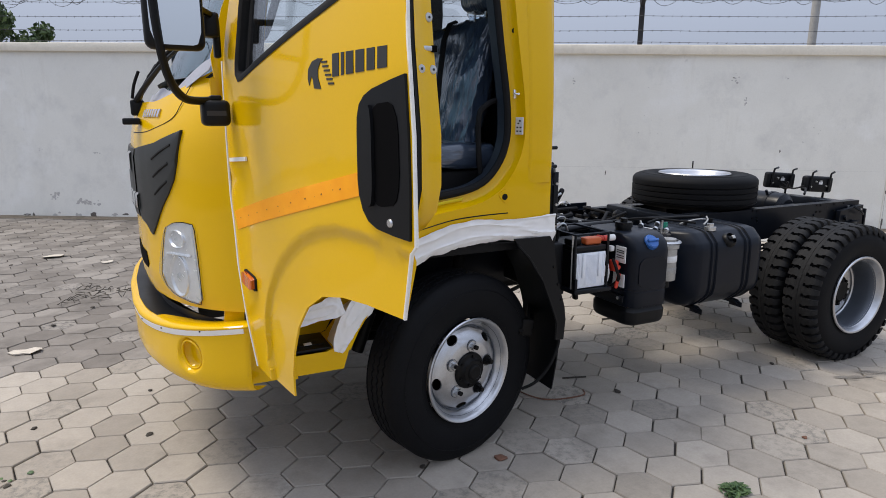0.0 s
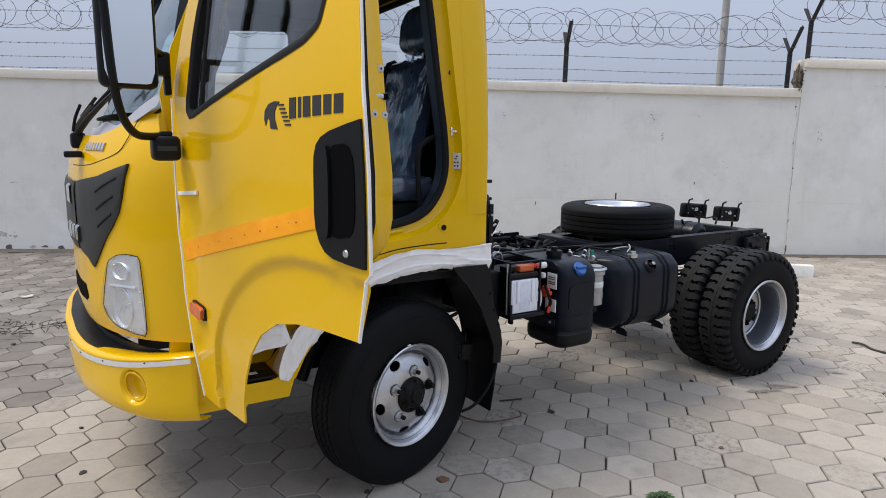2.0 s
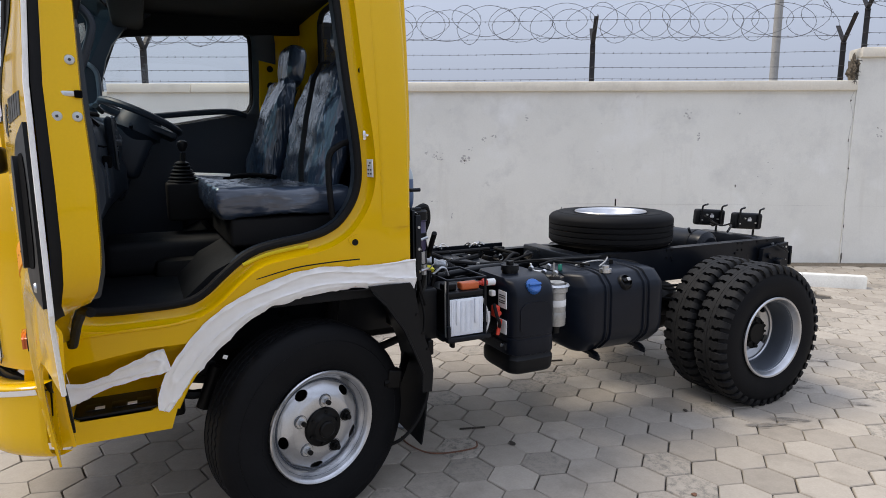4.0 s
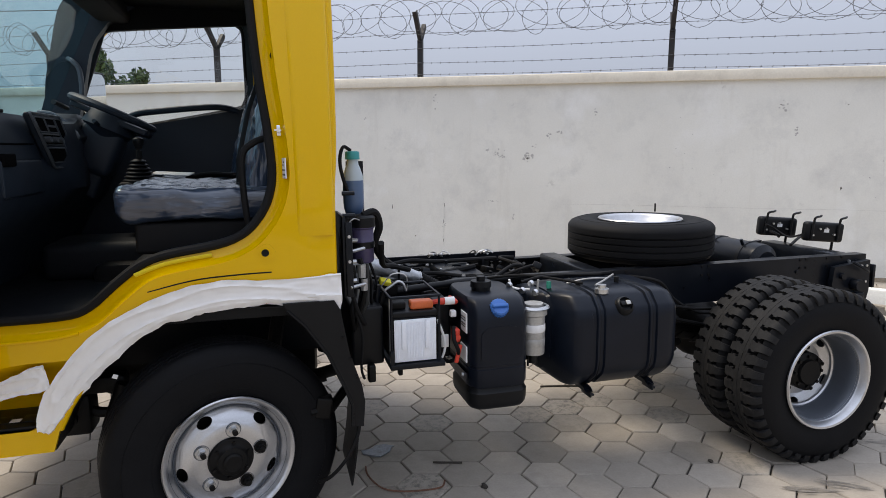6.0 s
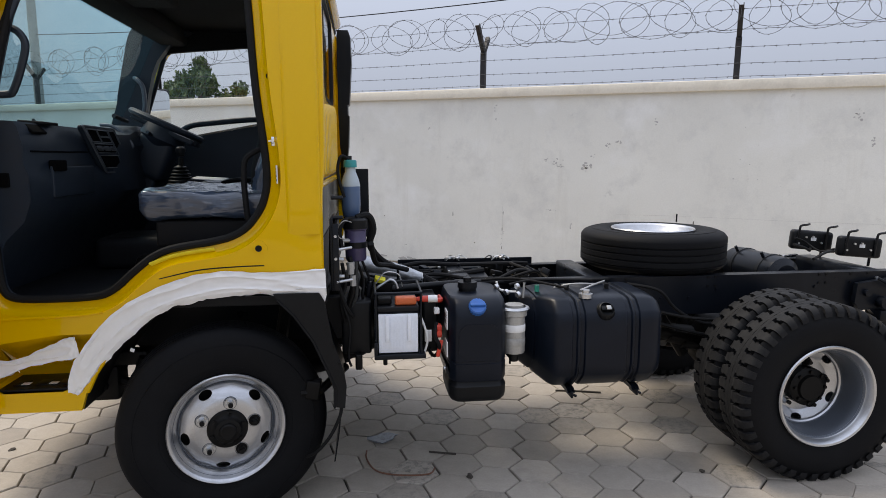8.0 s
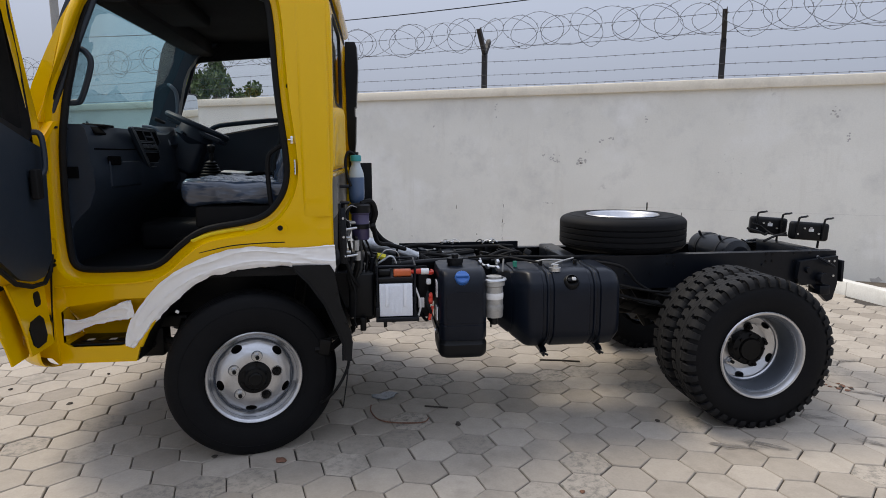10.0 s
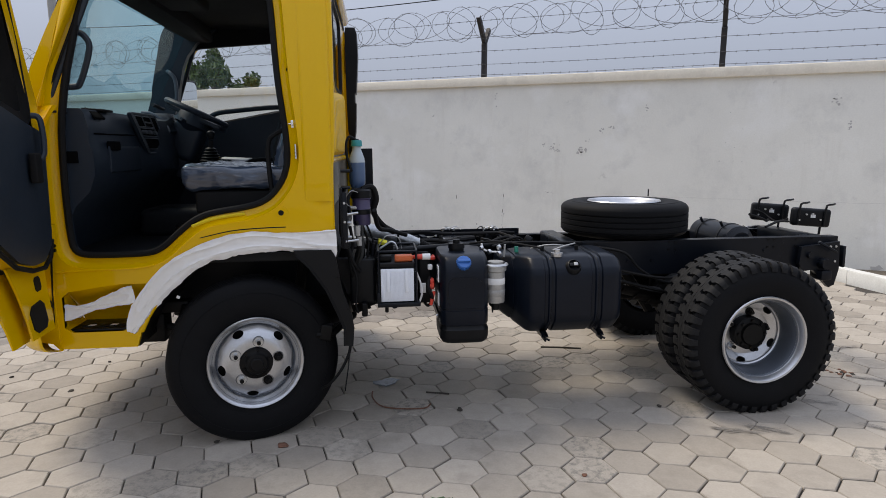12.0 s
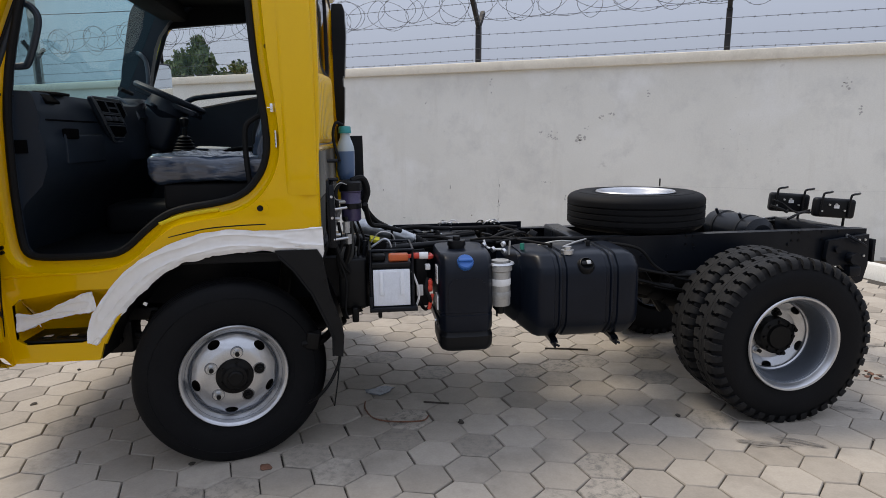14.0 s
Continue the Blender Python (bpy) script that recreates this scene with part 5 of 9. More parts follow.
def battery():
    ob = part("battery", soft_box(0.60, 0.772, 0.105, 0.36, 0.645, 0.822, 0.006), BLACK_PLASTIC, truck, "dark battery with a white ribbed front on its tray")
    front_ = part("case_front", box(0.604, 0.768, 0.097, 0.1045, 0.650, 0.816, 0.003), CASE_WHITE, ob, "white ribbed front of the battery")
    for x in (0.640, 0.732):
        part("case_rib", box(x - 0.009, x + 0.009, 0.088, 0.0972, 0.700, 0.813, 0.003), CASE_WHITE, front_)
    for k in range(11):
        x = 0.655 + 0.0062 * k
        part("case_line", box(x - 0.0014, x + 0.0014, 0.0945, 0.0972, 0.665, 0.806, 0.0), CASE_WHITE, front_)
    for x in (0.612, 0.620, 0.752, 0.760):
        part("case_line", box(x - 0.0014, x + 0.0014, 0.0945, 0.0972, 0.665, 0.806, 0.0), CASE_WHITE, front_)
    part("lid", soft_box(0.597, 0.775, 0.102, 0.363, 0.822, 0.845, 0.006), BLACK_PLASTIC, ob, "black battery lid")
    part("terminal_cover", soft_box(0.675, 0.765, 0.125, 0.175, 0.845, 0.878, 0.008), ORANGE_RED, ob, "orange-red terminal cover")
    part("terminal_clamp", soft_box(0.60, 0.66, 0.14, 0.2, 0.845, 0.875, 0.008), GREASE, ob)
    for pts_ in ([(0.594, 0.10, 0.645), (0.594, 0.10, 0.905)], [(0.781, 0.10, 0.645), (0.781, 0.10, 0.905)], [(0.590, 0.10, 0.903), (0.785, 0.10, 0.903)], [(0.590, 0.36, 0.903), (0.785, 0.36, 0.903)], [(0.592, 0.10, 0.903), (0.592, 0.36, 0.903)], [(0.783, 0.10, 0.903), (0.783, 0.36, 0.903)]):
        part("hold_down_bar", tube(pts_, 0.0055, 6), CHASSIS, ob, "thin black battery hold-down bar")
    part("hold_down", tube([(0.592, 0.12, 0.64), (0.592, 0.12, 0.90)], 0.004, 6), STEEL, ob)
    tray = box(0.585, 0.80, 0.08, 0.55, 0.625, 0.645, 0.004)
    add_box(tray, 0.585, 0.60, 0.08, 0.10, 0.645, 0.70, 0.003)
    add_box(tray, 0.66, 0.69, 0.3, 0.5, 0.56, 0.63, 0.01)
    part("battery_tray", tray, CHASSIS, truck, "black steel battery tray")
    part("cable_lug", cyl((0.79, 0.15, 0.865), (0.815, 0.15, 0.865), 0.014, 12), RED, ob)
    part("cable_lug", cyl((0.815, 0.15, 0.865), (0.855, 0.15, 0.865), 0.016, 12), WHITE_LABEL, ob, "white cable sleeve")
    part("battery_cable", tube(spline([(0.75, 0.15, 0.862), (0.80, 0.15, 0.866), (0.87, 0.18, 0.85), (0.88, 0.3, 0.84)], 6), 0.010, 8), RED, ob, "red battery cable")
    sw = soft_box(0.846, 0.872, 0.12, 0.165, 0.70, 0.755, 0.007)
    add_cyl(sw, (0.858, 0.125, 0.725), (0.858, 0.105, 0.725), 0.011, 12)
    part("isolator", sw, RED, ob, "red battery isolator switch")
    part("isolator_lever", turned(soft_box(-0.008, 0.008, -0.006, 0.006, -0.045, 0.03, 0.004), pose(0.862, 0.112, 0.665, 0, 14, 0)), RED, ob)
    part("connector", soft_box(0.842, 0.866, 0.15, 0.18, 0.795, 0.822, 0.006), WHITE_LABEL, ob)
    part("battery_cable", tube(spline([(0.85, 0.14, 0.76), (0.84, 0.1, 0.72), (0.86, 0.11, 0.66), (0.84, 0.2, 0.6), (0.80, 0.3, 0.66)], 6), 0.008, 8), SEAL, ob)
    part("battery_cable", tube(spline([(0.79, 0.13, 0.62), (0.81, 0.12, 0.7), (0.78, 0.12, 0.8)], 6), 0.005, 8), WHITE_LABEL, ob)
    part("cable_tag", soft_box(0.80, 0.83, 0.14, 0.15, 0.68, 0.73, 0.002), WHITE_LABEL, ob)


battery()
part("electrics_box", soft_box(0.45, 0.575, 0.16, 0.5, 0.63, 0.86, 0.012), BLACK_PLASTIC, truck, "black electrics box behind the front wheel")
part("air_filter_box", soft_box(0.80, 0.87, 0.25, 0.5, 0.60, 0.84, 0.012), BLACK_PLASTIC, truck)
fl = lathe([(0, 0.0), (0.045, 0.0), (0.047, 0.005), (0.047, 0.16), (0.055, 0.165), (0.055, 0.185), (0.040, 0.195), (0.040, 0.21), (0, 0.21)], 28, pose(1.185, 0.13, 0.625, 90, 0, 0))
filt = part("fuel_filter", fl, ALU, truck, "grey metal fuel filter canister with white labels")
for z in (0.66, 0.72):
    lb = lathe([(0.0475, z), (0.0485, z + 0.002), (0.0485, z + 0.03), (0.0475, z + 0.032)], 28, pose(1.185, 0.13, 0, 90, 0, 0))
    part("label_band", lb, WHITE_LABEL if z > 0.7 else ALU, filt)
part("drain_tap", cyl((1.185, 0.13, 0.625), (1.185, 0.13, 0.585), 0.02, 12), BLACK_PLASTIC, filt)
tl = lathe([(0.062, 0), (0.066, 0.004), (0.062, 0.01), (0.05, 0.012)], 24, pose(1.185, 0.13, 0.815, 90, 0, 0))
part("filter_flange", tl, STEEL, filt)

# air reservoir across the frame, and the folded tail lamps on the frame's end
res = lathe([(0, -0.26), (0.06, -0.255), (0.095, -0.225), (0.10, -0.2), (0.10, 0.2), (0.095, 0.225), (0.06, 0.255), (0, 0.26)], 32, pose(2.85, 0.96, 0.808, 0, 0, 0))
rv = part("air_reservoir", res, CHASSIS, truck, "black steel air reservoir strapped between the rails")
for dy in (-0.13, 0.12):
    part("strap", lathe([(0.101, dy - 0.015), (0.105, dy - 0.012), (0.105, dy + 0.012), (0.101, dy + 0.015)], 32, pose(2.85, 0.96, 0.808)), BLACK_PLASTIC, rv)
    part("strap_bolt", cyl((2.79, 0.96 + dy, 0.895), (2.775, 0.96 + dy, 0.925), 0.009, 8), CHASSIS, rv)


def tail_lamp(x, y, turn):
    body = soft_box(-0.12, 0.12, -0.03, 0.03, -0.06, 0.06, 0.02)
    ob = part("tail_lamp", body, BLACK_PLASTIC, truck, "black-backed tail lamp hung up on hooked rods")
    ob.matrix_basis = pose(x, y, 0.945, 0, 4, turn)
    for dx in (-0.085, 0.075):
        part("hook", tube(spline([(dx, -0.035, -0.05), (dx, -0.04, 0.07), (dx + 0.01, -0.04, 0.09), (dx + 0.045, -0.02, 0.095), (dx + 0.07, 0.01, 0.098)], 5), 0.007, 8), BLACK_PLASTIC, ob)
    for dx, dz in ((-0.04, 0.02), (0.0, 0.025), (0.05, -0.01), (-0.08, -0.02)):
        part("stud", cyl((dx, -0.03, dz), (dx, -0.045, dz), 0.006, 8), STEEL, ob)
    part("lamp_label", box(-0.01, 0.02, -0.0335, -0.0305, 0.0, 0.02, 0), WHITE_LABEL, ob)
    part("lamp_stalk", tube([(0.07, 0, -0.06), (0.07, 0.0, -0.11)], 0.008, 6), BLACK_PLASTIC, ob)
    return ob


tail_lamp(3.30, 1.13, -16)
tail_lamp(3.46, 0.93, -14).location.z -= 0.018

# --- piping, looms and brackets over the frame ---
rp = random.Random(12)


def hose(pts, r, material=None, label=""):
    return part("hose", tube(spline(pts, 6), r, 8), material or SEAL, truck, label)


hose([(0.5, 0.5, 0.84), (0.9, 0.52, 0.85), (1.3, 0.49, 0.868), (1.62, 0.4, 0.878), (1.75, 0.5, 0.86)], 0.009)
hose([(1.1, 0.45, 0.88), (1.25, 0.36, 0.9), (1.44, 0.2, 0.885)], 0.006)
hose([(1.2, 0.3, 0.885), (1.33, 0.32, 0.9), (1.6, 0.33, 0.89)], 0.007, GREASE)
hose([(0.62, 0.52, 0.85), (0.75, 0.6, 0.838), (0.9, 0.8, 0.828), (1.2, 0.95, 0.838)], 0.016)
hose([(0.7, 0.7, 0.838), (0.9, 0.75, 0.858), (1.1, 0.7, 0.838), (1.35, 0.75, 0.828)], 0.010)
hose([(0.66, 0.9, 0.858), (0.85, 1, 0.878), (1.05, 1.1, 0.848), (1.4, 1.16, 0.838)], 0.012)
hose([(1.2, 0.66, 0.828), (1.35, 0.8, 0.858), (1.45, 0.9, 0.838), (1.38, 1.05, 0.858), (1.5, 1.15, 0.838)], 0.010)
hose([(1.25, 0.72, 0.818), (1.42, 0.72, 0.868), (1.5, 0.85, 0.818)], 0.008)
hose([(2.95, 0.8, 0.97), (3.1, 0.9, 0.93), (3.2, 1, 0.9), (3.28, 1.1, 0.9)], 0.008)
hose([(3, 0.7, 0.9), (3.15, 0.8, 0.92), (3.32, 0.95, 0.9)], 0.008)
hose([(3.1, 1, 0.98), (3.2, 1.05, 0.95), (3.25, 0.98, 0.9), (3.3, 0.92, 0.92)], 0.006)
hose([(1.85, 0.51, 0.83), (2, 0.47, 0.8), (2.1, 0.48, 0.7), (2.25, 0.5, 0.62), (2.4, 0.52, 0.6)], 0.008)
hose([(1.9, 0.5, 0.66), (2.1, 0.5, 0.6), (2.3, 0.48, 0.55)], 0.010, GREASE)
hose([(1.88, 0.5, 0.72), (2.15, 0.46, 0.66), (2.35, 0.46, 0.64)], 0.008, GREASE)
part("side_strip", box(0.74, 1.56, 1.262, 1.272, 0.812, 0.856, 0.002, 1), CHASSIS, truck)
for k in range(26):
    x, y = 0.62 + 0.95 * rp.random(), 0.60 + 0.6 * rp.random()
    s = 0.015 + 0.03 * rp.random()
    part("bracket", turned(soft_box(-s, s, -s * 0.7, s * 0.7, -s * 0.5, s * 0.6, s * 0.2, 2), pose(x, y, 0.800 + 0.02 * rp.random(), rp.random() * 30, rp.random() * 30, rp.random() * 180)), rp.choice((GREASE, CHASSIS, BLACK_PLASTIC)), truck)
cr = random.Random(9)
for x0, n_ in ((1.01, 7), (1.30, 6)):
    for k in range(n_):
        x, y, z = x0 + 0.13 * cr.random(), 1.245 + 0.03 * cr.random(), 0.856 + 0.014 * cr.random()
        if k % 2:
            part("connector", turned(soft_box(-0.016, 0.016, -0.008, 0.008, -0.007, 0.009, 0.004, 2), pose(x, y, z, cr.random() * 40 - 20, cr.random() * 40 - 20, cr.random() * 180)), (STEEL, WHITE_LABEL)[k % 3 == 0], truck)
        else:
            part("lead", tube(spline([(x - 0.04, y, z - 0.012), (x - 0.015, y - 0.01, z + 0.010), (x + 0.015, y + 0.01, z + 0.006 * cr.random()), (x + 0.04, y, z - 0.012)], 4), 0.0032 + 0.002 * cr.random(), 6), (WHITE_LABEL, SEAL, STEEL)[k // 2 % 3], truck)
part("prop_strut", tube(spline([(0.592, 0.30, 0.880), (0.63, 0.30, 0.905), (0.660, 0.30, 0.922), (0.682, 0.30, 0.912), (0.694, 0.30, 0.882)], 5), 0.006, 8), STEEL, truck, "short bright steel strut")
part("upright_rod", tube([(0.705, 0.50, 0.865), (0.706, 0.50, 0.943)], 0.006, 8), BLACK_PLASTIC, truck)
part("upright_rod", tube([(1.253, 0.25, 0.835), (1.258, 0.25, 0.902)], 0.005, 8), ALU, truck)
part("drop_pipe", tube(spline([(0.516, 0.16, 1.03), (0.517, 0.16, 0.98), (0.516, 0.16, 0.91), (0.513, 0.16, 0.877), (0.497, 0.165, 0.845), (0.484, 0.18, 0.80)], 6), 0.008, 8), GRILLE, truck, "grey steel pipe dropping behind the cab")
part("loom", tube(spline([(0.419, 0.10, 1.179), (0.414, 0.10, 1.068), (0.417, 0.10, 0.986), (0.455, 0.10, 0.924), (0.461, 0.10, 0.863), (0.481, 0.11, 0.793), (0.486, 0.11, 0.74), (0.478, 0.11, 0.64), (0.489, 0.11, 0.595)], 6), 0.005, 8), SEAL, truck, "thin black cable loom")
part("rail_grommet", tube([(1.519 + 0.018 * math.cos(a), 2 * MID - 0.622, 0.765 + 0.018 * math.sin(a)) for a in [2 * math.pi * k / 14 for k in range(14)]], 0.004, 6, True), STEEL, truck, "bright steel ring on the far rail")
part("drain_cock", soft_box(0.505, 0.535, 0.12, 0.16, 0.572, 0.640, 0.008), GREASE, truck)
part("drain_cock", soft_box(0.622, 0.640, 0.12, 0.15, 0.588, 0.630, 0.006), GREASE, truck)
part("drain_valve", tube([(1.160, 0.16, 0.61), (1.178, 0.16, 0.585), (1.196, 0.16, 0.608)], 0.007, 6), GREASE, truck, "small drain valve under the filter")
part("drain_valve", tube([(1.178, 0.16, 0.640), (1.176, 0.16, 0.560)], 0.005, 6), GREASE, truck)
part("actuator", turned(soft_box(-0.07, 0.07, -0.05, 0.05, -0.03, 0.03, 0.015), pose(0.60, 0.40, 0.885, 0, 12, 10)), GREASE, truck)
part("yellow_tag", turned(soft_box(-0.024, 0.024, -0.016, 0.016, -0.010, 0.010, 0.003), pose(0.617, 0.352, 0.914, 25, 16, 8)), BRIGHT_YELLOW, truck, "yellow printed tag on the actuator")
foil = []
for j in range(33):
    t = j / 32
    x = 0.50 + 0.335 * t
    z = 0.952 - 0.05 * t - 0.036 * t * t
    r = 0.042 - 0.012 * t - 0.006 * t ** 4
    ring_ = []
    for k in range(28):
        a = 2 * math.pi * k / 28
        q = Vector((x, math.cos(a), math.sin(a)))
        rr = r * (1 + 0.13 * noise.noise(Vector((x * 38, q.y * 2.2, q.z * 2.2))) + 0.07 * abs(noise.noise(Vector((x * 95, q.y * 5, q.z * 5)))))
        ring_.append(Vector((x, 0.62 + rr * q.y, z + rr * q.z)))
    foil.append(ring_)
part("intake_pipe", loft(foil), FOIL, truck, "crumpled silver foil-wrapped intake pipe", 70)
elbow = spline([(0.825, 0.62, 0.868), (0.86, 0.62, 0.848), (0.90, 0.625, 0.825), (0.925, 0.64, 0.80)], 8)
part("intake_elbow", tube(elbow, [0.024 + (0.0035 if k % 2 else 0.0) for k in range(len(elbow))], 14), SEAL, truck, "black corrugated hose after the intake pipe")
part("pipe_clamp", tube([(0.83, 0.62 + 0.027 * math.cos(a), 0.866 + 0.027 * math.sin(a)) for a in [2 * math.pi * k / 16 for k in range(16)]], 0.003, 6, True), STEEL, truck)

# behind the cab: intake snorkel, bottles, bracket
sn = loft([[(x0, y0, z), (x1, y0, z), (x1 + 0.004, (y0 + y1) / 2, z), (x1, y1, z), (x0, y1, z)] for z, x0, x1, y0, y1 in
           ((1.46, 0.425, 0.455, 1.33, 1.42), (1.52, 0.415, 0.464, 1.31, 1.43), (1.70, 0.41, 0.472, 1.30, 1.43), (1.705, 0.41, 0.464, 1.30, 1.43), (1.76, 0.41, 0.464, 1.30, 1.43), (1.765, 0.41, 0.474, 1.30, 1.43), (2.0, 0.41, 0.490, 1.30, 1.43), (2.145, 0.41, 0.486, 1.30, 1.43), (2.18, 0.415, 0.474, 1.31, 1.42))])
snork = part("intake_snorkel", sn, BLACK_PLASTIC, truck, "tall black plastic air-intake snorkel behind the cab")
part("duct", cyl((0.445, 1.37, 1.47), (0.46, 1.37, 0.98), 0.035, 18), BLACK_PLASTIC, snork)
part("back_plate", box(0.50, 0.575, 0.595, 0.605, 1.08, 1.406, 0.002, 1), CHASSIS, truck, "black upright bracket plate behind the cab")
bt = lathe([(0, -0.004), (0.020, -0.003), (0.033, 0.010), (0.0395, 0.032), (0.041, 0.06), (0.041, 0.140), (0.038, 0.162), (0.030, 0.186), (0.023, 0.203), (0.022, 0.225), (0, 0.225)], 28, pose(0.497, 0.34, 1.195, 90, 0, 0))
bottle = part("washer_bottle", bt, BOTTLE, truck, "milky washer bottle half full of blue fluid with a teal cap")
part("cap", lathe([(0, 0.255), (0.025, 0.253), (0.028, 0.248), (0.029, 0.222), (0.0, 0.222)], 20, pose(0.497, 0.34, 1.195, 90, 0, 0)), TEAL_CAP, bottle, "teal screw cap")
part("hose", tube(spline([(0.49, 0.34, 1.452), (0.46, 0.32, 1.465), (0.445, 0.31, 1.42), (0.45, 0.30, 1.36), (0.47, 0.29, 1.29)], 6), 0.007, 8), SEAL, bottle)
rs = lathe([(0, 0), (0.04, 0), (0.045, 0.008), (0.045, 0.055), (0.048, 0.06), (0.048, 0.07), (0.045, 0.075), (0.045, 0.13), (0.05, 0.135), (0.05, 0.165), (0.035, 0.175), (0, 0.176)], 24, pose(0.515, 0.26, 1.02, 90, 0, 0))
resv = part("brake_fluid_reservoir", rs, PURPLE, truck, "dark purple translucent reservoir with a black lid")
part("lid", lathe([(0.0, 0.185), (0.045, 0.183), (0.053, 0.175), (0.053, 0.14), (0.05, 0.138), (0, 0.138)], 24, pose(0.515, 0.26, 1.02, 90, 0, 0)), BLACK_PLASTIC, resv)
part("band", lathe([(0.0455, 0.056), (0.0495, 0.058), (0.0495, 0.080), (0.0455, 0.082)], 24, pose(0.515, 0.26, 1.02, 90, 0, 0)), BLACK_PLASTIC, resv, "black clamp band")
part("outlet", cyl((0.45, 0.22, 1.11), (0.50, 0.23, 1.11), 0.008, 10), ALU, resv)
part("hose", tube(spline([(0.52, 0.26, 1.20), (0.57, 0.28, 1.21), (0.59, 0.3, 1.15), (0.575, 0.32, 1.08), (0.62, 0.4, 1.0), (0.68, 0.5, 0.95)], 6), 0.016, 8), SEAL, resv, "fat black rubber hose")
part("hose", tube(spline([(0.515, 0.26, 1.20), (0.47, 0.22, 1.195), (0.45, 0.2, 1.15), (0.46, 0.19, 1.08)], 6), 0.010, 8), SEAL, resv)
part("wire_loop", tube(spline([(0.50, 0.2, 1.19), (0.47, 0.16, 1.20), (0.445, 0.16, 1.17), (0.45, 0.17, 1.13), (0.49, 0.19, 1.12)], 6), 0.0022, 6), ALU, resv)
for z in (1.30, 1.22, 1.05, 0.98):
    part("cab_latch_stud", cyl((0.425, 0.10, z), (0.47, 0.10, z), 0.008, 8), STEEL if z < 1.2 else CHASSIS, truck)
part("cab_latch", soft_box(0.415, 0.45, 0.08, 0.14, 0.96, 1.14, 0.006), CHASSIS, truck)
hose([(0.44, 0.12, 1.22), (0.43, 0.09, 1.12), (0.44, 0.08, 0.98), (0.47, 0.1, 0.86), (0.5, 0.14, 0.8)], 0.008)
hose([(0.49, 0.16, 1.05), (0.505, 0.15, 0.98), (0.5, 0.15, 0.9), (0.47, 0.16, 0.8), (0.46, 0.2, 0.7)], 0.010, GREASE)
part("sensor", cyl((0.495, 0.15, 0.98), (0.495, 0.15, 1.03), 0.016, 10), ALU, truck)
part("hose_ferrule", cyl((0.503, 0.15, 0.93), (0.503, 0.15, 0.975), 0.013, 10), ALU, truck)
hose([(0.58, 0.2, 1.1), (0.6, 0.3, 1), (0.66, 0.4, 0.97), (0.75, 0.5, 0.93)], 0.012)

# black bracket frame and loose lines behind the cab
bf = part("bracket_frame", box(0.418, 0.430, 0.06, 0.30, 0.93, 1.22, 0.003), CHASSIS, truck, "black bracket plate behind the cab")
part("bracket_edge", box(0.428, 0.452, 0.05, 0.060, 0.93, 1.20, 0.003), CHASSIS, bf)
for z in (1.06, 1.15):
    part("bracket_bolt", cyl((0.440, 0.050, z), (0.440, 0.044, z), 0.006, 8), STEEL, bf)
part("cross_tube", tube([(0.45, 0.06, 1.095), (0.50, 0.10, 1.098)], 0.006, 8), STEEL, bf)
part("cross_tube", tube([(0.44, 0.05, 0.965), (0.50, 0.10, 0.965)], 0.006, 8), STEEL, bf)
lr = random.Random(41)
for k in range(11):
    x0, y0 = 0.48 + 0.30 * lr.random(), 0.62 + 0.55 * lr.random()
    z0 = 0.775 + 0.025 * lr.random()
    x1 = x0 + 0.2 + 0.5 * lr.random()
    pts = [(x0, y0, z0), (x0 + 0.08, y0 + 0.06 * lr.random(), z0 + 0.02), ((x0 + x1) / 2, y0 + 0.16 * (lr.random() - 0.3), z0 + 0.03 * lr.random()), (x1, y0 + 0.22 * (lr.random() - 0.3), 0.785 + 0.02 * lr.random())]
    hs = hose(pts, 0.004 + 0.005 * lr.random(), GREASE if k % 3 else None)
for k in range(5):
    yk = 0.13 + 0.03 * k
    hose([(0.46 + 0.02 * k, yk, 1.0 + 0.03 * lr.random()), (0.47 + 0.025 * k, yk + 0.02, 0.93), (0.45 + 0.03 * k, yk, 0.86), (0.47 + 0.03 * k, yk + 0.05, 0.74)], 0.005 + 0.003 * lr.random(), GREASE if k % 2 else None)
for k in range(20):
    x, y = 0.50 + 0.95 * lr.random(), 0.45 + 0.75 * lr.random()
    z = 0.828 + 0.025 * lr.random()
    part("pipe_clip", turned(box(-0.005, 0.005, -0.009, 0.009, -0.006, 0.006, 0.002, 1), pose(x, y, z, 0, 0, 360 * lr.random())), (ALU, GREASE, STEEL, CHASSIS)[k % 4], truck, "small pipe clip")
for k in range(6):
    x, y = 0.48 + 0.10 * lr.random(), 0.16 + 0.25 * lr.random()
    z0 = 0.80 + 0.06 * lr.random()
    part("valve_fitting", cyl((x, y, z0), (x + 0.02 * lr.random(), y, z0 + 0.04 + 0.04 * lr.random()), 0.008 + 0.010 * lr.random(), 10), (GREASE, CHASSIS, GREASE)[k % 3], truck, "small valve fitting")
holes = [rounded([(1.100, y - 0.030), (1.160, y - 0.030), (1.160, y + 0.030), (1.100, y + 0.030)], 2, 0.25) for y in (0.645, 0.785, 0.925, 1.055)]
crossplate = plate([(1.075, 0.57), (1.190, 0.57), (1.220, 1.15), (1.090, 1.15)], holes, 0.820, 0.827, "xy")
add_box(crossplate, 1.072, 1.079, 0.57, 1.15, 0.775, 0.820, 0.002, 1)
add_box(crossplate, 1.188, 1.195, 0.57, 1.15, 0.775, 0.820, 0.002, 1)
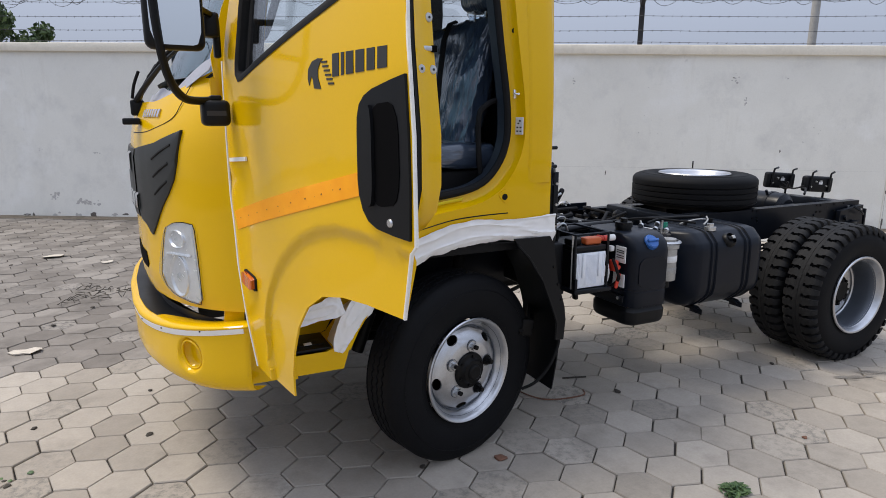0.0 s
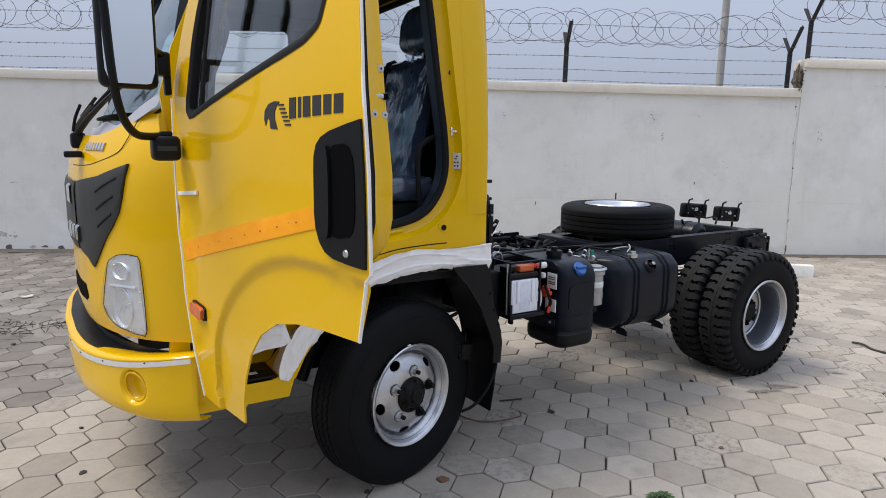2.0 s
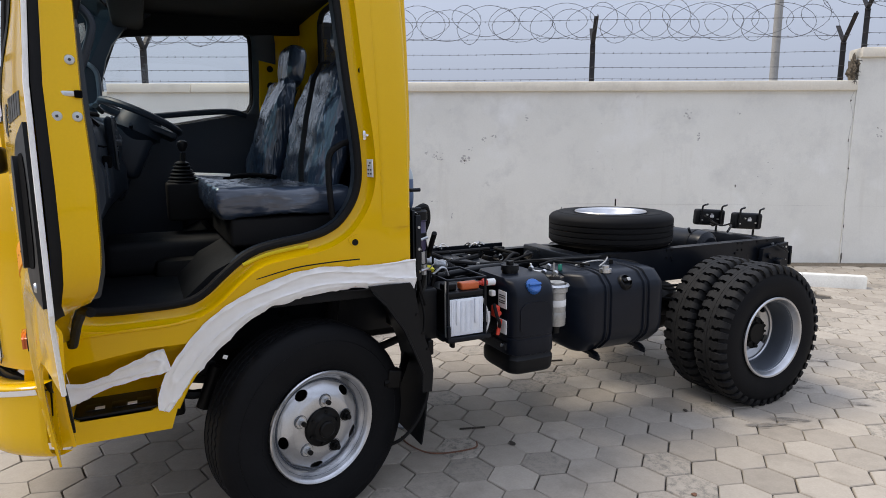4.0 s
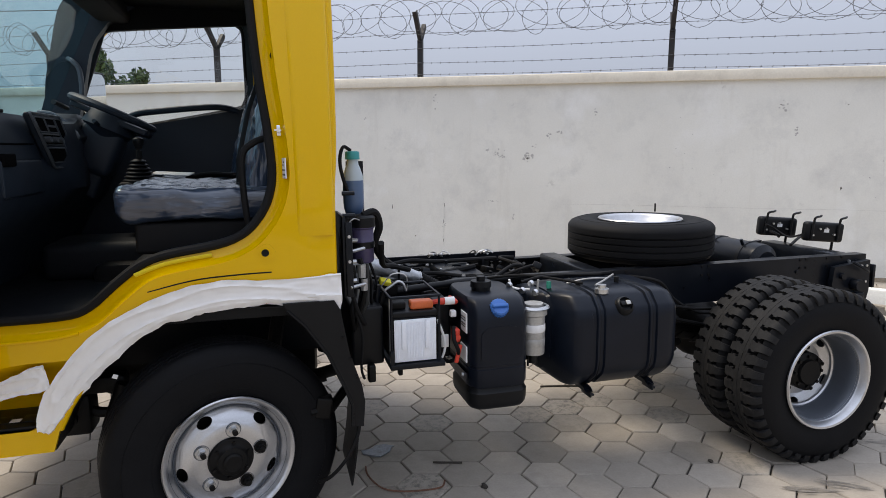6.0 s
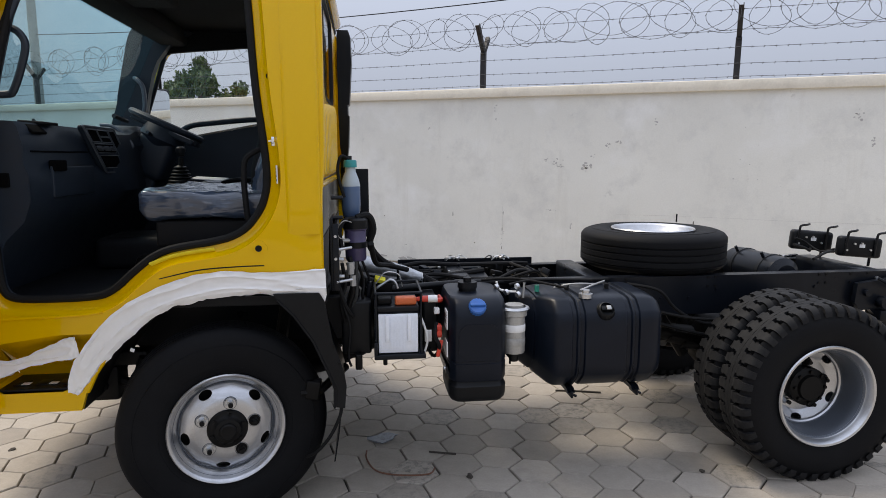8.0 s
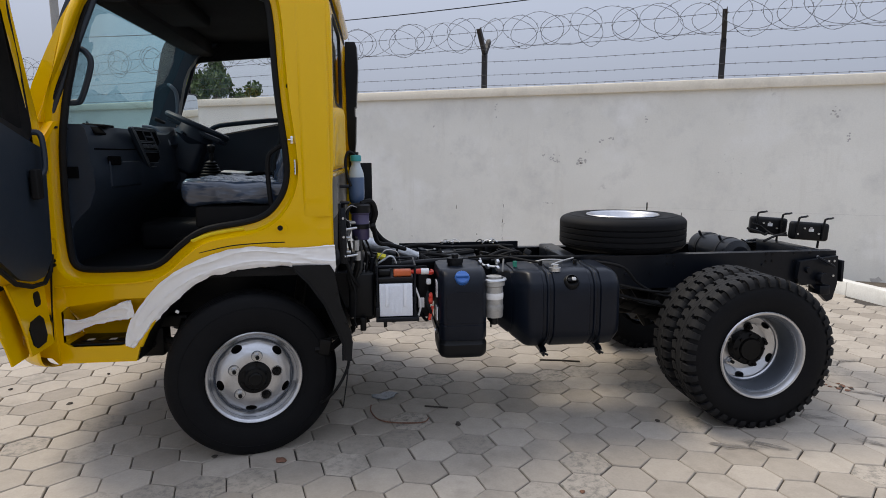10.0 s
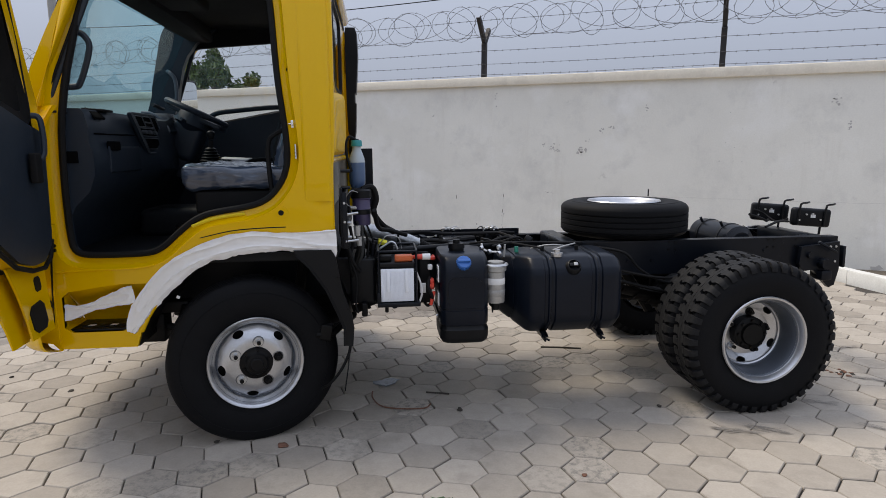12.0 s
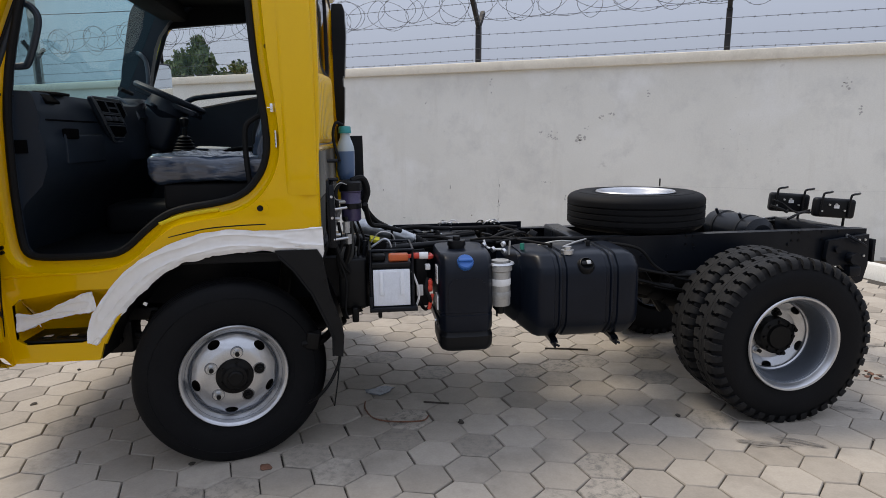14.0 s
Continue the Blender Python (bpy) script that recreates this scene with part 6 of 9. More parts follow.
part("cross_plate", crossplate, CHASSIS, truck, "black cross-member plate with oval holes")
part("wire_lead", tube(spline([(1.138, 0.28, 0.905), (1.141, 0.28, 0.892), (1.152, 0.28, 0.870), (1.183, 0.27, 0.862), (1.226, 0.27, 0.858)], 6), 0.005, 8), WHITE_LABEL, truck, "white sheathed wire looped over the filter")
part("wire_lead", tube(spline([(0.60, 0.34, 0.90), (0.64, 0.30, 0.955), (0.70, 0.33, 0.94), (0.72, 0.40, 0.87)], 6), 0.0025, 8), WHITE_LABEL, truck, "thin white wire behind the battery")
part("fuel_pipe", tube(spline([(1.40, 0.27, 0.872), (1.46, 0.24, 0.892), (1.52, 0.235, 0.895), (1.60, 0.28, 0.88)], 6), 0.0038, 8), ALU, truck, "bright steel fuel pipe on the tank")
part("fuel_pipe", tube(spline([(1.50, 0.20, 0.872), (1.57, 0.24, 0.885), (1.66, 0.33, 0.885)], 6), 0.0045, 8), ALU, truck)
for x, y, z in ((1.16, 0.20, 0.87), (1.205, 0.17, 0.865), (1.22, 0.25, 0.885), (1.13, 0.27, 0.88)):
    part("hose_clamp", cyl((x, y, z), (x + 0.012, y + 0.006, z + 0.004), 0.013, 12), STEEL, truck)
part("rail_pipe", tube(spline([(0.585, 0.40, 0.852), (0.75, 0.43, 0.858), (1.00, 0.48, 0.862), (1.22, 0.51, 0.858), (1.31, 0.54, 0.845)], 6), 0.017, 12), BLACK_PLASTIC, truck, "fat black pipe along the chassis rail")
for x in (1.32, 1.36, 1.70, 1.74, 1.86, 2.30, 2.34, 2.92, 2.96, 3.10, 3.20):
    for z in (0.80, 0.845):
        part("rail_rivet", cyl((x, 0.546, z), (x, 0.540, z), 0.007, 8), GREASE, truck)
for x in (1.40, 1.52, 1.56, 1.60, 1.80):
    part("rail_rivet", cyl((x, 2 * MID - 0.61, 0.785), (x, 2 * MID - 0.618, 0.785), 0.008, 8), STEEL, truck)

# --- cab shell ---
ROOF = 2.30
OPENING = [(-0.61, 2.19), (-0.685, 2.06), (-0.785, 1.61), (-0.802, 1.25), (-0.797, 0.99), (-0.775, 0.945), (-0.70, 0.935), (-0.46, 0.938), (-0.40, 0.965), (-0.33, 1.03), (-0.255, 1.09), (-0.18, 1.122),
           (0.02, 1.15), (0.10, 1.19), (0.16, 1.27), (0.185, 1.36), (0.178, 1.50), (0.150, 1.72), (0.128, 2.10), (0.10, 2.19)]
OPENING = rounded(OPENING, 2, 0.22)
JAMB = offset(OPENING, 0.062)
ARCH = [(-0.535, 0.50), (-0.513, 0.57), (-0.476, 0.645), (-0.424, 0.72), (-0.362, 0.79), (-0.282, 0.855), (-0.20, 0.905), (-0.10, 0.935), (0.012, 0.947), (0.2, 0.947), (0.385, 0.935)]
SIDE = [(-0.87, 0.50)] + ARCH + [(0.387, 1.04), (0.389, 1.25), (0.391, 1.45), (0.392, 1.68), (0.390, 2.05), (0.38, 2.24), (0.34, ROOF), (-0.48, ROOF), (-0.665, 2.22), (-0.76, 2.05), (-0.815, 1.93), (-0.885, 1.77), (-0.93, 1.62), (-0.91, 1.40), (-0.885, 1.0)]
RECESS = rounded([(-0.848, 0.578), (-0.562, 0.578), (-0.50, 0.70), (-0.445, 0.775), (-0.46, 0.80), (-0.60, 0.80), (-0.848, 0.765)], 1, 0.12)


def bulge(co):
    """The side leans in above the waist and tucks in at the tail."""
    y = co.y
    if co.z > 1.45:
        y += 0.10 * ((co.z - 1.45) / 0.85) ** 1.6
    if co.x > 0.35:
        y += 0.02 * ((co.x - 0.35) / 0.04) ** 2
    return Vector((co.x, y, co.z))


def side_skin(name, mirror=False):
    outer = plate(SIDE, [JAMB, RECESS], 0.0, 0.02)
    # split the long edges so that the sheet can bend
    bmesh.ops.subdivide_edges(outer, edges=[e for e in outer.edges if e.calc_length() > 0.12], cuts=3, use_grid_fill=False)
    bmesh.ops.triangulate(outer, faces=outer.faces)
    for v in outer.verts:
        v.co = bulge(v.co)
    return outer


side = part("side_panel", side_skin("side_panel"), YELLOW, truck, "glossy yellow cab side panel round the door opening", 30)
# the step between the skin and the door jamb, then the jamb itself
rows = []
for d, y in ((0.062, 0.0), (0.060, 0.010), (0.052, 0.030), (0.042, 0.042), (0.012, 0.045), (0.010, 0.05)):
    lp = offset(OPENING, d)
    rows.append([bulge(Vector((x, y, z))) for x, z in lp + lp[:1]])
part("door_jamb", grid(rows), YELLOW, side, "stepped yellow door jamb", 50)
part("door_seal", tube([bulge(Vector((x, 0.044, z))) for x, z in offset(OPENING, 0.005)], 0.015, 10, True), SEAL, side, "black rubber seal round the door opening")
# inner wall of the opening, trimmed in black
rows = []
for d, y in ((-0.006, 0.045), (-0.004, 0.11), (0.03, 0.13), (0.12, 0.13)):
    lp = offset(OPENING, d)
    rows.append([bulge(Vector((x, y if x > -0.3 else 0.045 + (y - 0.045) * 0.35, z))) for x, z in lp + lp[:1]])
part("opening_trim", grid(rows), DASH, side, "dark moulded trim inside the door opening", 50)
for x, z in ((0.212, 1.762), (0.1525, 1.115)):
    part("jamb_hole", lathe([(0.0, -0.001), (0.010, -0.001), (0.0125, -0.003), (0.0125, 0.006)], 16, pose(x, bulge(Vector((x, 0.026 if z > 1.5 else 0.001, z))).y - 0.004, z)), SEAL, side, "round black grommet")
st = bmesh.new()
add_box(st, 0.209, 0.227, 0.038, 0.047, 1.502, 1.538, 0.003)
add_cyl(st, (0.218, 0.04, 1.52), (0.218, 0.014, 1.52), 0.0045, 12)
add_cyl(st, (0.202, 0.018, 1.52), (0.224, 0.018, 1.52), 0.0035, 10)
part("striker", st, CHROME, side, "bright door striker")
lm = pose(0.2300, 0.020, 1.395, 0, 0, 101.5)
tl = part("type_label", turned(box(-0.021, 0.021, 0.0, 0.004, -0.034, 0.034, 0.0005, 1), lm), WHITE_LABEL, side, "small white printed label with dark bars")
for dx, z in ((-0.004, 0.020), (0.004, 0.010), (-0.009, -0.006), (0.009, -0.006), (-0.009, -0.021), (0.009, -0.021)):
    part("print_bar", turned(box(dx - 0.005, dx + 0.005, 0.0035, 0.0052, z - 0.003, z + 0.003, 0), lm), INK, tl)
# flat strip along the sill, brighter yellow than the cab
part("sill_strip", tube(spline([(-0.26, 0.036, 1.056), (-0.18, 0.036, 1.085), (-0.10, 0.036, 1.100), (-0.02, 0.036, 1.110)], 5), 0.012, 6, flat=0.35), BRIGHT_YELLOW, side, "bright yellow strip along the sill")
part("seam", tube(spline([(-0.22, 0.002, 1.005), (-0.08, 0.001, 1.035), (0.05, 0.001, 1.045), (0.17, 0.001, 1.048)], 5), 0.003, 6), SEAL, side, "dark seam above the wheel arch")
part("corner_panel", plate([(-0.985, 0.60), (-0.975, 0.545), (-0.90, 0.53), (-0.868, 0.495), (-0.884, 1.0), (-0.908, 1.40), (-0.923, 1.55), (-0.94, 1.55), (-0.925, 1.0), (-0.95, 0.75)], (), -0.012, 0.010), YELLOW, side, "yellow corner panel behind the door hinge")
pil = []
for k in range(33):
    z = 1.165 + 1.045 * k / 32
    xl = 0.262 - 0.014 * (z - 1.165) / 1.045
    f = min(1.0, k / 1.5, (32 - k) / 1.5)
    pil.append([bulge(Vector((x, y, z))) for x, y in ((xl, 0.0015), (xl + 0.010, 0.0005 - 0.0065 * f), (xl + 0.020, -0.0065 * f), (0.330, -0.0065 * f), (0.372, -0.0060 * f), (0.384, -0.0035 * f), (0.389, 0.002))])
part("pillar_face", grid(pil, 0.003, (0, 1, 0)), YELLOW, side, "raised yellow outer face of the door pillar", 40)
part("grommet_pad", plate(rounded([(0.118, 1.128), (0.160, 1.082), (0.192, 1.112), (0.165, 1.150)], 2, 0.2), (), -0.0035, 0.002), YELLOW, side)
part("sill_ridge", tube(spline([(-0.862, 0.001, 0.862), (-0.70, 0.001, 0.868), (-0.52, 0.001, 0.872), (-0.43, 0.001, 0.885)], 5), 0.006, 10), YELLOW, side, "pressed ridge above the step")
part("hinge_gap_seal", tube([(-0.884, -0.013, 0.62), (-0.8795, -0.013, 0.766), (-0.868, -0.013, 0.93), (-0.858, -0.011, 1.03)], [0.003, 0.006, 0.008, 0.006], 8, flat=0.5), SEAL, side, "black seal strip down the hinge gap")
# inner skin of the recess with its step
rc = [(x, z) for x, z in RECESS]


def well_y(z):
    """How deep the step's well is: its back slopes in towards the tread."""
    return 0.025 + 0.165 * min(1.0, max(0.0, (0.79 - z) / 0.16))


rows = [[(x, 0.0, z) for x, z in rc + rc[:1]], [(x, 0.02, z) for x, z in rc + rc[:1]], [(x, well_y(z), z) for x, z in rc + rc[:1]]]
part("step_well", grid(rows), YELLOW, side, "", 50)


def across(poly, z):
    """The outline's least and greatest x at one height."""
    xs = [ax + (bx - ax) * (z - az) / (bz - az) for (ax, az), (bx, bz) in zip(poly, poly[1:] + poly[:1]) if az != bz and min(az, bz) <= z <= max(az, bz)]
    return min(xs), max(xs)


zs_ = [0.5785 + 0.221 * k / 12 for k in range(13)]
part("step_well_back", grid([[(lo + (hi - lo) * k / 8, well_y(z) - 0.001, z) for k in range(9)] for z in zs_ for lo, hi in (across(rc, z),)], 0.006, (0, 1, 0)), YELLOW, side, "", 60)
tread = soft_box(-0.835, -0.575, 0.012, 0.19, 0.579, 0.590, 0.003)
for k in range(3):
    add_box(tread, -0.80 + 0.08 * k, -0.755 + 0.08 * k, 0.05, 0.11, 0.590, 0.594, 0.002)
part("step_tread", tread, BLACK_PLASTIC, side, "black ribbed step tread")
for k in range(2):
    part("tread_slot", box(-0.77 + 0.10 * k, -0.74 + 0.10 * k, 0.05, 0.075, 0.594, 0.5955, 0), WHITE_LABEL, side)


# white protective film over the wheel-arch lip and the step
def film(points, half, name, seed, sag=0.0, under=0.0):
    """A taped-on strip along a line, creased and uneven at the edges."""
    r = random.Random(seed)
    pts = spline(points, 10)
    rows = []
    for i, p in enumerate(pts):
        a, b = pts[max(0, i - 1)], pts[min(len(pts) - 1, i + 1)]
        d = (b - a).normalized()
        n = Vector((-d.z, 0, d.x))
        t = i / (len(pts) - 1)
        h = half(t)
        low = 0.010 * noise.noise(Vector((i * 0.22, seed, 0))) + 0.004 * noise.noise(Vector((i * 0.9, seed, 4)))
        high = 0.004 * noise.noise(Vector((i * 0.30, seed, 9)))
        row = []
        for k in range(23):
            u = -1 + k / 11
            w = h * u + (low - under * min(1.0, max(0.0, (t - 0.12) / 0.15)) if u < -0.99 else 0.0) + (high if u > 0.99 else 0.0)
            # a few long folds along the strip, and short pulls across it
            fold = abs(noise.noise(Vector((i * 0.035, u * 1.0 + 0.012 * i, seed)))) ** 0.6
            pull = abs(noise.noise(Vector((i * 0.42 + u * 1.2, u * 0.7, seed + 5))))
            crease = 0.007 * (1 - fold) ** 4 + 0.006 * pull * abs(u) + 0.003 * abs(noise.noise(Vector((i * 0.16, u * 1.8 - 0.05 * i, seed + 2))))
            edge = 0.012 if u < -0.99 else 0.0
            row.append(p + n * w + Vector((0, -0.004 - crease + edge + sag * (u + 1), 0)))
        rows.append(row)
    return grid(rows, 0.0015, (0, 1, 0))


arch_line = [(-0.556, 0, 0.570), (-0.536, 0, 0.62), (-0.498, 0, 0.69), (-0.436, 0, 0.770), (-0.355, 0, 0.848), (-0.262, 0, 0.912), (-0.15, 0, 0.957), (0.0, 0, 0.985), (0.15, 0, 0.985), (0.30, 0, 0.983), (0.402, 0, 0.985)]
part("arch_film", film(arch_line, lambda t: 0.017 + 0.030 * min(1, t * 5.5) - 0.007 * t + 0.004 * max(0, (t - 0.85) / 0.15) + 0.003 * math.sin(t * 21), "arch_film", 2, 0.0, 0.014), WHITE_TAPE, side, "creased white protective film over the wheel-arch lip")
part("step_film", film([(-0.862, 0.012, 0.668), (-0.80, 0.016, 0.672), (-0.72, 0.016, 0.696), (-0.64, 0.010, 0.722), (-0.57, 0.002, 0.742), (-0.532, 0.0, 0.752)], lambda t: (0.040 - 0.052 * t if t < 0.42 else 0.018 + 0.022 * math.sin(min(1.0, (t - 0.42) / 0.38) * 1.57)) + 0.003 * math.sin(t * 17), "step_film", 5, 0.008), WHITE_TAPE, side, "torn white protective film hanging across the step")
# its loose end hangs torn below the arch
tail_ = []
for k in range(13):
    t = k / 12
    x = 0.285 + 0.118 * t
    drop = 0.018 + 0.030 * max(0.0, math.sin(t * 3.0 - 0.25)) + (0.030 if k in (10, 11) else 0.0) + 0.006 * noise.noise(Vector((k * 0.8, 2, 1)))
    tail_.append([Vector((x + 0.004 * noise.noise(Vector((k, q, 5))), -0.010 - 0.006 * abs(noise.noise(Vector((k * 0.7, q * 1.5, 8)))) + 0.004 * q, 0.956 - drop * q / 4)) for q in range(5)])
part("film_tail", grid(tail_, 0.0012, (0, 1, 0)), WHITE_TAPE, side, "torn loose end of the white film")
# the film also lines the rear wall of the step
wl_ = spline([(-0.556, 0, 0.585), (-0.530, 0, 0.640), (-0.497, 0, 0.702), (-0.462, 0, 0.752)], 5)
part("well_film", grid([[Vector((p.x - 0.014 - 0.006 * abs(noise.noise(p * 30 + Vector((0, k, 0)))), -0.004 + 0.022 * k, p.z - 0.002)) for k in range(6)] for p in wl_], 0.001, (1, 0, 0)), WHITE_TAPE, side, "white film lining the step's rear wall")
# wheel housing
rows = []
for y in (0.02, 0.45):
    rows.append([(x, y, z - 0.005) for x, z in ARCH])
part("wheel_housing", grid(rows, 0.006, (0, 0, 1)), GREASE, truck, "black inner wheel housing")
part("arch_lip", tube([(x, 0.010, z) for x, z in ARCH[1:]], 0.010, 8), YELLOW, side)
flap = [(0.20, 0.937), (0.215, 0.912), (0.273, 0.852), (0.346, 0.744), (0.399, 0.62), (0.426, 0.548), (0.424, 0.468), (0.464, 0.463), (0.472, 0.555), (0.463, 0.617), (0.422, 0.742), (0.395, 0.902), (0.375, 0.937)]
mgd = part("mudguard", plate(flap, (), -0.012, -0.002), BLACK_PLASTIC, truck, "black plastic mudguard behind the front wheel")
curve_ = [(0.10, 0.93), (0.24, 0.925), (0.33, 0.86), (0.395, 0.742), (0.44, 0.617), (0.455, 0.555), (0.45, 0.463), (0.44, 0.36), (0.42, 0.235)]
part("guard_sheet", grid([[(x, -0.004, z), (x, 0.1, z), (x, 0.30, z - 0.005)] for x, z in curve_], 0.008, (-0.8, 0, -0.4)), BLACK_PLASTIC, mgd)
part("guard_bead", tube([(x, -0.012, z) for x, z in flap[1:7]], 0.006, 6), BLACK_PLASTIC, mgd)
for x, z in ((0.40, 0.80), (0.425, 0.72), (0.445, 0.65)):
    part("guard_screw", cyl((x, -0.010, z), (x, -0.017, z), 0.006, 8), GREASE, mgd)
part("drain_hose", tube(spline([(0.45, 0.0, 0.47), (0.44, 0.0, 0.42), (0.40, 0.0, 0.34), (0.345, 0.02, 0.27), (0.30, 0.06, 0.23)], 6), 0.007, 8), SEAL, mgd, "thin black hose hanging from the mudguard")
part("mudguard_stay", tube([(0.28, 0.08, 0.50), (0.36, 0.1, 0.50), (0.46, 0.25, 0.55)], 0.018, 8), GREASE, truck)
gb = turned(soft_box(-0.03, 0.03, -0.03, 0.03, -0.04, 0.04, 0.008), pose(0.33, 0.10, 0.51, 0, 10, 0))
part("stay_block", gb, GREASE, truck)

# far side, back, roof, floor
FAR_Y = 2 * MID
far_win = rounded([(-0.735, 2.13), (-0.835, 1.78), (-0.84, 1.53), (-0.62, 1.565), (0.05, 1.69), (0.085, 1.76), (0.085, 2.14), (0.03, 2.18), (-0.69, 2.19)], 2, 0.12)
bm = plate([(-0.90, 0.50), (-0.53, 0.50), (-0.30, 0.86), (0.0, 0.95), (0.40, 0.94), (0.45, 1.30), (0.45, 2.05), (0.36, ROOF), (-0.45, ROOF), (-0.75, 1.99), (-0.92, 1.62)], [offset(far_win, 0.016)], -0.02, 0.0)
bmesh.ops.subdivide_edges(bm, edges=[e for e in bm.edges if e.calc_length() > 0.12], cuts=3)
bmesh.ops.triangulate(bm, faces=bm.faces)
for v in bm.verts:
    q = bulge(v.co)
    v.co = Vector((q.x, FAR_Y - q.y, q.z))
far = part("far_side_panel", bm, YELLOW, truck, "yellow far side of the cab with the driver's window")
fi = plate([(-0.86, 0.915), (0.36, 0.915), (0.36, 1.0), (0.30, 1.05), (0.30, 1.66), (0.05, 1.695), (-0.62, 1.575), (-0.84, 1.53)], (), FAR_Y - 0.10, FAR_Y - 0.03)
part("driver_door_trim", fi, DASH, far, "charcoal inner trim of the driver's door")
part("window_seal", tube([(x, FAR_Y - bulge(Vector((x, 0, z))).y - 0.035, z) for x, z in offset(far_win, -0.004)], 0.02, 8, True), SEAL, far, "black frame round the driver's window")
lining = []
for d, y in ((0.014, -0.004), (-0.006, 0.004), (-0.004, 0.060), (0.020, 0.075), (0.13, 0.078)):
    lp = offset(far_win, d)
    lining.append([(x, FAR_Y - bulge(Vector((x, 0, z))).y - y, z) for x, z in lp + lp[:1]])
part("window_lining", grid(lining, 0.003, (0, -1, 0)), DASH, far, "dark lining round the driver's window", 50)
part("window_pane", plate(far_win, (), FAR_Y - 0.085, FAR_Y - 0.081), SIDE_GLASS, far, "clear driver's window glass")
part("grab_bar", tube(spline([(-0.60, FAR_Y - 0.16, 1.60), (-0.52, FAR_Y - 0.17, 1.655), (-0.40, FAR_Y - 0.17, 1.675), (-0.1, FAR_Y - 0.17, 1.70), (0.02, FAR_Y - 0.15, 1.68)], 6), 0.0175, 10), DASH, far, "black grab bar under the driver's window")
fb = plate([(0.10, 1.0), (0.36, 1.0), (0.36, ROOF - 0.05), (0.12, ROOF - 0.05)], (), FAR_Y - 0.13, FAR_Y - 0.06)
part("far_pillar", fb, YELLOW, far, "unlined yellow inner pillar with round holes")
for z in (1.86, 1.96, 2.06):
    part("pillar_hole", lathe([(0.0, 0.0), (0.018 if z > 1.9 else 0.022, 0.0), (0.02, 0.003)], 14, pose(0.18, FAR_Y - 0.132, z)), SEAL, far)
rw = rounded([(0.55, 1.74), (1.235, 1.74), (1.235, 2.20), (0.55, 2.20)], 2, 0.1)
bm = plate([(0.045, 1.40), (FAR_Y - 0.045, 1.40), (FAR_Y - 0.045, 1.5), (FAR_Y - 0.13, ROOF), (0.13, ROOF), (0.045, 1.5)], [rw], 0.366, 0.383, "yz")
back = part("back_panel", bm, YELLOW, truck, "yellow cab back with pressed ribs and a window")
part("lower_back", box(0.358, 0.376, 0.03, FAR_Y - 0.03, 0.96, 1.41, 0.004), CHASSIS, back, "black lower back of the cab")
part("back_window", plate(rw, (), 0.373, 0.377, "yz"), SIDE_GLASS, back)
part("window_seal", tube([(0.372, y, z) for y, z in rw], 0.016, 8, True), SEAL, back)
for k in range(11):
    y = 0.115 + 0.098 * k
    zt = 1.665 + 0.075 * y
    prof_ = [(-0.034, 0.0), (-0.022, 0.022), (-0.012, 0.027), (0.012, 0.027), (0.022, 0.022), (0.034, 0.0)]
    rib = grid([[(0.382 + d * f, y + w * (0.55 + 0.45 * f), z) for w, d in prof_] for z, f in ((1.372, 0.0), (1.392, 0.85), (1.41, 1.0), (zt - 0.05, 1.0), (zt - 0.02, 0.75), (zt, 0.0))], 0.003, (-1, 0, 0))
    part("pressed_rib", rib, YELLOW, back)
part("back_ledge", tube([(0.386, 0.06, 1.352), (0.388, MID, 1.352), (0.386, FAR_Y - 0.06, 1.352)], 0.014, 10), YELLOW, back)
part("back_corner", tube(spline([(0.372, 0.045, 1.0), (0.374, 0.043, 1.3), (0.385, 0.055, 1.45), (0.388, 0.065, 1.7), (0.386, 0.10, 2.1), (0.36, 0.13, 2.27)], 6), 0.022, 12), YELLOW, back)
part("tag", box(0.376, 0.379, 0.018, 0.04, 1.24, 1.31, 0), WHITE_LABEL, back, "small white sticker on the cab's back edge")
part("back_trim", box(0.345, 0.363, 0.14, FAR_Y - 0.14, 0.98, 1.735, 0.006), DASH, back)
rf = soft_box(-0.56, 0.42, 0.10, FAR_Y - 0.10, ROOF - 0.04, ROOF + 0.03, 0.03)
part("roof", rf, YELLOW, truck)
hl = soft_box(-0.60, 0.39, 0.11, FAR_Y - 0.11, ROOF - 0.075, ROOF - 0.043, 0.012)
add_box(hl, -0.66, -0.50, 0.12, FAR_Y - 0.12, 2.13, 2.24, 0.03)
part("headliner", hl, HEADLINER, truck, "dark grey cab headliner")
part("header_shelf", soft_box(-0.62, -0.30, 0.25, 0.80, 2.16, 2.225, 0.02), HEADLINER, truck)
flr = box(-0.92, 0.40, 0.05, FAR_Y - 0.05, 0.88, 0.925, 0.004)
part("cab_floor", flr, FLOOR_MAT, truck, "black rubber cab floor")
tn = loft([[(x, 0.13, z0), (x, FAR_Y - 0.13, z0), (x, FAR_Y - 0.13, z1), (x, 0.13, z1)] for x, z0, z1 in ((-0.46, 0.92, 0.93), (-0.36, 0.92, 1.02), (-0.20, 0.92, 1.10), (0.38, 0.92, 1.12))])
part("seat_riser", tn, FLOOR_MAT, truck, "black seat riser over the wheel arches")
et = soft_box(-0.75, 0.30, 0.72, 1.08, 0.92, 1.08, 0.04)
part("engine_tunnel", et, FLOOR_MAT, truck)


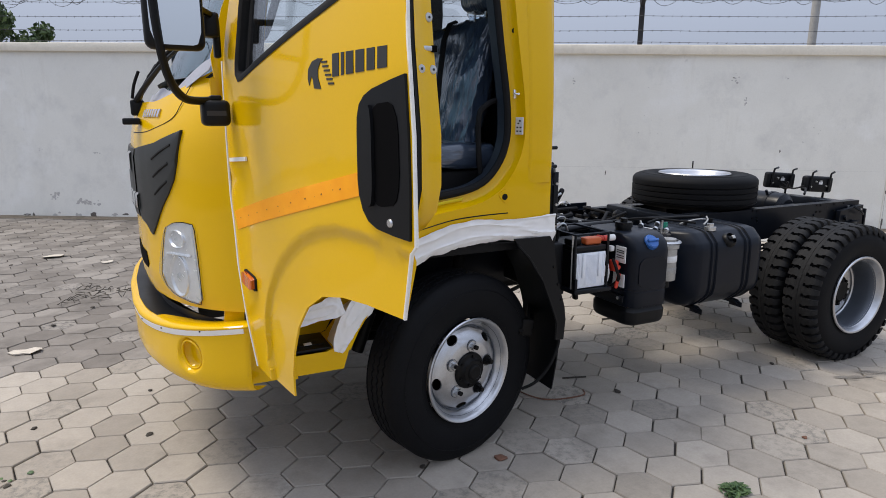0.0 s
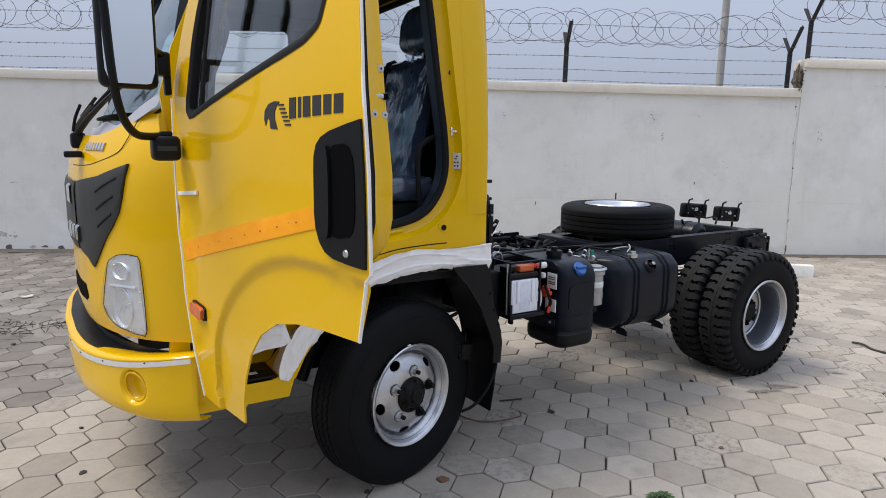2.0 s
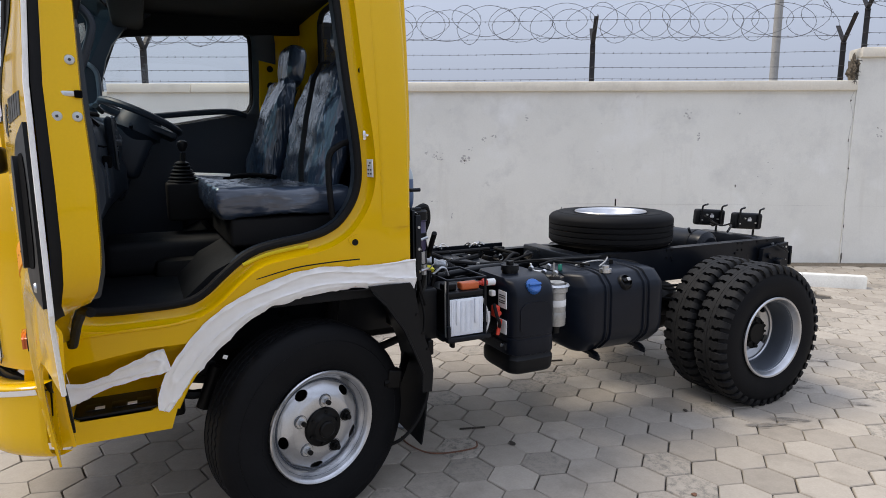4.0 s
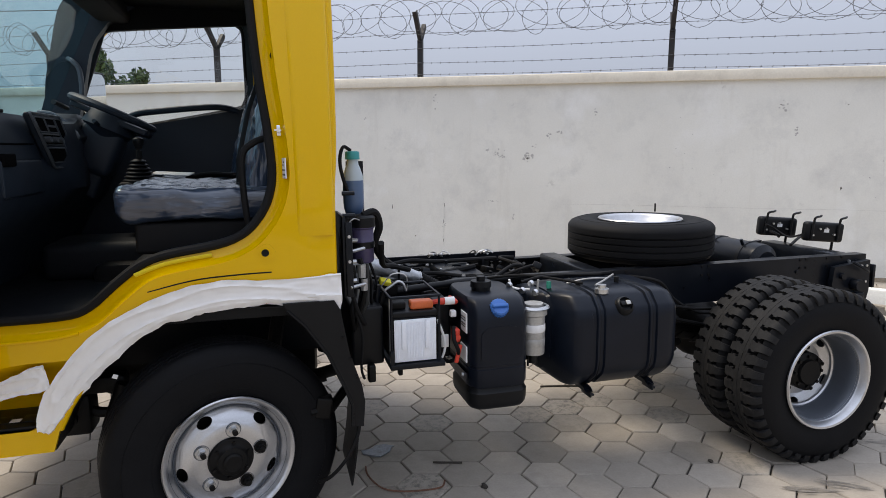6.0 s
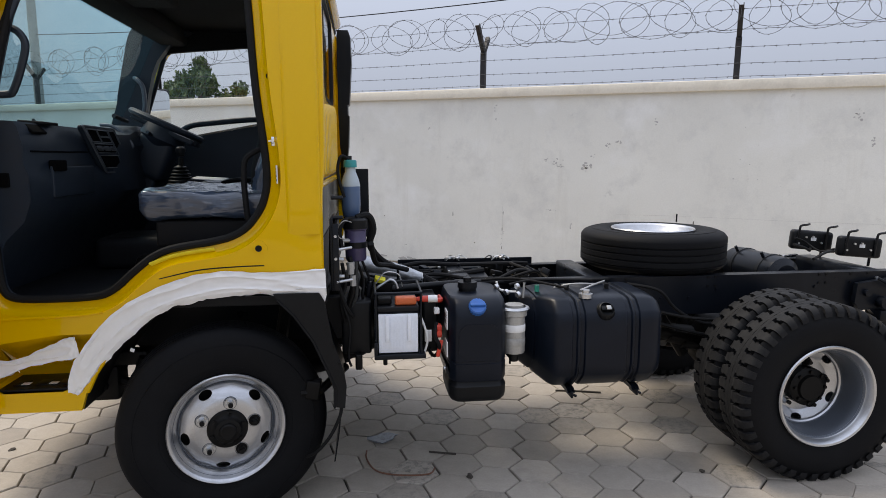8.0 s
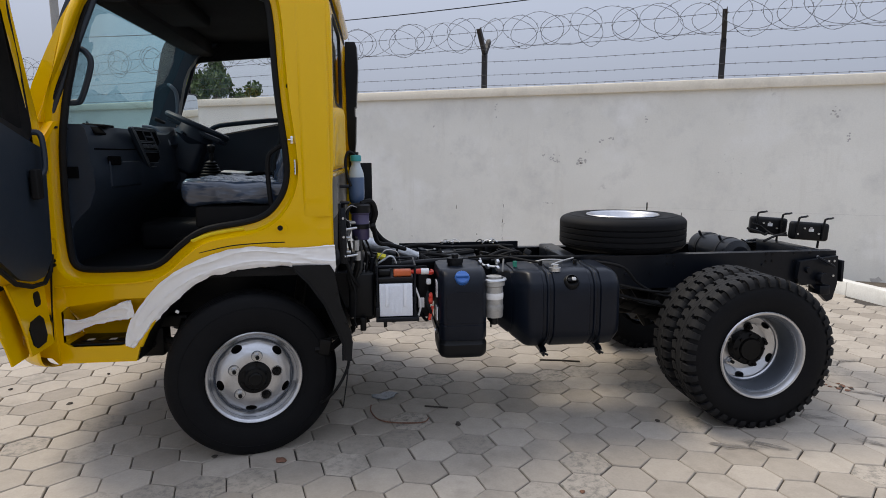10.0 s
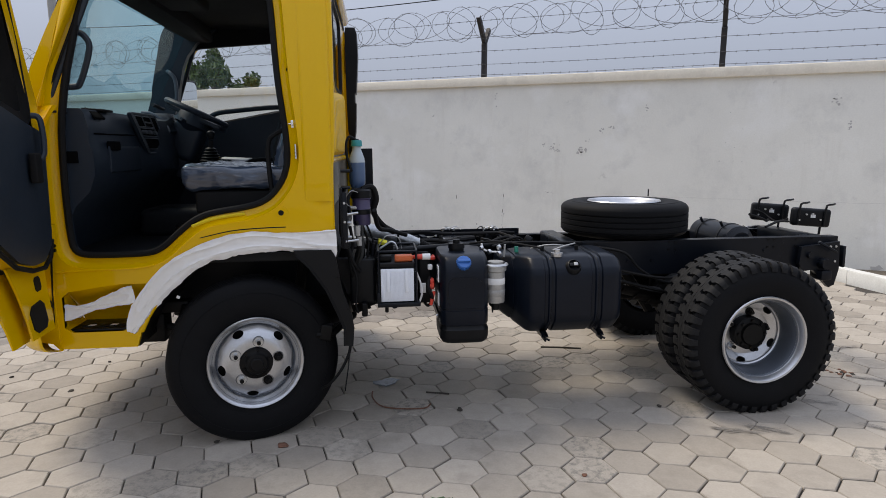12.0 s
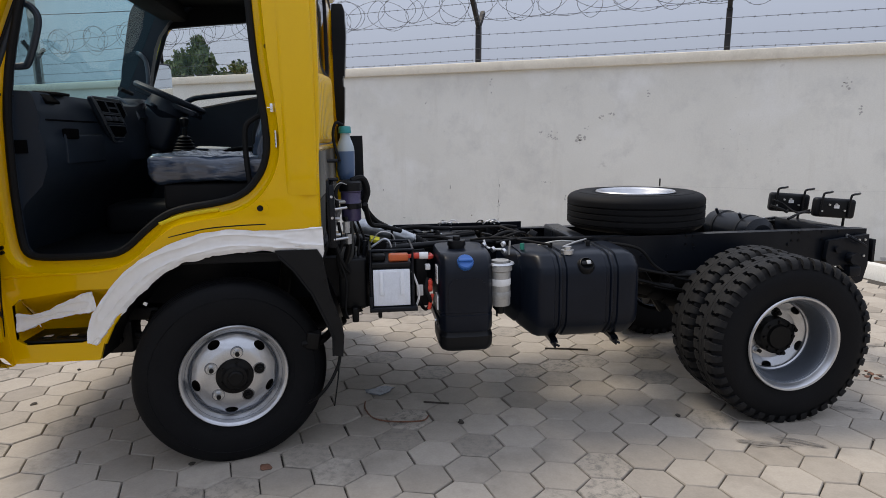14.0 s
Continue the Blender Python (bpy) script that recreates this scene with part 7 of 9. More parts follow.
# --- front: panel, bumper, lamps, windscreen ---
def front_x(y):
    d = abs(y - MID)
    pts = [(0, -1.20), (0.32, -1.187), (0.5, -1.163), (0.65, -1.12), (0.75, -1.08), (0.82, -1.045), (0.89, -1.0), (0.94, -0.955), (0.98, -0.912), (1.02, -0.86), (1.07, -0.79)]
    for (a, xa), (b, xb) in zip(pts, pts[1:]):
        if d <= b:
            return xa + (xb - xa) * (d - a) / (b - a)
    return pts[-1][1]


def smooth_front(y):
    return sum(front_x(y + k * 0.02) for k in (-2, -1, 0, 1, 2)) / 5


def cowl_z(y):
    d = min(abs(y - MID), 0.905)
    return 1.485 + 0.155 * max(0.0, (d - 0.55) / 0.42) ** 1.7


ys = [-0.075 + (2 * MID + 0.15) * k / 72 for k in range(73)]
rows = []
for j in range(15):
    t = j / 14
    row = []
    for y in ys:
        top = cowl_z(y)
        foot = 0.772 + 0.02 * min(1.0, max(0.0, (abs(y - MID) - 0.45) / 0.55) ** 2)
        z = foot + (top - foot) * t
        lean = 0.10 * max(0.0, (z - 1.28) / 0.3) ** 2
        tuck = 0.05 * max(0.0, (0.80 - z) / 0.1)
        row.append((smooth_front(y) + lean + tuck, y + (0.02 * max(0, (z - 1.4) / 0.2) if y < MID else -0.02 * max(0, (z - 1.4) / 0.2)), z))
    rows.append(row)
front = part("front_panel", grid(rows, 0.02, (1, 0, 0)), YELLOW, truck, "glossy yellow cab nose panel", 40)


def on_front(y, z, out=0.004):
    lean = 0.10 * max(0.0, (z - 1.28) / 0.3) ** 2
    tuck = 0.05 * max(0.0, (0.80 - z) / 0.1)
    dx = (smooth_front(y + 0.01) - smooth_front(y - 0.01)) / 0.02
    n = Vector((-1, dx, 0)).normalized()
    return Vector((smooth_front(y) + lean + tuck, y, z)) + n * out


def front_patch(outline, out=0.006, back_out=-0.004, n=14):
    """A piece that follows the nose: an outline of (y, z) filled with a fine sheet."""
    y0, y1 = min(p[0] for p in outline), max(p[0] for p in outline)
    cols = []
    for k in range(n + 1):
        y = y0 + (y1 - y0) * (k + 0.001) / (n + 0.002)
        zs = []
        for (ya, za), (yb, zb) in zip(outline, outline[1:] + outline[:1]):
            if (ya - y) * (yb - y) <= 0 and ya != yb:
                zs.append(za + (zb - za) * (y - ya) / (yb - ya))
        if len(zs) >= 2:
            cols.append((y, min(zs), max(zs)))
    rows = []
    for y, a, b in cols:
        rows.append([on_front(y, a, back_out)] + [on_front(y, a + (b - a) * i / 8, out * (0.6 if i in (0, 8) else 1)) for i in range(9)] + [on_front(y, b, back_out)])
    return grid(rows)


for sgn in (1, -1):
    def mir(poly):
        return poly if sgn == 1 else [(2 * MID - y, z) for y, z in poly]
    lamp_outline = mir(rounded([(0.222, 1.046), (0.16, 1.072), (0.105, 1.080), (0.056, 1.076), (0.048, 0.95), (0.046, 0.800), (0.10, 0.802), (0.19, 0.812), (0.245, 0.832), (0.282, 0.870), (0.262, 0.94)], 1, 0.13))
    hlamp = part("headlamp", front_patch(lamp_outline, 0.0015), LAMP_BOWL, front, "clear-lensed headlamp with bright reflectors")
    part("reflector_bowl", front_patch(offset(lamp_outline, -0.004), 0.004), LAMP_BOWL, hlamp, "bright satin reflector")
    yc = 0.145 if sgn == 1 else 2 * MID - 0.145
    for zc, ry, rz in ((1.018, 0.048, 0.030), (0.886, 0.056, 0.072)):
        nn = (on_front(yc, zc, 0.1) - on_front(yc, zc, 0.0)).normalized()
        m = Matrix.Translation(on_front(yc, zc, 0.009)) @ nn.to_track_quat("-Y", "Z").to_matrix().to_4x4() @ Matrix.Diagonal((ry, 1, rz, 1))
        bowl = part("lamp_bowl", lathe([(0.0, 0.030), (0.35, 0.027), (0.7, 0.017), (0.92, 0.003), (1.0, -0.0005), (1.03, 0.001), (1.04, 0.01)], 36, m), LAMP_BOWL, hlamp, "bright concave lamp bowl")
        part("bulb", lathe([(0.0, -0.004), (0.14, -0.002), (0.2, 0.006), (0.2, 0.03)], 16, m), LENS, bowl)
    part("lamp_divider", tube([on_front(yc - sgn * 0.07, 0.967, 0.006), on_front(yc, 0.965, 0.010), on_front(yc + sgn * 0.07, 0.957, 0.006)], 0.005, 6), LAMP_BOWL, hlamp)
    part("lens", front_patch(lamp_outline, 0.016, 0.001), LENS, hlamp, "clear polycarbonate lens")
    part("lamp_gap", tube([on_front(y, z, 0.004) for y, z in offset(lamp_outline, 0.001)], 0.0014, 6, True), SEAL, hlamp)
    wing = mir([(0.50, 1.313), (0.38, 1.327), (0.26, 1.342), (0.092, 1.389), (0.095, 1.34), (0.123, 1.235), (0.17, 1.175), (0.224, 1.123), (0.29, 1.05), (0.341, 1.003), (0.391, 1.037), (0.50, 1.055)])
    wp = part("grille_wing", front_patch(wing, 0.010, -0.004, 20), GRILLE, front, "dark grey louvred grille wing")
    for k in range(3):
        z = 1.315 - 0.062 * k
        ya, yb = (0.135 + 0.016 * k, 0.265) if sgn == 1 else (2 * MID - 0.135 - 0.016 * k, 2 * MID - 0.265)
        part("louvre", tube([on_front(ya, z + 0.025, 0.008), on_front((ya + yb) / 2, z, 0.009), on_front(yb, z - 0.028, 0.008)], 0.0055, 6), SEAL, wp)
grl = [(0.50, 1.313), (2 * MID - 0.50, 1.313), (2 * MID - 0.50, 1.055), (0.50, 1.055)]
part("grille", front_patch(grl, 0.014, -0.004, 30), GRILLE, front, "dark grey front grille")
for z0, z1, y0, y1 in ((1.22, 1.30, 0.56, 0.66), (1.085, 1.15, 0.45, 0.50), (1.085, 1.15, 0.515, 0.565), (1.085, 1.15, 0.58, 0.63), (1.085, 1.15, 0.645, 0.695)):
    part("badge_block", front_patch([(y0, z0), (y1, z0), (y1, z1), (y0, z1)], 0.020, 0.006, 4), CHROME, front, "plain chrome badge block")
for k in range(7):
    y0 = 0.262 + 0.025 * k
    part("name_block", front_patch([(y0, 1.430), (y0 + 0.016, 1.430), (y0 + 0.016, 1.458), (y0, 1.458)], 0.004, -0.002, 3), CHROME, front, "plain chrome name bar")
part("washer_jet", turned(soft_box(-0.03, 0.03, -0.04, 0.04, -0.012, 0.012, 0.006), Matrix.Translation(on_front(0.47, 1.415, 0.03))), BLACK_PLASTIC, front)
# no real opening: a dark patch on the nose paints the slot's shade
part("intake_slot", front_patch([(0.445, 0.875), (0.475, 0.918), (0.80, 0.922), (0.80, 0.855), (0.48, 0.855)], 0.004, -0.004, 10), HOLE, front, "near-black patch painted as the shaded air-intake slot")
SEAM = spline([(0.62, 1.372, 0), (0.40, 1.376, 0), (0.28, 1.392, 0), (0.165, 1.425, 0), (0.135, 1.475, 0), (0.125, 1.54, 0)], 5)
part("bonnet_seam", tube([on_front(p.x, p.y, 0.0) for p in SEAM], 0.0014, 6), SEAL, front)

# bumper
rows = []
prof = [(p.z, p.x) for p in spline([(o, 0, z) for z, o in ((0.694, 0.03), (0.706, 0.0), (0.711, -0.03), (0.704, -0.054), (0.684, -0.063), (0.66, -0.058), (0.645, -0.052), (0.60, -0.054), (0.55, -0.055), (0.51, -0.048), (0.488, -0.028), (0.478, 0.004), (0.474, 0.05))], 8)]
for k in range(361):
    y = -0.092 + (2 * MID + 0.184) * k / 360
    row = []
    d_ = abs(y - MID)
    dip = 0.015 + 0.075 * max(0.0, (d_ - 0.45) / 0.55) ** 2
    low_ = 0.02 + 0.015 * max(0.0, (d_ - 0.85) / 0.15) ** 2
    for z, out in prof:
        dx = (smooth_front(y + 0.01) - smooth_front(y - 0.01)) / 0.02
        n = Vector((-1, dx, 0)).normalized()
        lip = 0.0 if z < 0.66 else -0.05 * (1 - min(1, (abs(y - MID) / 0.5)))
        thin = 1 - 0.6 * min(1.0, max(0.0, (d_ - 0.45) / 0.55) ** 2)
        zq = 0.66 + (z - 0.66) * thin * 0.62 if z > 0.66 else z
        zz = zq + low_ + (dip - low_) * min(1, max(0, (z - 0.575) / 0.05))
        q = ((min(abs(y - 0.075), abs(y - 2 * MID + 0.075)) / 0.042) ** 2 + ((zz - 0.625) / 0.052) ** 2)
        pocket = min(1, max(0, (1.55 - q) / 1.0))
        pocket = 0.036 * pocket * pocket * (3 - 2 * pocket)
        row.append(Vector((smooth_front(y), y, zz)) + n * (-out * 0.9 - pocket))
    rows.append(row)
bumper = part("bumper", grid(rows, 0.012, (1, 0, 0.0)), YELLOW, truck, "moulded yellow front bumper with a fog-lamp pocket", 40)


def on_bumper(y, z, out):
    dx = (smooth_front(y + 0.01) - smooth_front(y - 0.01)) / 0.02
    n = Vector((-1, dx, 0)).normalized()
    return Vector((smooth_front(y), y, z)) + n * out


for yc in (0.075, 2 * MID - 0.075):
    part("pocket_rim", tube([on_bumper(yc + 0.041 * math.cos(a), 0.625 + 0.051 * math.sin(a), 0.0375 + 0.004 * math.sin(a)) for a in [2 * math.pi * k / 32 for k in range(32)]], 0.0042, 8, True), YELLOW, bumper, "raised rim of the fog-lamp pocket")
rows = []
for k in range(73):
    y = -0.088 + (2 * MID + 0.176) * k / 72
    dip = 0.015 + 0.075 * max(0.0, (abs(y - MID) - 0.45) / 0.55) ** 2
    rows.append([on_bumper(y, z + dip, o) for z, o in ((0.640, 0.044), (0.644, 0.050), (0.668, 0.056), (0.672, 0.052))])
part("bumper_film", grid(rows, 0.003, (1, 0, 0)), WHITE_TAPE, bumper, "strip of white protective film along the bumper")
for k in range(5):
    y = 0.02 + 0.19 * k
    part("film_rivet", cyl(on_bumper(y, 0.675 + 0.075 * max(0.0, (abs(y - MID) - 0.45) / 0.55) ** 2, 0.048), on_bumper(y, 0.675 + 0.075 * max(0.0, (abs(y - MID) - 0.45) / 0.55) ** 2, 0.057), 0.0028, 6), SEAL, bumper)
part("bumper_gap", grid([[on_bumper(-0.06 + (2 * MID + 0.12) * k / 40, 0.70, -0.05), on_bumper(-0.06 + (2 * MID + 0.12) * k / 40, 0.74, -0.04)] for k in range(41)], 0.004, (1, 0, 0)), INK, bumper)
part("bumper_shelf", grid([[on_bumper(-0.05 + (2 * MID + 0.10) * k / 40, 0.712, 0.03), on_bumper(-0.05 + (2 * MID + 0.10) * k / 40, 0.712, -0.09)] for k in range(41)], 0.004, (0, 0, -1)), BLACK_PLASTIC, bumper)

# windscreen and its pillars
wrows = []
for j in range(9):
    t = j / 8
    row = []
    for k in range(41):
        y = 0.035 + (2 * MID - 0.07) * k / 40
        d = abs(y - MID) / (MID - 0.03)
        z0 = cowl_z(y) + 0.005
        x0 = smooth_front(y) + 0.11 + 0.03 * d
        x1 = -0.72 + 0.10 * d * d
        z = z0 + (2.21 - z0) * t
        yy = y + (0.075 * t * (1 if y < MID else -1)) * d
        row.append((x0 + (x1 - x0) * t, yy, z))
    wrows.append(row)
ws = part("windscreen", grid(wrows, 0.005, (1, 0, 0.4)), WINDSCREEN, truck, "teal-tinted curved windscreen")
ws.visible_shadow = False
edge = [wrows[0][k] for k in range(41)] + [r[-1] for r in wrows[1:]] + wrows[-1][::-1][1:] + [r[0] for r in wrows[::-1][1:-1]]
part("windscreen_seal", tube(edge, 0.006, 8, True), SEAL, ws)
for s in (1, -1):
    col = [r[0] if s == 1 else r[-1] for r in wrows]
    inner = spline([(p[0] + 0.012, p[1] + s * 0.012, p[2]) for p in col], 2)
    part("pillar_trim", tube(inner, 0.013, 12), DASH, truck, "cab windscreen pillar")
    rows_ = []
    for p in col:
        z = max(1.60, min(2.24, p[2]))
        xj = -0.845 + 0.100 * (z - 1.61) / 0.45 if z < 2.06 else -0.745 + 0.06 * (z - 2.06) / 0.13
        yb = bulge(Vector((0, 0, z))).y
        gy = p[1] if s == 1 else FAR_Y - p[1]
        a, c_, b_ = Vector((p[0] - 0.020, gy - 0.020, z)), Vector((p[0] - 0.010, min(gy, yb) - 0.04, z)), Vector((xj, yb - 0.003, z))
        row = [a * (1 - q) ** 2 + c_ * 2 * q * (1 - q) + b_ * q * q for q in [k / 10 for k in range(11)]]
        rows_.append([v if s == 1 else Vector((v.x, FAR_Y - v.y, v.z)) for v in row])
    part("windscreen_pillar", grid(rows_, 0.012, (0, s, 0)), YELLOW, truck, "yellow windscreen pillar", 60)
part("far_pillar_trim", plate([(-0.965, 1.52), (-0.965, 1.62), (-0.885, 1.86), (-0.81, 2.05), (-0.70, 2.21), (-0.46, 2.21), (-0.60, 2.12), (-0.665, 2.035), (-0.698, 1.96), (-0.727, 1.84), (-0.752, 1.715), (-0.785, 1.60), (-0.79, 1.52)], (), 1.60, 1.66), DASH, truck, "dark moulded pillar trim by the driver's window")
part("header_trim", plate([(-0.72, 2.048), (-0.665, 2.072), (-0.60, 2.094), (-0.45, 2.108), (0.10, 2.150), (0.36, 2.165), (0.36, 2.26), (-0.72, 2.26)], (), 1.665, 1.70), HEADLINER, truck)
part("cowl", grid([[(smooth_front(y) + 0.095, y, cowl_z(y) - 0.006), (smooth_front(y) + 0.26, y * 0.9 + 0.09, cowl_z(y) - 0.03)] for y in ys[3:-3]], 0.01, (0, 0, -1)), BLACK_PLASTIC, truck)
# film along the windscreen's foot
rows = []
for k in range(25):
    y = 0.045 + 0.60 * k / 24
    w = 0.035 + 0.012 * math.sin(k * 0.5)
    x0, z0 = smooth_front(y) + 0.09, cowl_z(y) + 0.004
    rows.append([Vector((x0 + q * w * 0.5 - 0.010 - 0.004 * noise.noise(Vector((k * 0.4, q * 3, 1))), y, z0 + q * w)) for q in (-0.25, 0.0, 0.3, 0.6, 1.0)])
part("windscreen_film", grid(rows, 0.002, (-1, 0, 0)), GREY_FILM, truck, "wrinkled grey film along the windscreen's foot")
# wipers parked along the windscreen's foot
for pts in ([(-1.16, 0.60, 1.485), (-1.12, 0.50, 1.545), (-1.05, 0.33, 1.625), (-0.96, 0.17, 1.70)], [(-1.15, 1.40, 1.49), (-1.13, 1.2, 1.55), (-1.08, 0.95, 1.62)]):
    wpr = part("wiper", tube(spline(pts, 6), [0.013 - 0.008 * k / 18 for k in range(6 * (len(pts) - 1) + 1)], 8), BLACK_PLASTIC, truck, "black windscreen wiper")
    part("wiper_blade", tube(spline([(x + 0.012, y - 0.01, z + 0.03) for x, y, z in pts[1:]], 6), 0.007, 6), SEAL, wpr)
    part("wiper_pivot", soft_box(pts[0][0] - 0.02, pts[0][0] + 0.03, pts[0][1] - 0.02, pts[0][1] + 0.03, pts[0][2] - 0.05, pts[0][2] + 0.012, 0.01), BLACK_PLASTIC, wpr)
part("washer_nozzle", tube(spline([(-1.17, 0.58, 1.50), (-1.16, 0.57, 1.55), (-1.14, 0.55, 1.60)], 5), 0.006, 6), SEAL, truck)
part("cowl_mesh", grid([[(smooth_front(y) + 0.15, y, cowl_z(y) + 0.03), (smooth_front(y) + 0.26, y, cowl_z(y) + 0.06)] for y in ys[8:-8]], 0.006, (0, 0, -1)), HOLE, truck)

# --- the open door: local x from the hinges to the latch, y into the cab side of the door ---
HX, HY, DX, DY = -0.922, -0.07, 0.1871, -0.9823
DOOR_M = Matrix(((DX, -DY, 0, HX), (DY, DX, 0, HY), (0, 0, 1, 0), (0, 0, 0, 1)))
D_OUT = [(0.004, 1.40), (0.0, 1.60), (0.09, 1.793), (0.22, 2.02), (0.30, 2.14), (0.36, 2.19), (1.00, 2.19), (1.03, 2.15), (1.040, 1.80), (1.071, 1.567), (1.088, 1.40), (1.092, 1.20), (1.076, 1.185), (1.035, 1.045),
         (0.90, 1.043), (0.793, 1.034), (0.69, 1.012), (0.60, 0.962), (0.53, 0.89), (0.473, 0.80), (0.437, 0.72), (0.417, 0.645), (0.26, 0.638), (0.103, 0.632), (0.073, 0.79), (0.044, 0.969), (0.03, 1.06), (0.022, 1.12), (0.002, 1.19)]
D_WIN = rounded([(0.140, 1.516), (0.50, 1.592), (0.86, 1.668), (0.92, 1.70), (0.945, 1.77), (0.945, 2.09), (0.89, 2.13), (0.41, 2.13), (0.36, 2.09), (0.21, 1.80)], 2, 0.14)


def door_bow(co):
    """The skin bows gently: fullest at mid width, leaning back above the waist."""
    w = co.y
    u, z = co.x, co.z
    w += 0.022 * ((u - 0.62) / 0.55) ** 2 - 0.012
    if z > 1.5:
        w += 0.10 * ((z - 1.5) / 0.8) ** 1.6
    if z < 0.95:
        w += 0.03 * ((0.95 - z) / 0.35) ** 1.5
    # raised field that follows the wheel arch
    return Vector((u, w, z))


CREASE = [(0.25, 0.63), (0.275, 0.80), (0.30, 0.88), (0.347, 0.955), (0.40, 1.015), (0.46, 1.068), (0.53, 1.115), (0.60, 1.152), (0.70, 1.187), (0.80, 1.205), (0.90, 1.206), (1.10, 1.19)]


def crease_lift(u, z):
    """How far the skin stands out below and right of the arch line."""
    if u < CREASE[0][0]:
        return 0.0
    for (ua, za), (ub, zb) in zip(CREASE, CREASE[1:]):
        if ua <= u <= ub:
            zc = za + (zb - za) * (u - ua) / (ub - ua)
            k = min(1.0, max(0.0, (zc - z) / 0.032))
            return -0.013 * k * k * (3 - 2 * k)
    return 0.0


dm = plate(D_OUT, [D_WIN], 0.0, 0.006)
for _ in range(3):
    bmesh.ops.subdivide_edges(dm, edges=[e for e in dm.edges if e.calc_length() > 0.055], cuts=1)
    bmesh.ops.triangulate(dm, faces=dm.faces)
for _ in range(3):
    near = [e for e in dm.edges if e.calc_length() > 0.014 and any(abs((e.verts[0].co.x + e.verts[1].co.x) / 2 - u) + abs((e.verts[0].co.z + e.verts[1].co.z) / 2 + 0.016 - z) < 0.075 for u, z in CREASE)]
    bmesh.ops.subdivide_edges(dm, edges=near, cuts=1)
    bmesh.ops.triangulate(dm, faces=dm.faces)
bmesh.ops.beautify_fill(dm, faces=dm.faces, edges=[e for e in dm.edges if not e.is_boundary and len(e.link_faces) == 2 and e.calc_face_angle(0) < 0.1])
for v in dm.verts:
    lift = crease_lift(v.co.x, v.co.z)
    waist = 0.006 * max(0.0, 1 - abs(v.co.z - (1.235 + 0.11 * v.co.x)) / 0.05) * min(1, max(0, (0.88 - v.co.x) / 0.12))
    v.co = door_bow(v.co) + Vector((0, -lift + waist, 0))
door = part("door", dm, YELLOW, truck, "open yellow cab door with a dark decal, orange tape and black handle", 45)
door.matrix_basis = DOOR_M


def on_door(u, z, out=0.003):
    p = door_bow(Vector((u, 0, z)))
    waist = 0.006 * max(0.0, 1 - abs(z - (1.235 + 0.11 * u)) / 0.05) * min(1, max(0, (0.88 - u) / 0.12))
    return Vector((u, p.y - crease_lift(u, z) + waist - out, z))


def door_patch(outline, out=0.003, base=0.0, name=""):
    bm = plate(outline, (), 0.0, 1.0)
    for _ in range(2):
        bmesh.ops.subdivide_edges(bm, edges=[e for e in bm.edges if e.calc_length() > 0.07 and abs(e.verts[0].co.y - e.verts[1].co.y) < 0.5], cuts=1)
    bmesh.ops.triangulate(bm, faces=bm.faces)
    for v in bm.verts:
        v.co = on_door(v.co.x, v.co.z, out if v.co.y < 0.5 else base)
    bmesh.ops.recalc_face_normals(bm, faces=bm.faces)
    return bm


def slim(z):
    """The door thins towards its top."""
    return 1 - 0.38 * min(1.0, max(0.0, (z - 1.45) / 0.6))


# inner shell of the door: it ends above the single-skinned skirt
D_SHELL = D_OUT[:11] + [(1.088, 1.30), (1.07, 1.235), (1.02, 1.185), (0.93, 1.145), (0.74, 1.105), (0.60, 1.04), (0.45, 0.955), (0.30, 0.915), (0.16, 0.90), (0.075, 0.93), (0.045, 1.05), (0.03, 1.12), (0.006, 1.19)]
rows = []
for d, y in ((-0.001, 0.010), (-0.007, 0.012), (-0.013, 0.020), (-0.017, 0.031)):
    lp = offset(D_SHELL, d)
    rows.append([door_bow(Vector((u, y * slim(z) - crease_lift(u, z) * (1.15 if y < 0.06 else 0), z))) for u, z in lp + lp[:1]])
part("edge_seal", grid(rows), SEAL, door, "black rubber seal round the door's edge")
rows = []
for d, y in ((-0.015, 0.029), (-0.020, 0.034), (-0.026, 0.066), (-0.034, 0.088), (-0.052, 0.094), (-0.13, 0.094)):
    lp = offset(D_SHELL, d)
    rows.append([door_bow(Vector((u, y * slim(z) - crease_lift(u, z) * (1.15 if y < 0.06 else 0), z))) for u, z in lp + lp[:1]])
part("inner_shell", grid(rows), YELLOW, door, "yellow inner door shell", 50)
part("trim_panel", plate(rounded([(0.09, 1.02), (0.18, 0.955), (0.30, 0.955), (0.44, 0.99), (0.60, 1.085), (0.74, 1.145), (0.92, 1.185), (0.99, 1.25), (1.005, 1.50), (0.985, 1.69), (0.86, 1.66), (0.14, 1.50), (0.06, 1.48)], 1, 0.1), (), 0.084, 0.106, warp=lambda co: door_bow(Vector((co.x, co.y * slim(co.z), co.z)))), DASH, door, "charcoal inner door trim")
part("seal_curve", tube([door_bow(Vector((u, 0.096, z))) for u, z in ((0.07, 1.03), (0.10, 0.96), (0.17, 0.925), (0.30, 0.935), (0.45, 0.975), (0.60, 1.06), (0.74, 1.125), (0.86, 1.145))], 0.010, 8), SEAL, door)
part("skirt_inner", plate([(0.10, 0.645), (0.33, 0.655), (0.34, 0.74), (0.38, 0.86), (0.45, 0.97), (0.09, 0.94), (0.09, 0.80)], (), 0.052, 0.060, warp=door_bow), YELLOW, door, "yellow inner panel of the door skirt")
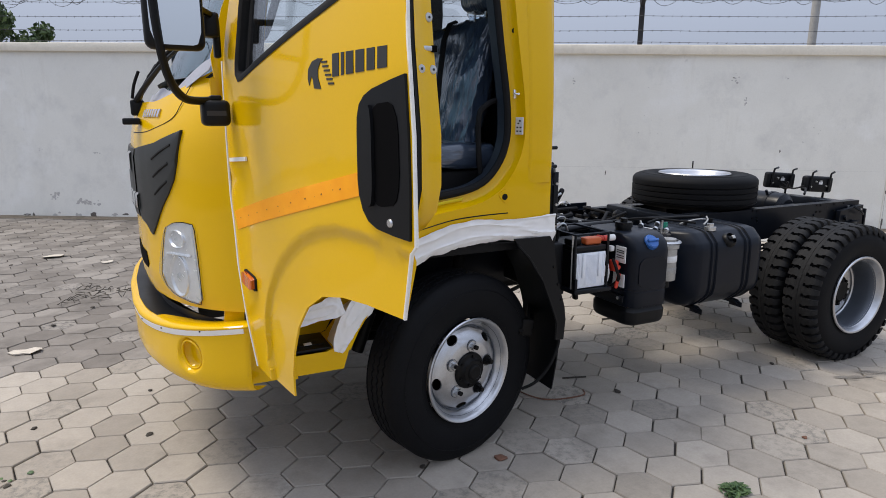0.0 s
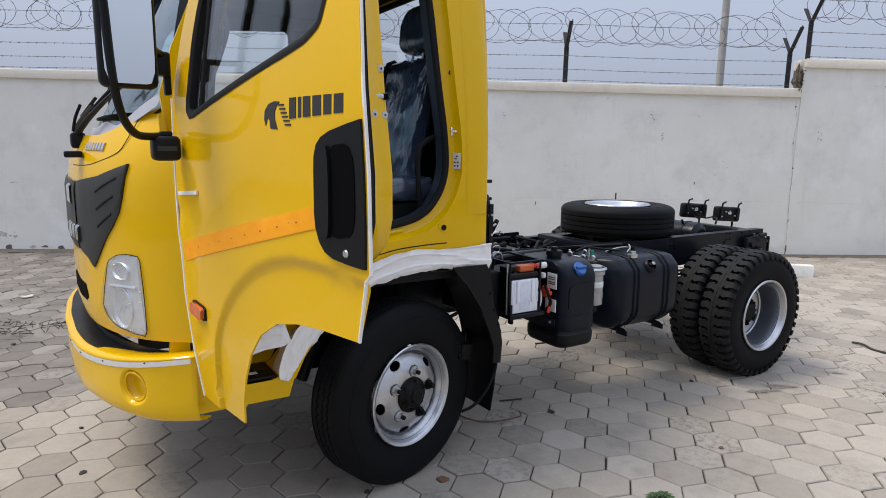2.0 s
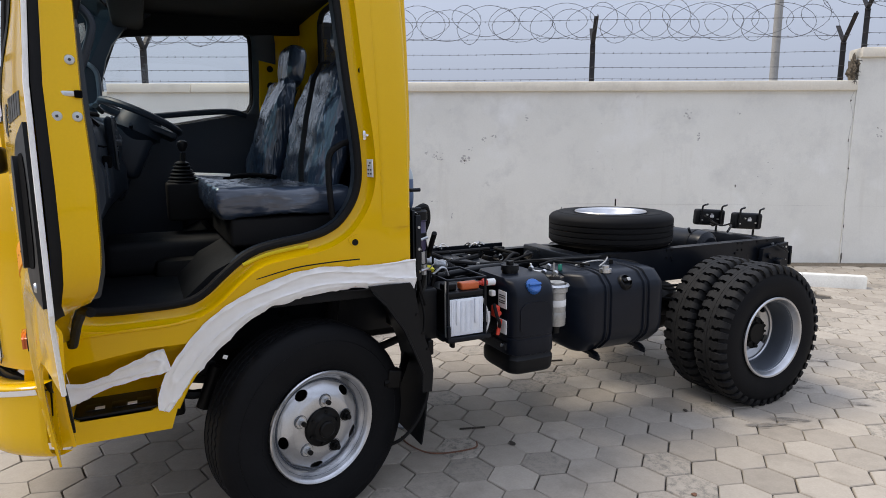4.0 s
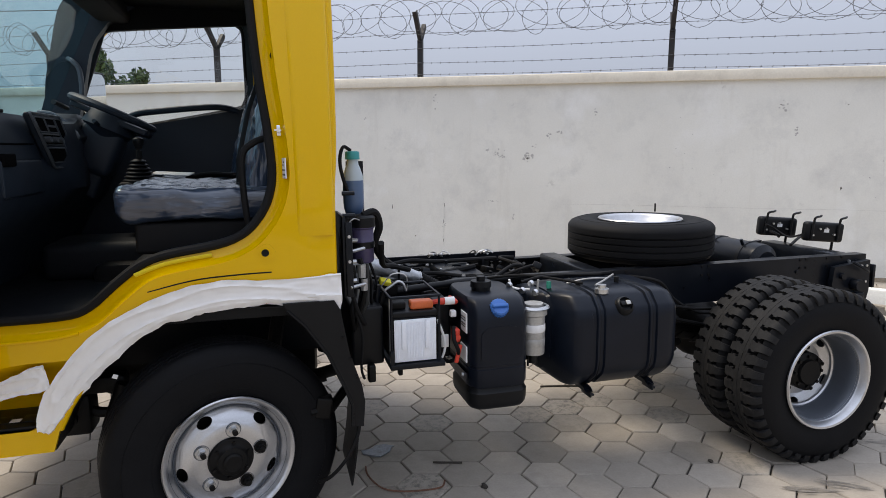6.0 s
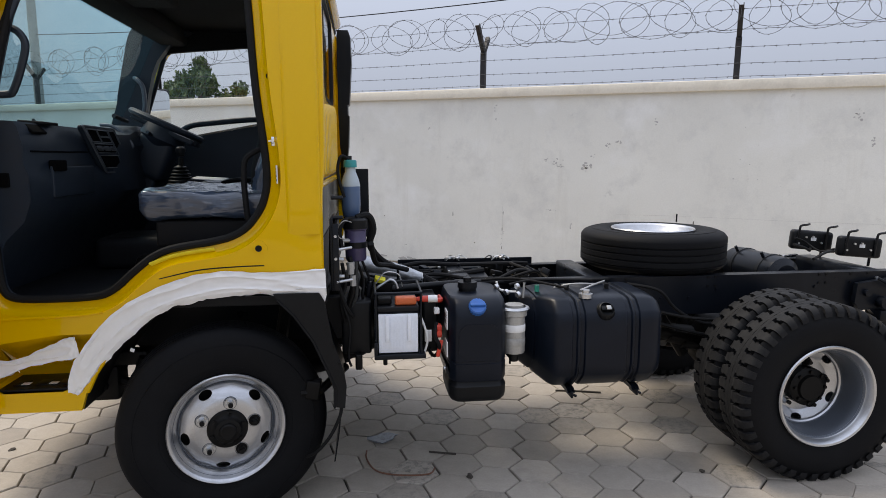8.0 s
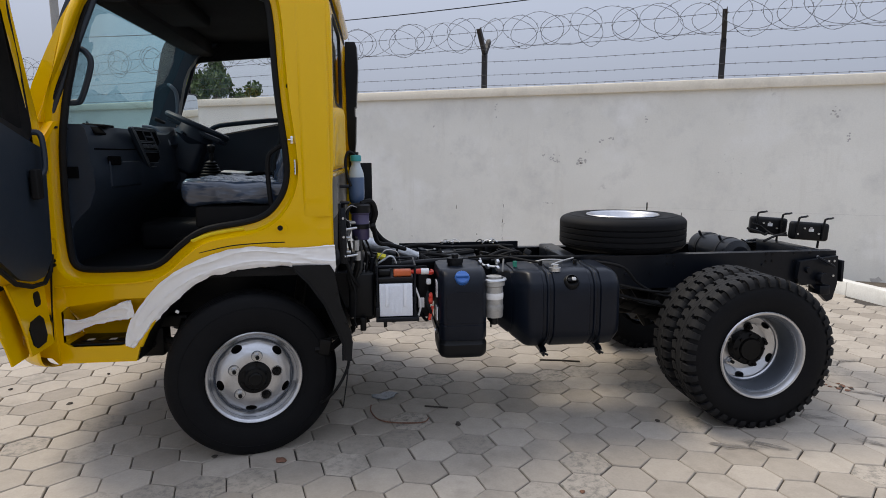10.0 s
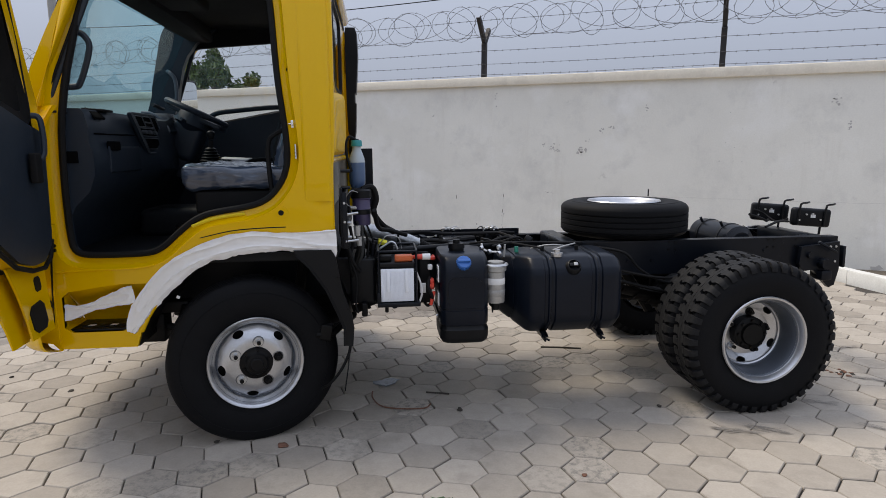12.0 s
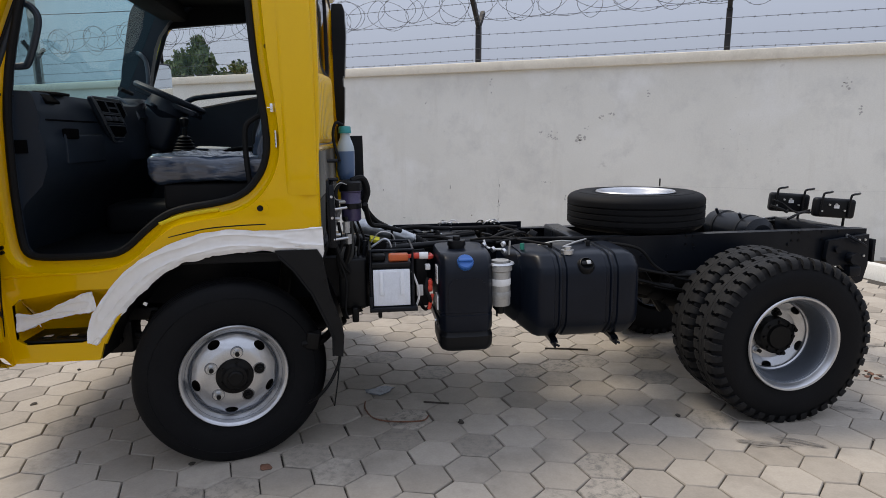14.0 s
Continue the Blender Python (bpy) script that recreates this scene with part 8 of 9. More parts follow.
part("inner_vent", plate(rounded([(0.16, 0.675), (0.30, 0.672), (0.315, 0.785), (0.165, 0.795)], 1, 0.2), (), 0.058, 0.066, warp=door_bow), SEAL, door, "black vent opening")
part("inner_slot", plate(rounded([(0.155, 0.832), (0.215, 0.830), (0.22, 0.892), (0.16, 0.892)], 1, 0.2), (), 0.058, 0.065, warp=door_bow), SEAL, door)
part("pull_handle", tube(spline([door_bow(Vector((u, w, z))) for u, w, z in ((0.16, 0.10, 1.55), (0.16, 0.132, 1.53), (0.17, 0.138, 1.40), (0.20, 0.11, 1.36))], 6), 0.012, 8), DASH, door, "black inner pull handle")
part("inner_latch_lever", soft_box(0.20, 0.27, 0.11, 0.14, 1.28, 1.40, 0.008), SEAL, door)
# window frame and glass
rows = []
for d, y in ((0.002, -0.002), (-0.008, -0.004), (-0.020, 0.004), (-0.022, 0.03), (-0.03, 0.080), (0.02, 0.098)):
    lp = offset(D_WIN, d)
    rows.append([door_bow(Vector((u, y * slim(z), z))) for u, z in lp + lp[:1]])
part("window_frame", grid(rows), SEAL, door, "black door-window frame", 50)
glass_bm = plate(offset(D_WIN, -0.018), (), 0.014, 0.018, warp=door_bow)
dg = part("window_pane", glass_bm, SIDE_GLASS, door, "clear door-window glass")
dg.visible_shadow = False
part("quarter_bar", tube([door_bow(Vector((0.245, 0.016, 1.53))), door_bow(Vector((0.30, 0.016, 1.95)))], 0.012, 8), SEAL, door)
# latch and its screws, flush in the edge
def edge_u(z, y):
    for (ua, za), (ub, zb) in zip(D_OUT[7:12], D_OUT[8:12]):
        if zb <= z <= za:
            return ua + (ub - ua) * (za - z) / (za - zb) - 0.020 - 0.006 * (y - 0.034) / 0.032
    return 1.03


for w, z in ((0.068, 1.610), (0.044, 1.518), (0.074, 1.518)):
    p = door_bow(Vector((edge_u(z, w), w, z)))
    m_ = Matrix.Translation(p) @ pose(0, 0, 0, 0, 0, 90)
    sc = part("latch_screw", lathe([(0.0, -0.0012), (0.004, -0.0014), (0.0075, -0.0008), (0.0085, 0.002)], 14, m_), STEEL, door, "small latch screw")
    part("screw_socket", lathe([(0.0, -0.0022), (0.0026, -0.0020), (0.0026, 0.0)], 6, m_), INK, sc)
p = door_bow(Vector((edge_u(1.555, 0.066), 0.066, 1.555)))
lt = part("latch_slot", box(p.x - 0.01, p.x + 0.0015, p.y - 0.018, p.y + 0.006, 1.5505, 1.5595, 0.002), STEEL, door, "steel latch slot")
part("latch_mouth", box(p.x - 0.012, p.x + 0.0014, p.y + 0.006, p.y + 0.018, 1.549, 1.561, 0.002), HOLE, lt)
part("edge_film", tube([door_bow(Vector((u - 0.001, 0.003 - crease_lift(u, z), z))) for u, z in D_OUT[6:14]], 0.0042, 8), WHITE_EDGE, door, "white foam strip on the door's edge")
part("hinge_film", tube([door_bow(Vector((u - 0.004 + 0.004 * math.sin(z * 31) * math.sin(z * 13), 0.0, z))) for u, z in ((0.105, 0.632), (0.075, 0.79), (0.046, 0.969), (0.033, 1.05), (0.027, 1.10), (0.008, 1.18), (0.004, 1.30), (0.004, 1.42), (0.0, 1.60))], 0.004, 6), WHITE_EDGE, door, "thin white foam strip along the hinge edge")
# handle
hout = [(1.072, 1.507), (1.03, 1.499), (0.968, 1.485), (0.938, 1.473), (0.920, 1.457), (0.911, 1.432), (0.909, 1.40), (0.908, 1.31), (0.912, 1.28), (0.925, 1.25), (0.945, 1.23), (0.975, 1.219), (1.03, 1.213), (1.082, 1.210), (1.083, 1.30), (1.080, 1.40)]
hnd = part("handle_bezel", door_patch(hout, 0.006, -0.002), BLACK_PLASTIC, door, "large matt black door-handle surround")
# the pocket's deep shade is painted as a near-black plate
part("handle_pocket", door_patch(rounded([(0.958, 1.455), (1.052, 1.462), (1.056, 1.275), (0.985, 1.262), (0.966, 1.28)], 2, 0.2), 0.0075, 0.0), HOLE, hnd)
part("handle_grip", door_patch(rounded([(0.930, 1.435), (0.946, 1.455), (0.974, 1.455), (0.974, 1.266), (0.946, 1.258), (0.932, 1.285)], 2, 0.2), 0.014, 0.0), BLACK_PLASTIC, hnd, "upright black grip")
part("keyhole", lathe([(0, -0.003), (0.007, -0.003), (0.009, 0.0), (0.009, 0.004)], 14, Matrix.Translation(on_door(1.021, 1.236, 0.006))), STEEL, hnd, "steel key barrel")
# decal: a dark crest with speed lines and six plain blocks
dec = part("decal_crest", door_patch([(0.722, 1.493), (0.755, 1.491), (0.742, 1.515), (0.742, 1.532), (0.752, 1.545), (0.765, 1.553), (0.742, 1.555), (0.714, 1.55), (0.695, 1.535), (0.692, 1.515), (0.698, 1.50), (0.71, 1.52), (0.718, 1.512)], 0.0012, 0.0), HORSE, door, "plain dark crest decal")
for k in range(6):
    a = 0.758 + 0.006 * k
    part("decal_line", door_patch([(a, 1.548 - 0.009 * k), (a + 0.026, 1.5475 - 0.009 * k), (a + 0.025, 1.5435 - 0.009 * k), (a, 1.544 - 0.009 * k)], 0.0012, 0.0), HORSE, dec)
for k, w in enumerate((0.030, 0.013, 0.031, 0.034, 0.030, 0.034)):
    a = 0.808 + sum((0.030, 0.013, 0.031, 0.034, 0.030, 0.034)[:k]) + 0.0068 * k
    w *= 0.92
    z0, z1 = 1.5135 + 0.04 * (a - 0.808), 1.5595
    part("decal_block", door_patch([(a, z0), (a + w, z0 + 0.001), (a + w, z1), (a, z1)], 0.0012, 0.0), HORSE, dec, "plain dark decal block")
part("reflective_tape", door_patch([(0.078, 1.086), (0.30, 1.139), (0.60, 1.207), (0.912, 1.278), (0.9085, 1.325), (0.60, 1.262), (0.30, 1.197), (0.046, 1.140)], 0.0022, 0.0), TAPE, door, "bright orange reflective tape strip")
for k in range(9):
    u = 0.12 + 0.088 * k
    z = 1.118 + 0.218 * (u - 0.078)
    part("tape_mark", door_patch([(u, z), (u + 0.005, z + 0.001), (u + 0.005, z + 0.0045), (u, z + 0.003)], 0.0026, 0.0), DEBRIS, door)
ind = part("indicator_base", door_patch(rounded([(0.124, 0.927), (0.243, 0.919), (0.247, 0.966), (0.128, 0.972)], 1, 0.12), 0.005, 0.0), SEAL, door)
part("indicator", door_patch(rounded([(0.134, 0.930), (0.233, 0.924), (0.237, 0.962), (0.137, 0.967)], 1, 0.12), 0.017, 0.004), AMBER, ind, "amber side indicator lens")
part("name_badge", door_patch([(0.041, 1.295), (0.226, 1.308), (0.226, 1.320), (0.041, 1.307)], 0.006, 0.0), WHITE_LABEL, door, "small silver name badge as a plain bar")

# mirror on its bent arm
mb = soft_box(-0.985, -0.905, -0.205, -0.125, 1.405, 1.480, 0.016)
add_box(mb, -0.960, -0.925, -0.19, -0.14, 1.478, 1.494, 0.006)
mbase = part("mirror_base", mb, BLACK_PLASTIC, truck, "black mirror arm base by the door hinge")
part("base_slot", box(-0.972, -0.918, -0.2065, -0.2045, 1.435, 1.449, 0.0), INK, mbase)
arm = spline([(-0.945, -0.17, 1.480), (-0.99, -0.20, 1.477), (-1.03, -0.25, 1.482), (-1.058, -0.29, 1.510), (-1.077, -0.32, 1.56), (-1.088, -0.335, 1.64), (-1.095, -0.34, 1.78), (-1.10, -0.34, 1.95), (-1.06, -0.30, 2.02)], 7)
part("mirror_arm", tube(arm, 0.0115, 10), BLACK_PLASTIC, mbase, "bent black mirror arm")
mm = pose(-1.043, -0.325, 1.80, 0, 0, 5)
mh = part("mirror_head", turned(soft_box(-0.076, 0.074, -0.006, 0.045, -0.196, 0.200, 0.022), mm), BLACK_PLASTIC, mbase, "black rear-view mirror housing")
part("mirror_glass", turned(plate(rounded([(-0.064, -0.184), (0.062, -0.184), (0.062, 0.188), (-0.064, 0.188)], 2, 0.10), (), -0.0085, -0.0055), mm), MIRROR, mh, "mirror glass")
part("upper_bracket", tube(spline([(-1.0, -0.27, 1.735), (-0.96, -0.19, 1.725), (-0.925, -0.13, 1.72)], 5), 0.010, 8), BLACK_PLASTIC, mbase)
part("upper_bracket", soft_box(-0.960, -0.915, -0.16, -0.10, 1.66, 1.73, 0.010), BLACK_PLASTIC, mbase)
part("bracket_plate", soft_box(-0.930, -0.910, -0.12, -0.085, 1.605, 1.715, 0.006), BLACK_PLASTIC, mbase)
fm = pose(-0.775, 1.925, 1.80, 0, 0, 58)
fmh = part("far_mirror", turned(soft_box(-0.100, 0.100, -0.004, 0.03, -0.150, 0.112, 0.018), fm), BLACK_PLASTIC, truck, "black driver's-side mirror")
part("mirror_glass", turned(plate(rounded([(-0.087, -0.137), (0.087, -0.137), (0.087, 0.099), (-0.087, 0.099)], 2, 0.12), (), -0.008, -0.0035), fm), MIRROR, fmh, "mirror glass")
part("mirror_arm", tube(spline([(-0.86, 2 * MID + 0.02, 1.66), (-0.85, 2 * MID + 0.16, 1.66), (-0.800, 2 * MID + 0.215, 1.75), (-0.795, 2 * MID + 0.215, 1.95), (-0.79, 2 * MID + 0.20, 2.03), (-0.70, 2 * MID + 0.06, 2.10)], 6), 0.011, 8), BLACK_PLASTIC, fmh)

# --- cab interior ---
rows = []
for k in range(25):
    y = 0.075 + (2 * MID - 0.15) * k / 24
    bulge_c = 0.05 * math.exp(-((y - 0.98) / 0.22) ** 2)
    hump = 0.045 * math.exp(-((y - 1.36) / 0.22) ** 2)
    rows.append([(smooth_front(y) + 0.14, y, 1.565), (-0.86, y, 1.60 + hump), (-0.72, y, 1.595 + hump), (-0.705 + bulge_c, y, 1.575 + hump), (-0.69 + bulge_c, y, 1.50), (-0.695 + bulge_c, y, 1.44), (-0.68 + bulge_c, y, 1.40), (-0.68 + bulge_c, y, 1.30), (-0.71, y, 1.22), (-0.78, y, 1.15), (-0.86, y, 1.0), (-0.90, y, 0.92)])
DASH_END = [(p[0], p[2]) for p in rows[0]] + [(-0.95, 0.92), (-0.97, 1.3)]
dash = part("dashboard", grid(rows, 0.01, (-1, 0, 0)), DASH, truck, "charcoal moulded dashboard with a centre console panel", 40)
part("dash_end", plate(DASH_END, (), 0.068, 0.078), DASH, dash)
part("vent_slot", turned(soft_box(-0.05, 0.05, -0.06, 0.06, -0.006, 0.006, 0.004), pose(-0.74, 0.30, 1.60, 0, 4, 0)), SEAL, dash)
part("glovebox_lid", soft_box(-0.685, -0.672, 0.24, 0.63, 1.30, 1.43, 0.01), DASH, dash)
part("glovebox_catch", soft_box(-0.690, -0.662, 0.245, 0.345, 1.408, 1.452, 0.006), HOLE, dash)
CM = Matrix.Translation((-0.668, 0.775, 1.497)) @ Matrix(((1, 0, 0, 0), (0, 1, -1.05, 0), (0, 0, 1, 0), (0, 0, 0, 1))) @ Matrix.Diagonal((1, 1.08, 0.82, 1))
cons = part("centre_panel", turned(soft_box(-0.02, 0.012, -0.16, 0.16, -0.13, 0.13, 0.02), CM), DASH, dash, "charcoal centre console panel with framed slots")
for y0, y1, z0, z1 in ((-0.14, -0.05, 0.045, 0.11), (-0.04, 0.06, 0.045, 0.11), (-0.14, 0.06, -0.015, 0.035), (-0.14, 0.06, -0.10, -0.03), (0.075, 0.145, -0.09, 0.11)):
    cell = part("console_unit", turned(box(0.010, 0.0135, y0, y1, z0, z1, 0.001, 1), CM), HOLE, cons)
    part("console_bezel", turned(tube([(0.0135, y0, z0), (0.0135, y1, z0), (0.0135, y1, z1), (0.0135, y0, z1)], 0.0035, 6, True), CM), BEZEL, cell)
for k in range(3):
    part("console_knob", turned(cyl((0.012, -0.115 + 0.07 * k, 0.010), (0.032, -0.115 + 0.07 * k, 0.010), 0.014, 14), CM), BEZEL, cons)
part("console_vane", turned(box(0.012, 0.016, -0.035, 0.055, 0.070, 0.080, 0), CM), BEZEL, cons)
part("panel_lip", turned(tube([(0.012, -0.155, -0.122), (0.012, -0.15, -0.127), (0.012, 0.15, -0.127), (0.012, 0.155, -0.122), (0.012, 0.155, 0.122), (0.012, 0.15, 0.127), (0.012, -0.15, 0.127), (0.012, -0.155, 0.122)], 0.005, 6, True), CM), BEZEL, cons)
part("dash_vent", turned(soft_box(-0.005, 0.006, -0.055, 0.055, -0.03, 0.03, 0.004), pose(-0.71, 0.20, 1.575, 0, -45, 0)), HOLE, dash)
part("dash_groove", tube([(-0.692, 0.12, 1.485), (-0.692, 0.45, 1.485), (-0.690, 0.76, 1.49)], 0.004, 6), HOLE, dash)
hood = []
for k in range(15):
    y = 1.06 + 0.50 * k / 14
    f = math.sin(math.pi * (0.12 + 0.76 * k / 14)) ** 0.35
    hood.append([(-0.88, y, 1.565), (-0.80, y, 1.56 + 0.075 * f), (-0.745, y, 1.56 + 0.068 * f), (-0.700, y, 1.53 + 0.060 * f), (-0.660, y, 1.50 + 0.030 * f), (-0.690, y, 1.485)])
part("instrument_hood", grid(hood, 0.008, (0, 0, -1)), DASH, dash, "rounded hood over the instruments", 50)
part("hood_rim", tube(spline([(-0.80, 1.055, 1.632), (-0.742, 1.052, 1.625), (-0.692, 1.052, 1.587), (-0.648, 1.055, 1.522), (-0.70, 1.06, 1.500)], 5), 0.009, 8), BEZEL, dash)
part("end_slot", soft_box(-0.795, -0.745, 0.0595, 0.069, 1.352, 1.405, 0.003), HOLE, dash)
# steering wheel and column
sw = lathe([(0.176, 0.0), (0.181, 0.012), (0.193, 0.018), (0.205, 0.012), (0.210, 0.0), (0.205, -0.012), (0.193, -0.018), (0.181, -0.012)], 48, pose(-0.553, 1.34, 1.645, 90, 0, 0), True)
tilt = pose(-0.553, 1.34, 1.645, -4, 24.5, 0) @ pose(0.553, -1.34, -1.645)
stw = part("steering_wheel", turned(sw, tilt), DASH, truck, "dark two-spoke steering wheel")
sp_ = bmesh.new()
add_box(sp_, -0.19, 0.19, -0.045, 0.045, -0.034, -0.004, 0.010)
add_box(sp_, -0.02, 0.18, -0.10, 0.10, -0.040, -0.008, 0.012)
add_cyl(sp_, (0, 0, -0.075), (0, 0, 0.010), 0.125, 28, 0.10)
add_cyl(sp_, (0, 0, -0.13), (0, 0, -0.07), 0.07, 24, 0.12)
part("spoke", turned(sp_, pose(-0.553, 1.34, 1.632, -4, 24.5, 0)), DASH, stw)
part("column", turned(soft_box(-0.07, 0.07, -0.06, 0.06, -0.42, -0.03, 0.02), pose(-0.56, 1.34, 1.632, 0, 24, 0)), DASH, stw)
part("column_shroud", turned(soft_box(-0.10, 0.10, -0.09, 0.09, -0.30, -0.06, 0.04), pose(-0.56, 1.34, 1.632, 0, 24, 0)), DASH, stw)
part("stalk", tube([(-0.60, 1.30, 1.57), (-0.60, 1.15, 1.60)], 0.009, 8), DASH, stw)
part("stalk", tube([(-0.72, 1.2, 1.66), (-0.74, 1.08, 1.68)], 0.012, 8), GRILLE, stw)
part("pillar_grip", tube(spline([(-0.80, 1.60, 1.935), (-0.775, 1.575, 1.92), (-0.745, 1.57, 1.875), (-0.742, 1.57, 1.76), (-0.765, 1.58, 1.72), (-0.80, 1.60, 1.71)], 6), 0.013, 8), BEZEL, truck, "black pillar grab handle")
part("pillar_grip", tube(spline([(-0.758, 0.120, 1.937), (-0.731, 0.135, 1.937), (-0.698, 0.135, 1.918), (-0.680, 0.135, 1.873), (-0.705, 0.135, 1.784), (-0.737, 0.135, 1.708), (-0.758, 0.135, 1.696), (-0.798, 0.120, 1.693)], 4), 0.014, 10), DASH, truck, "black pillar grab handle")
gl = bmesh.new()
add_tube(gl, spline([(-0.395, 0.98, 1.10), (-0.392, 0.975, 1.34), (-0.385, 0.97, 1.46)], 6), 0.013, 8)
lever = part("gear_lever", gl, SEAL, truck, "black gear lever with a pleated boot")
part("knob", lathe([(0.0, 1.466), (0.015, 1.469), (0.020, 1.482), (0.025, 1.498), (0.023, 1.511), (0.012, 1.519), (0.0, 1.521)], 20, pose(-0.385, 0.97, 0, 90, 0, 0)), BLACK_PLASTIC, lever, "black gear knob")
for k in range(6):
    w = 0.072 - 0.0075 * k
    part("boot_pleat", lathe([(w - 0.016, 1.318 + 0.017 * k), (w, 1.325 + 0.017 * k), (w - 0.002, 1.329 + 0.017 * k), (w - 0.020, 1.338 + 0.017 * k)], 20, pose(-0.392, 0.975, 0, 90, 0, 0)), BLACK_PLASTIC, lever)


# seats under clear film
def padded(x0, x1, y0, y1, z0, z1, r, step):
    """A rounded block with an even fine mesh, ready to be creased."""
    lo, hi = (x0, y0, z0), (x1, y1, z1)
    bm = bmesh.new()
    for ax in range(3):
        u, v = (ax + 1) % 3, (ax + 2) % 3
        nu, nv = max(2, round((hi[u] - lo[u]) / step)), max(2, round((hi[v] - lo[v]) / step))
        for end in (lo, hi):
            vs = []
            for i in range(nu + 1):
                row = []
                for j in range(nv + 1):
                    p = Vector((0, 0, 0))
                    p[ax], p[u], p[v] = end[ax], lo[u] + (hi[u] - lo[u]) * i / nu, lo[v] + (hi[v] - lo[v]) * j / nv
                    q = Vector([min(max(p[k], lo[k] + r), hi[k] - r) for k in range(3)])
                    row.append(bm.verts.new(q + (p - q).normalized() * r))
                vs.append(row)
            for a, b in zip(vs, vs[1:]):
                for j in range(nv):
                    bm.faces.new((a[j], a[j + 1], b[j + 1], b[j]))
    bmesh.ops.remove_doubles(bm, verts=bm.verts, dist=1e-4)
    bmesh.ops.recalc_face_normals(bm, faces=bm.faces)
    bm.normal_update()
    return bm


def ridge(v):
    """Sharp-crested fold height, 0 to 1."""
    return (1 - min(1.0, abs(noise.noise(v)) * 2.6)) ** 2


def rest_shape(y0, y1, h, depth, crown, taper, seed):
    """A padded back: a soft outline that narrows to a rounded top, fullest in the middle."""
    loops = []
    for j in range(41):
        t = j / 40
        z = h * t
        half = (y1 - y0) / 2 * (1 - taper * t ** 2.2) * math.sqrt(max(0.02, 1 - max(0.0, (t - 0.9) / 0.1) ** 2.4 * 0.35))
        dp = depth * (0.72 + 0.28 * math.sin(math.pi * min(1, t * 1.15))) * math.sqrt(max(0.05, 1 - max(0.0, (t - 0.88) / 0.12) ** 2 * 0.8)) * (1 - 0.3 * t)
        row = []
        for k in range(96):
            a = 2 * math.pi * k / 96
            c, s_ = math.cos(a), math.sin(a)
            q = Vector(((abs(c) ** 0.6) * (1 if c > 0 else -1) * dp, (y0 + y1) / 2 + (abs(s_) ** 0.42) * (1 if s_ > 0 else -1) * half, z))
            fold = crown * (0.8 * noise.noise(q * 6 + Vector((seed, 0, seed * 2))) + 0.7 * ridge(Vector((q.x * 16, q.y * 19 + z * 4, z * 2.6 + seed))) + 0.35 * ridge(Vector((q.x * 30, q.y * 34, z * 6 - seed))))
            q += Vector((-1 if c < 0 else 0.3, -0.7 if s_ < 0 else 0.7, 0)) * fold
            row.append(q)
        loops.append(row)
    return loft(loops)


def headrest_shape(y0, y1, h, depth, seed):
    loops = []
    for j in range(17):
        t = j / 16
        rr = math.sqrt(max(0.03, 1 - (2 * t - 1) ** 4))
        row = []
        for k in range(28):
            a = 2 * math.pi * k / 28
            c, s_ = math.cos(a), math.sin(a)
            q = Vector(((abs(c) ** 0.7) * (1 if c > 0 else -1) * depth * rr, (y0 + y1) / 2 + (abs(s_) ** 0.7) * (1 if s_ > 0 else -1) * (y1 - y0) / 2 * rr, h * t))
            row.append(q * 1.0 + Vector((0.008 * noise.noise(q * 14 + Vector((seed, 0, 0))), 0.008 * noise.noise(q * 15 + Vector((0, seed, 0))), 0)))
        loops.append(row)
    return loft(loops)


def film_fringe(y0, y1, z, seed):
    """Loose film gathered under a headrest."""
    rows = []
    for j in range(4):
        row = []
        for k in range(25):
            a = 2 * math.pi * k / 24
            w = 0.045 - 0.008 * j + 0.006 * math.sin(a * 7 + seed) * j
            row.append(Vector((w * math.cos(a), (y0 + y1) / 2 + ((y1 - y0) * 0.34 - 0.02 * j) * math.sin(a), z - 0.016 * j + 0.008 * noise.noise(Vector((k * 0.9, j, seed))))))
        rows.append(row)
    return grid(rows, 0.0008, (0, 0, -1))


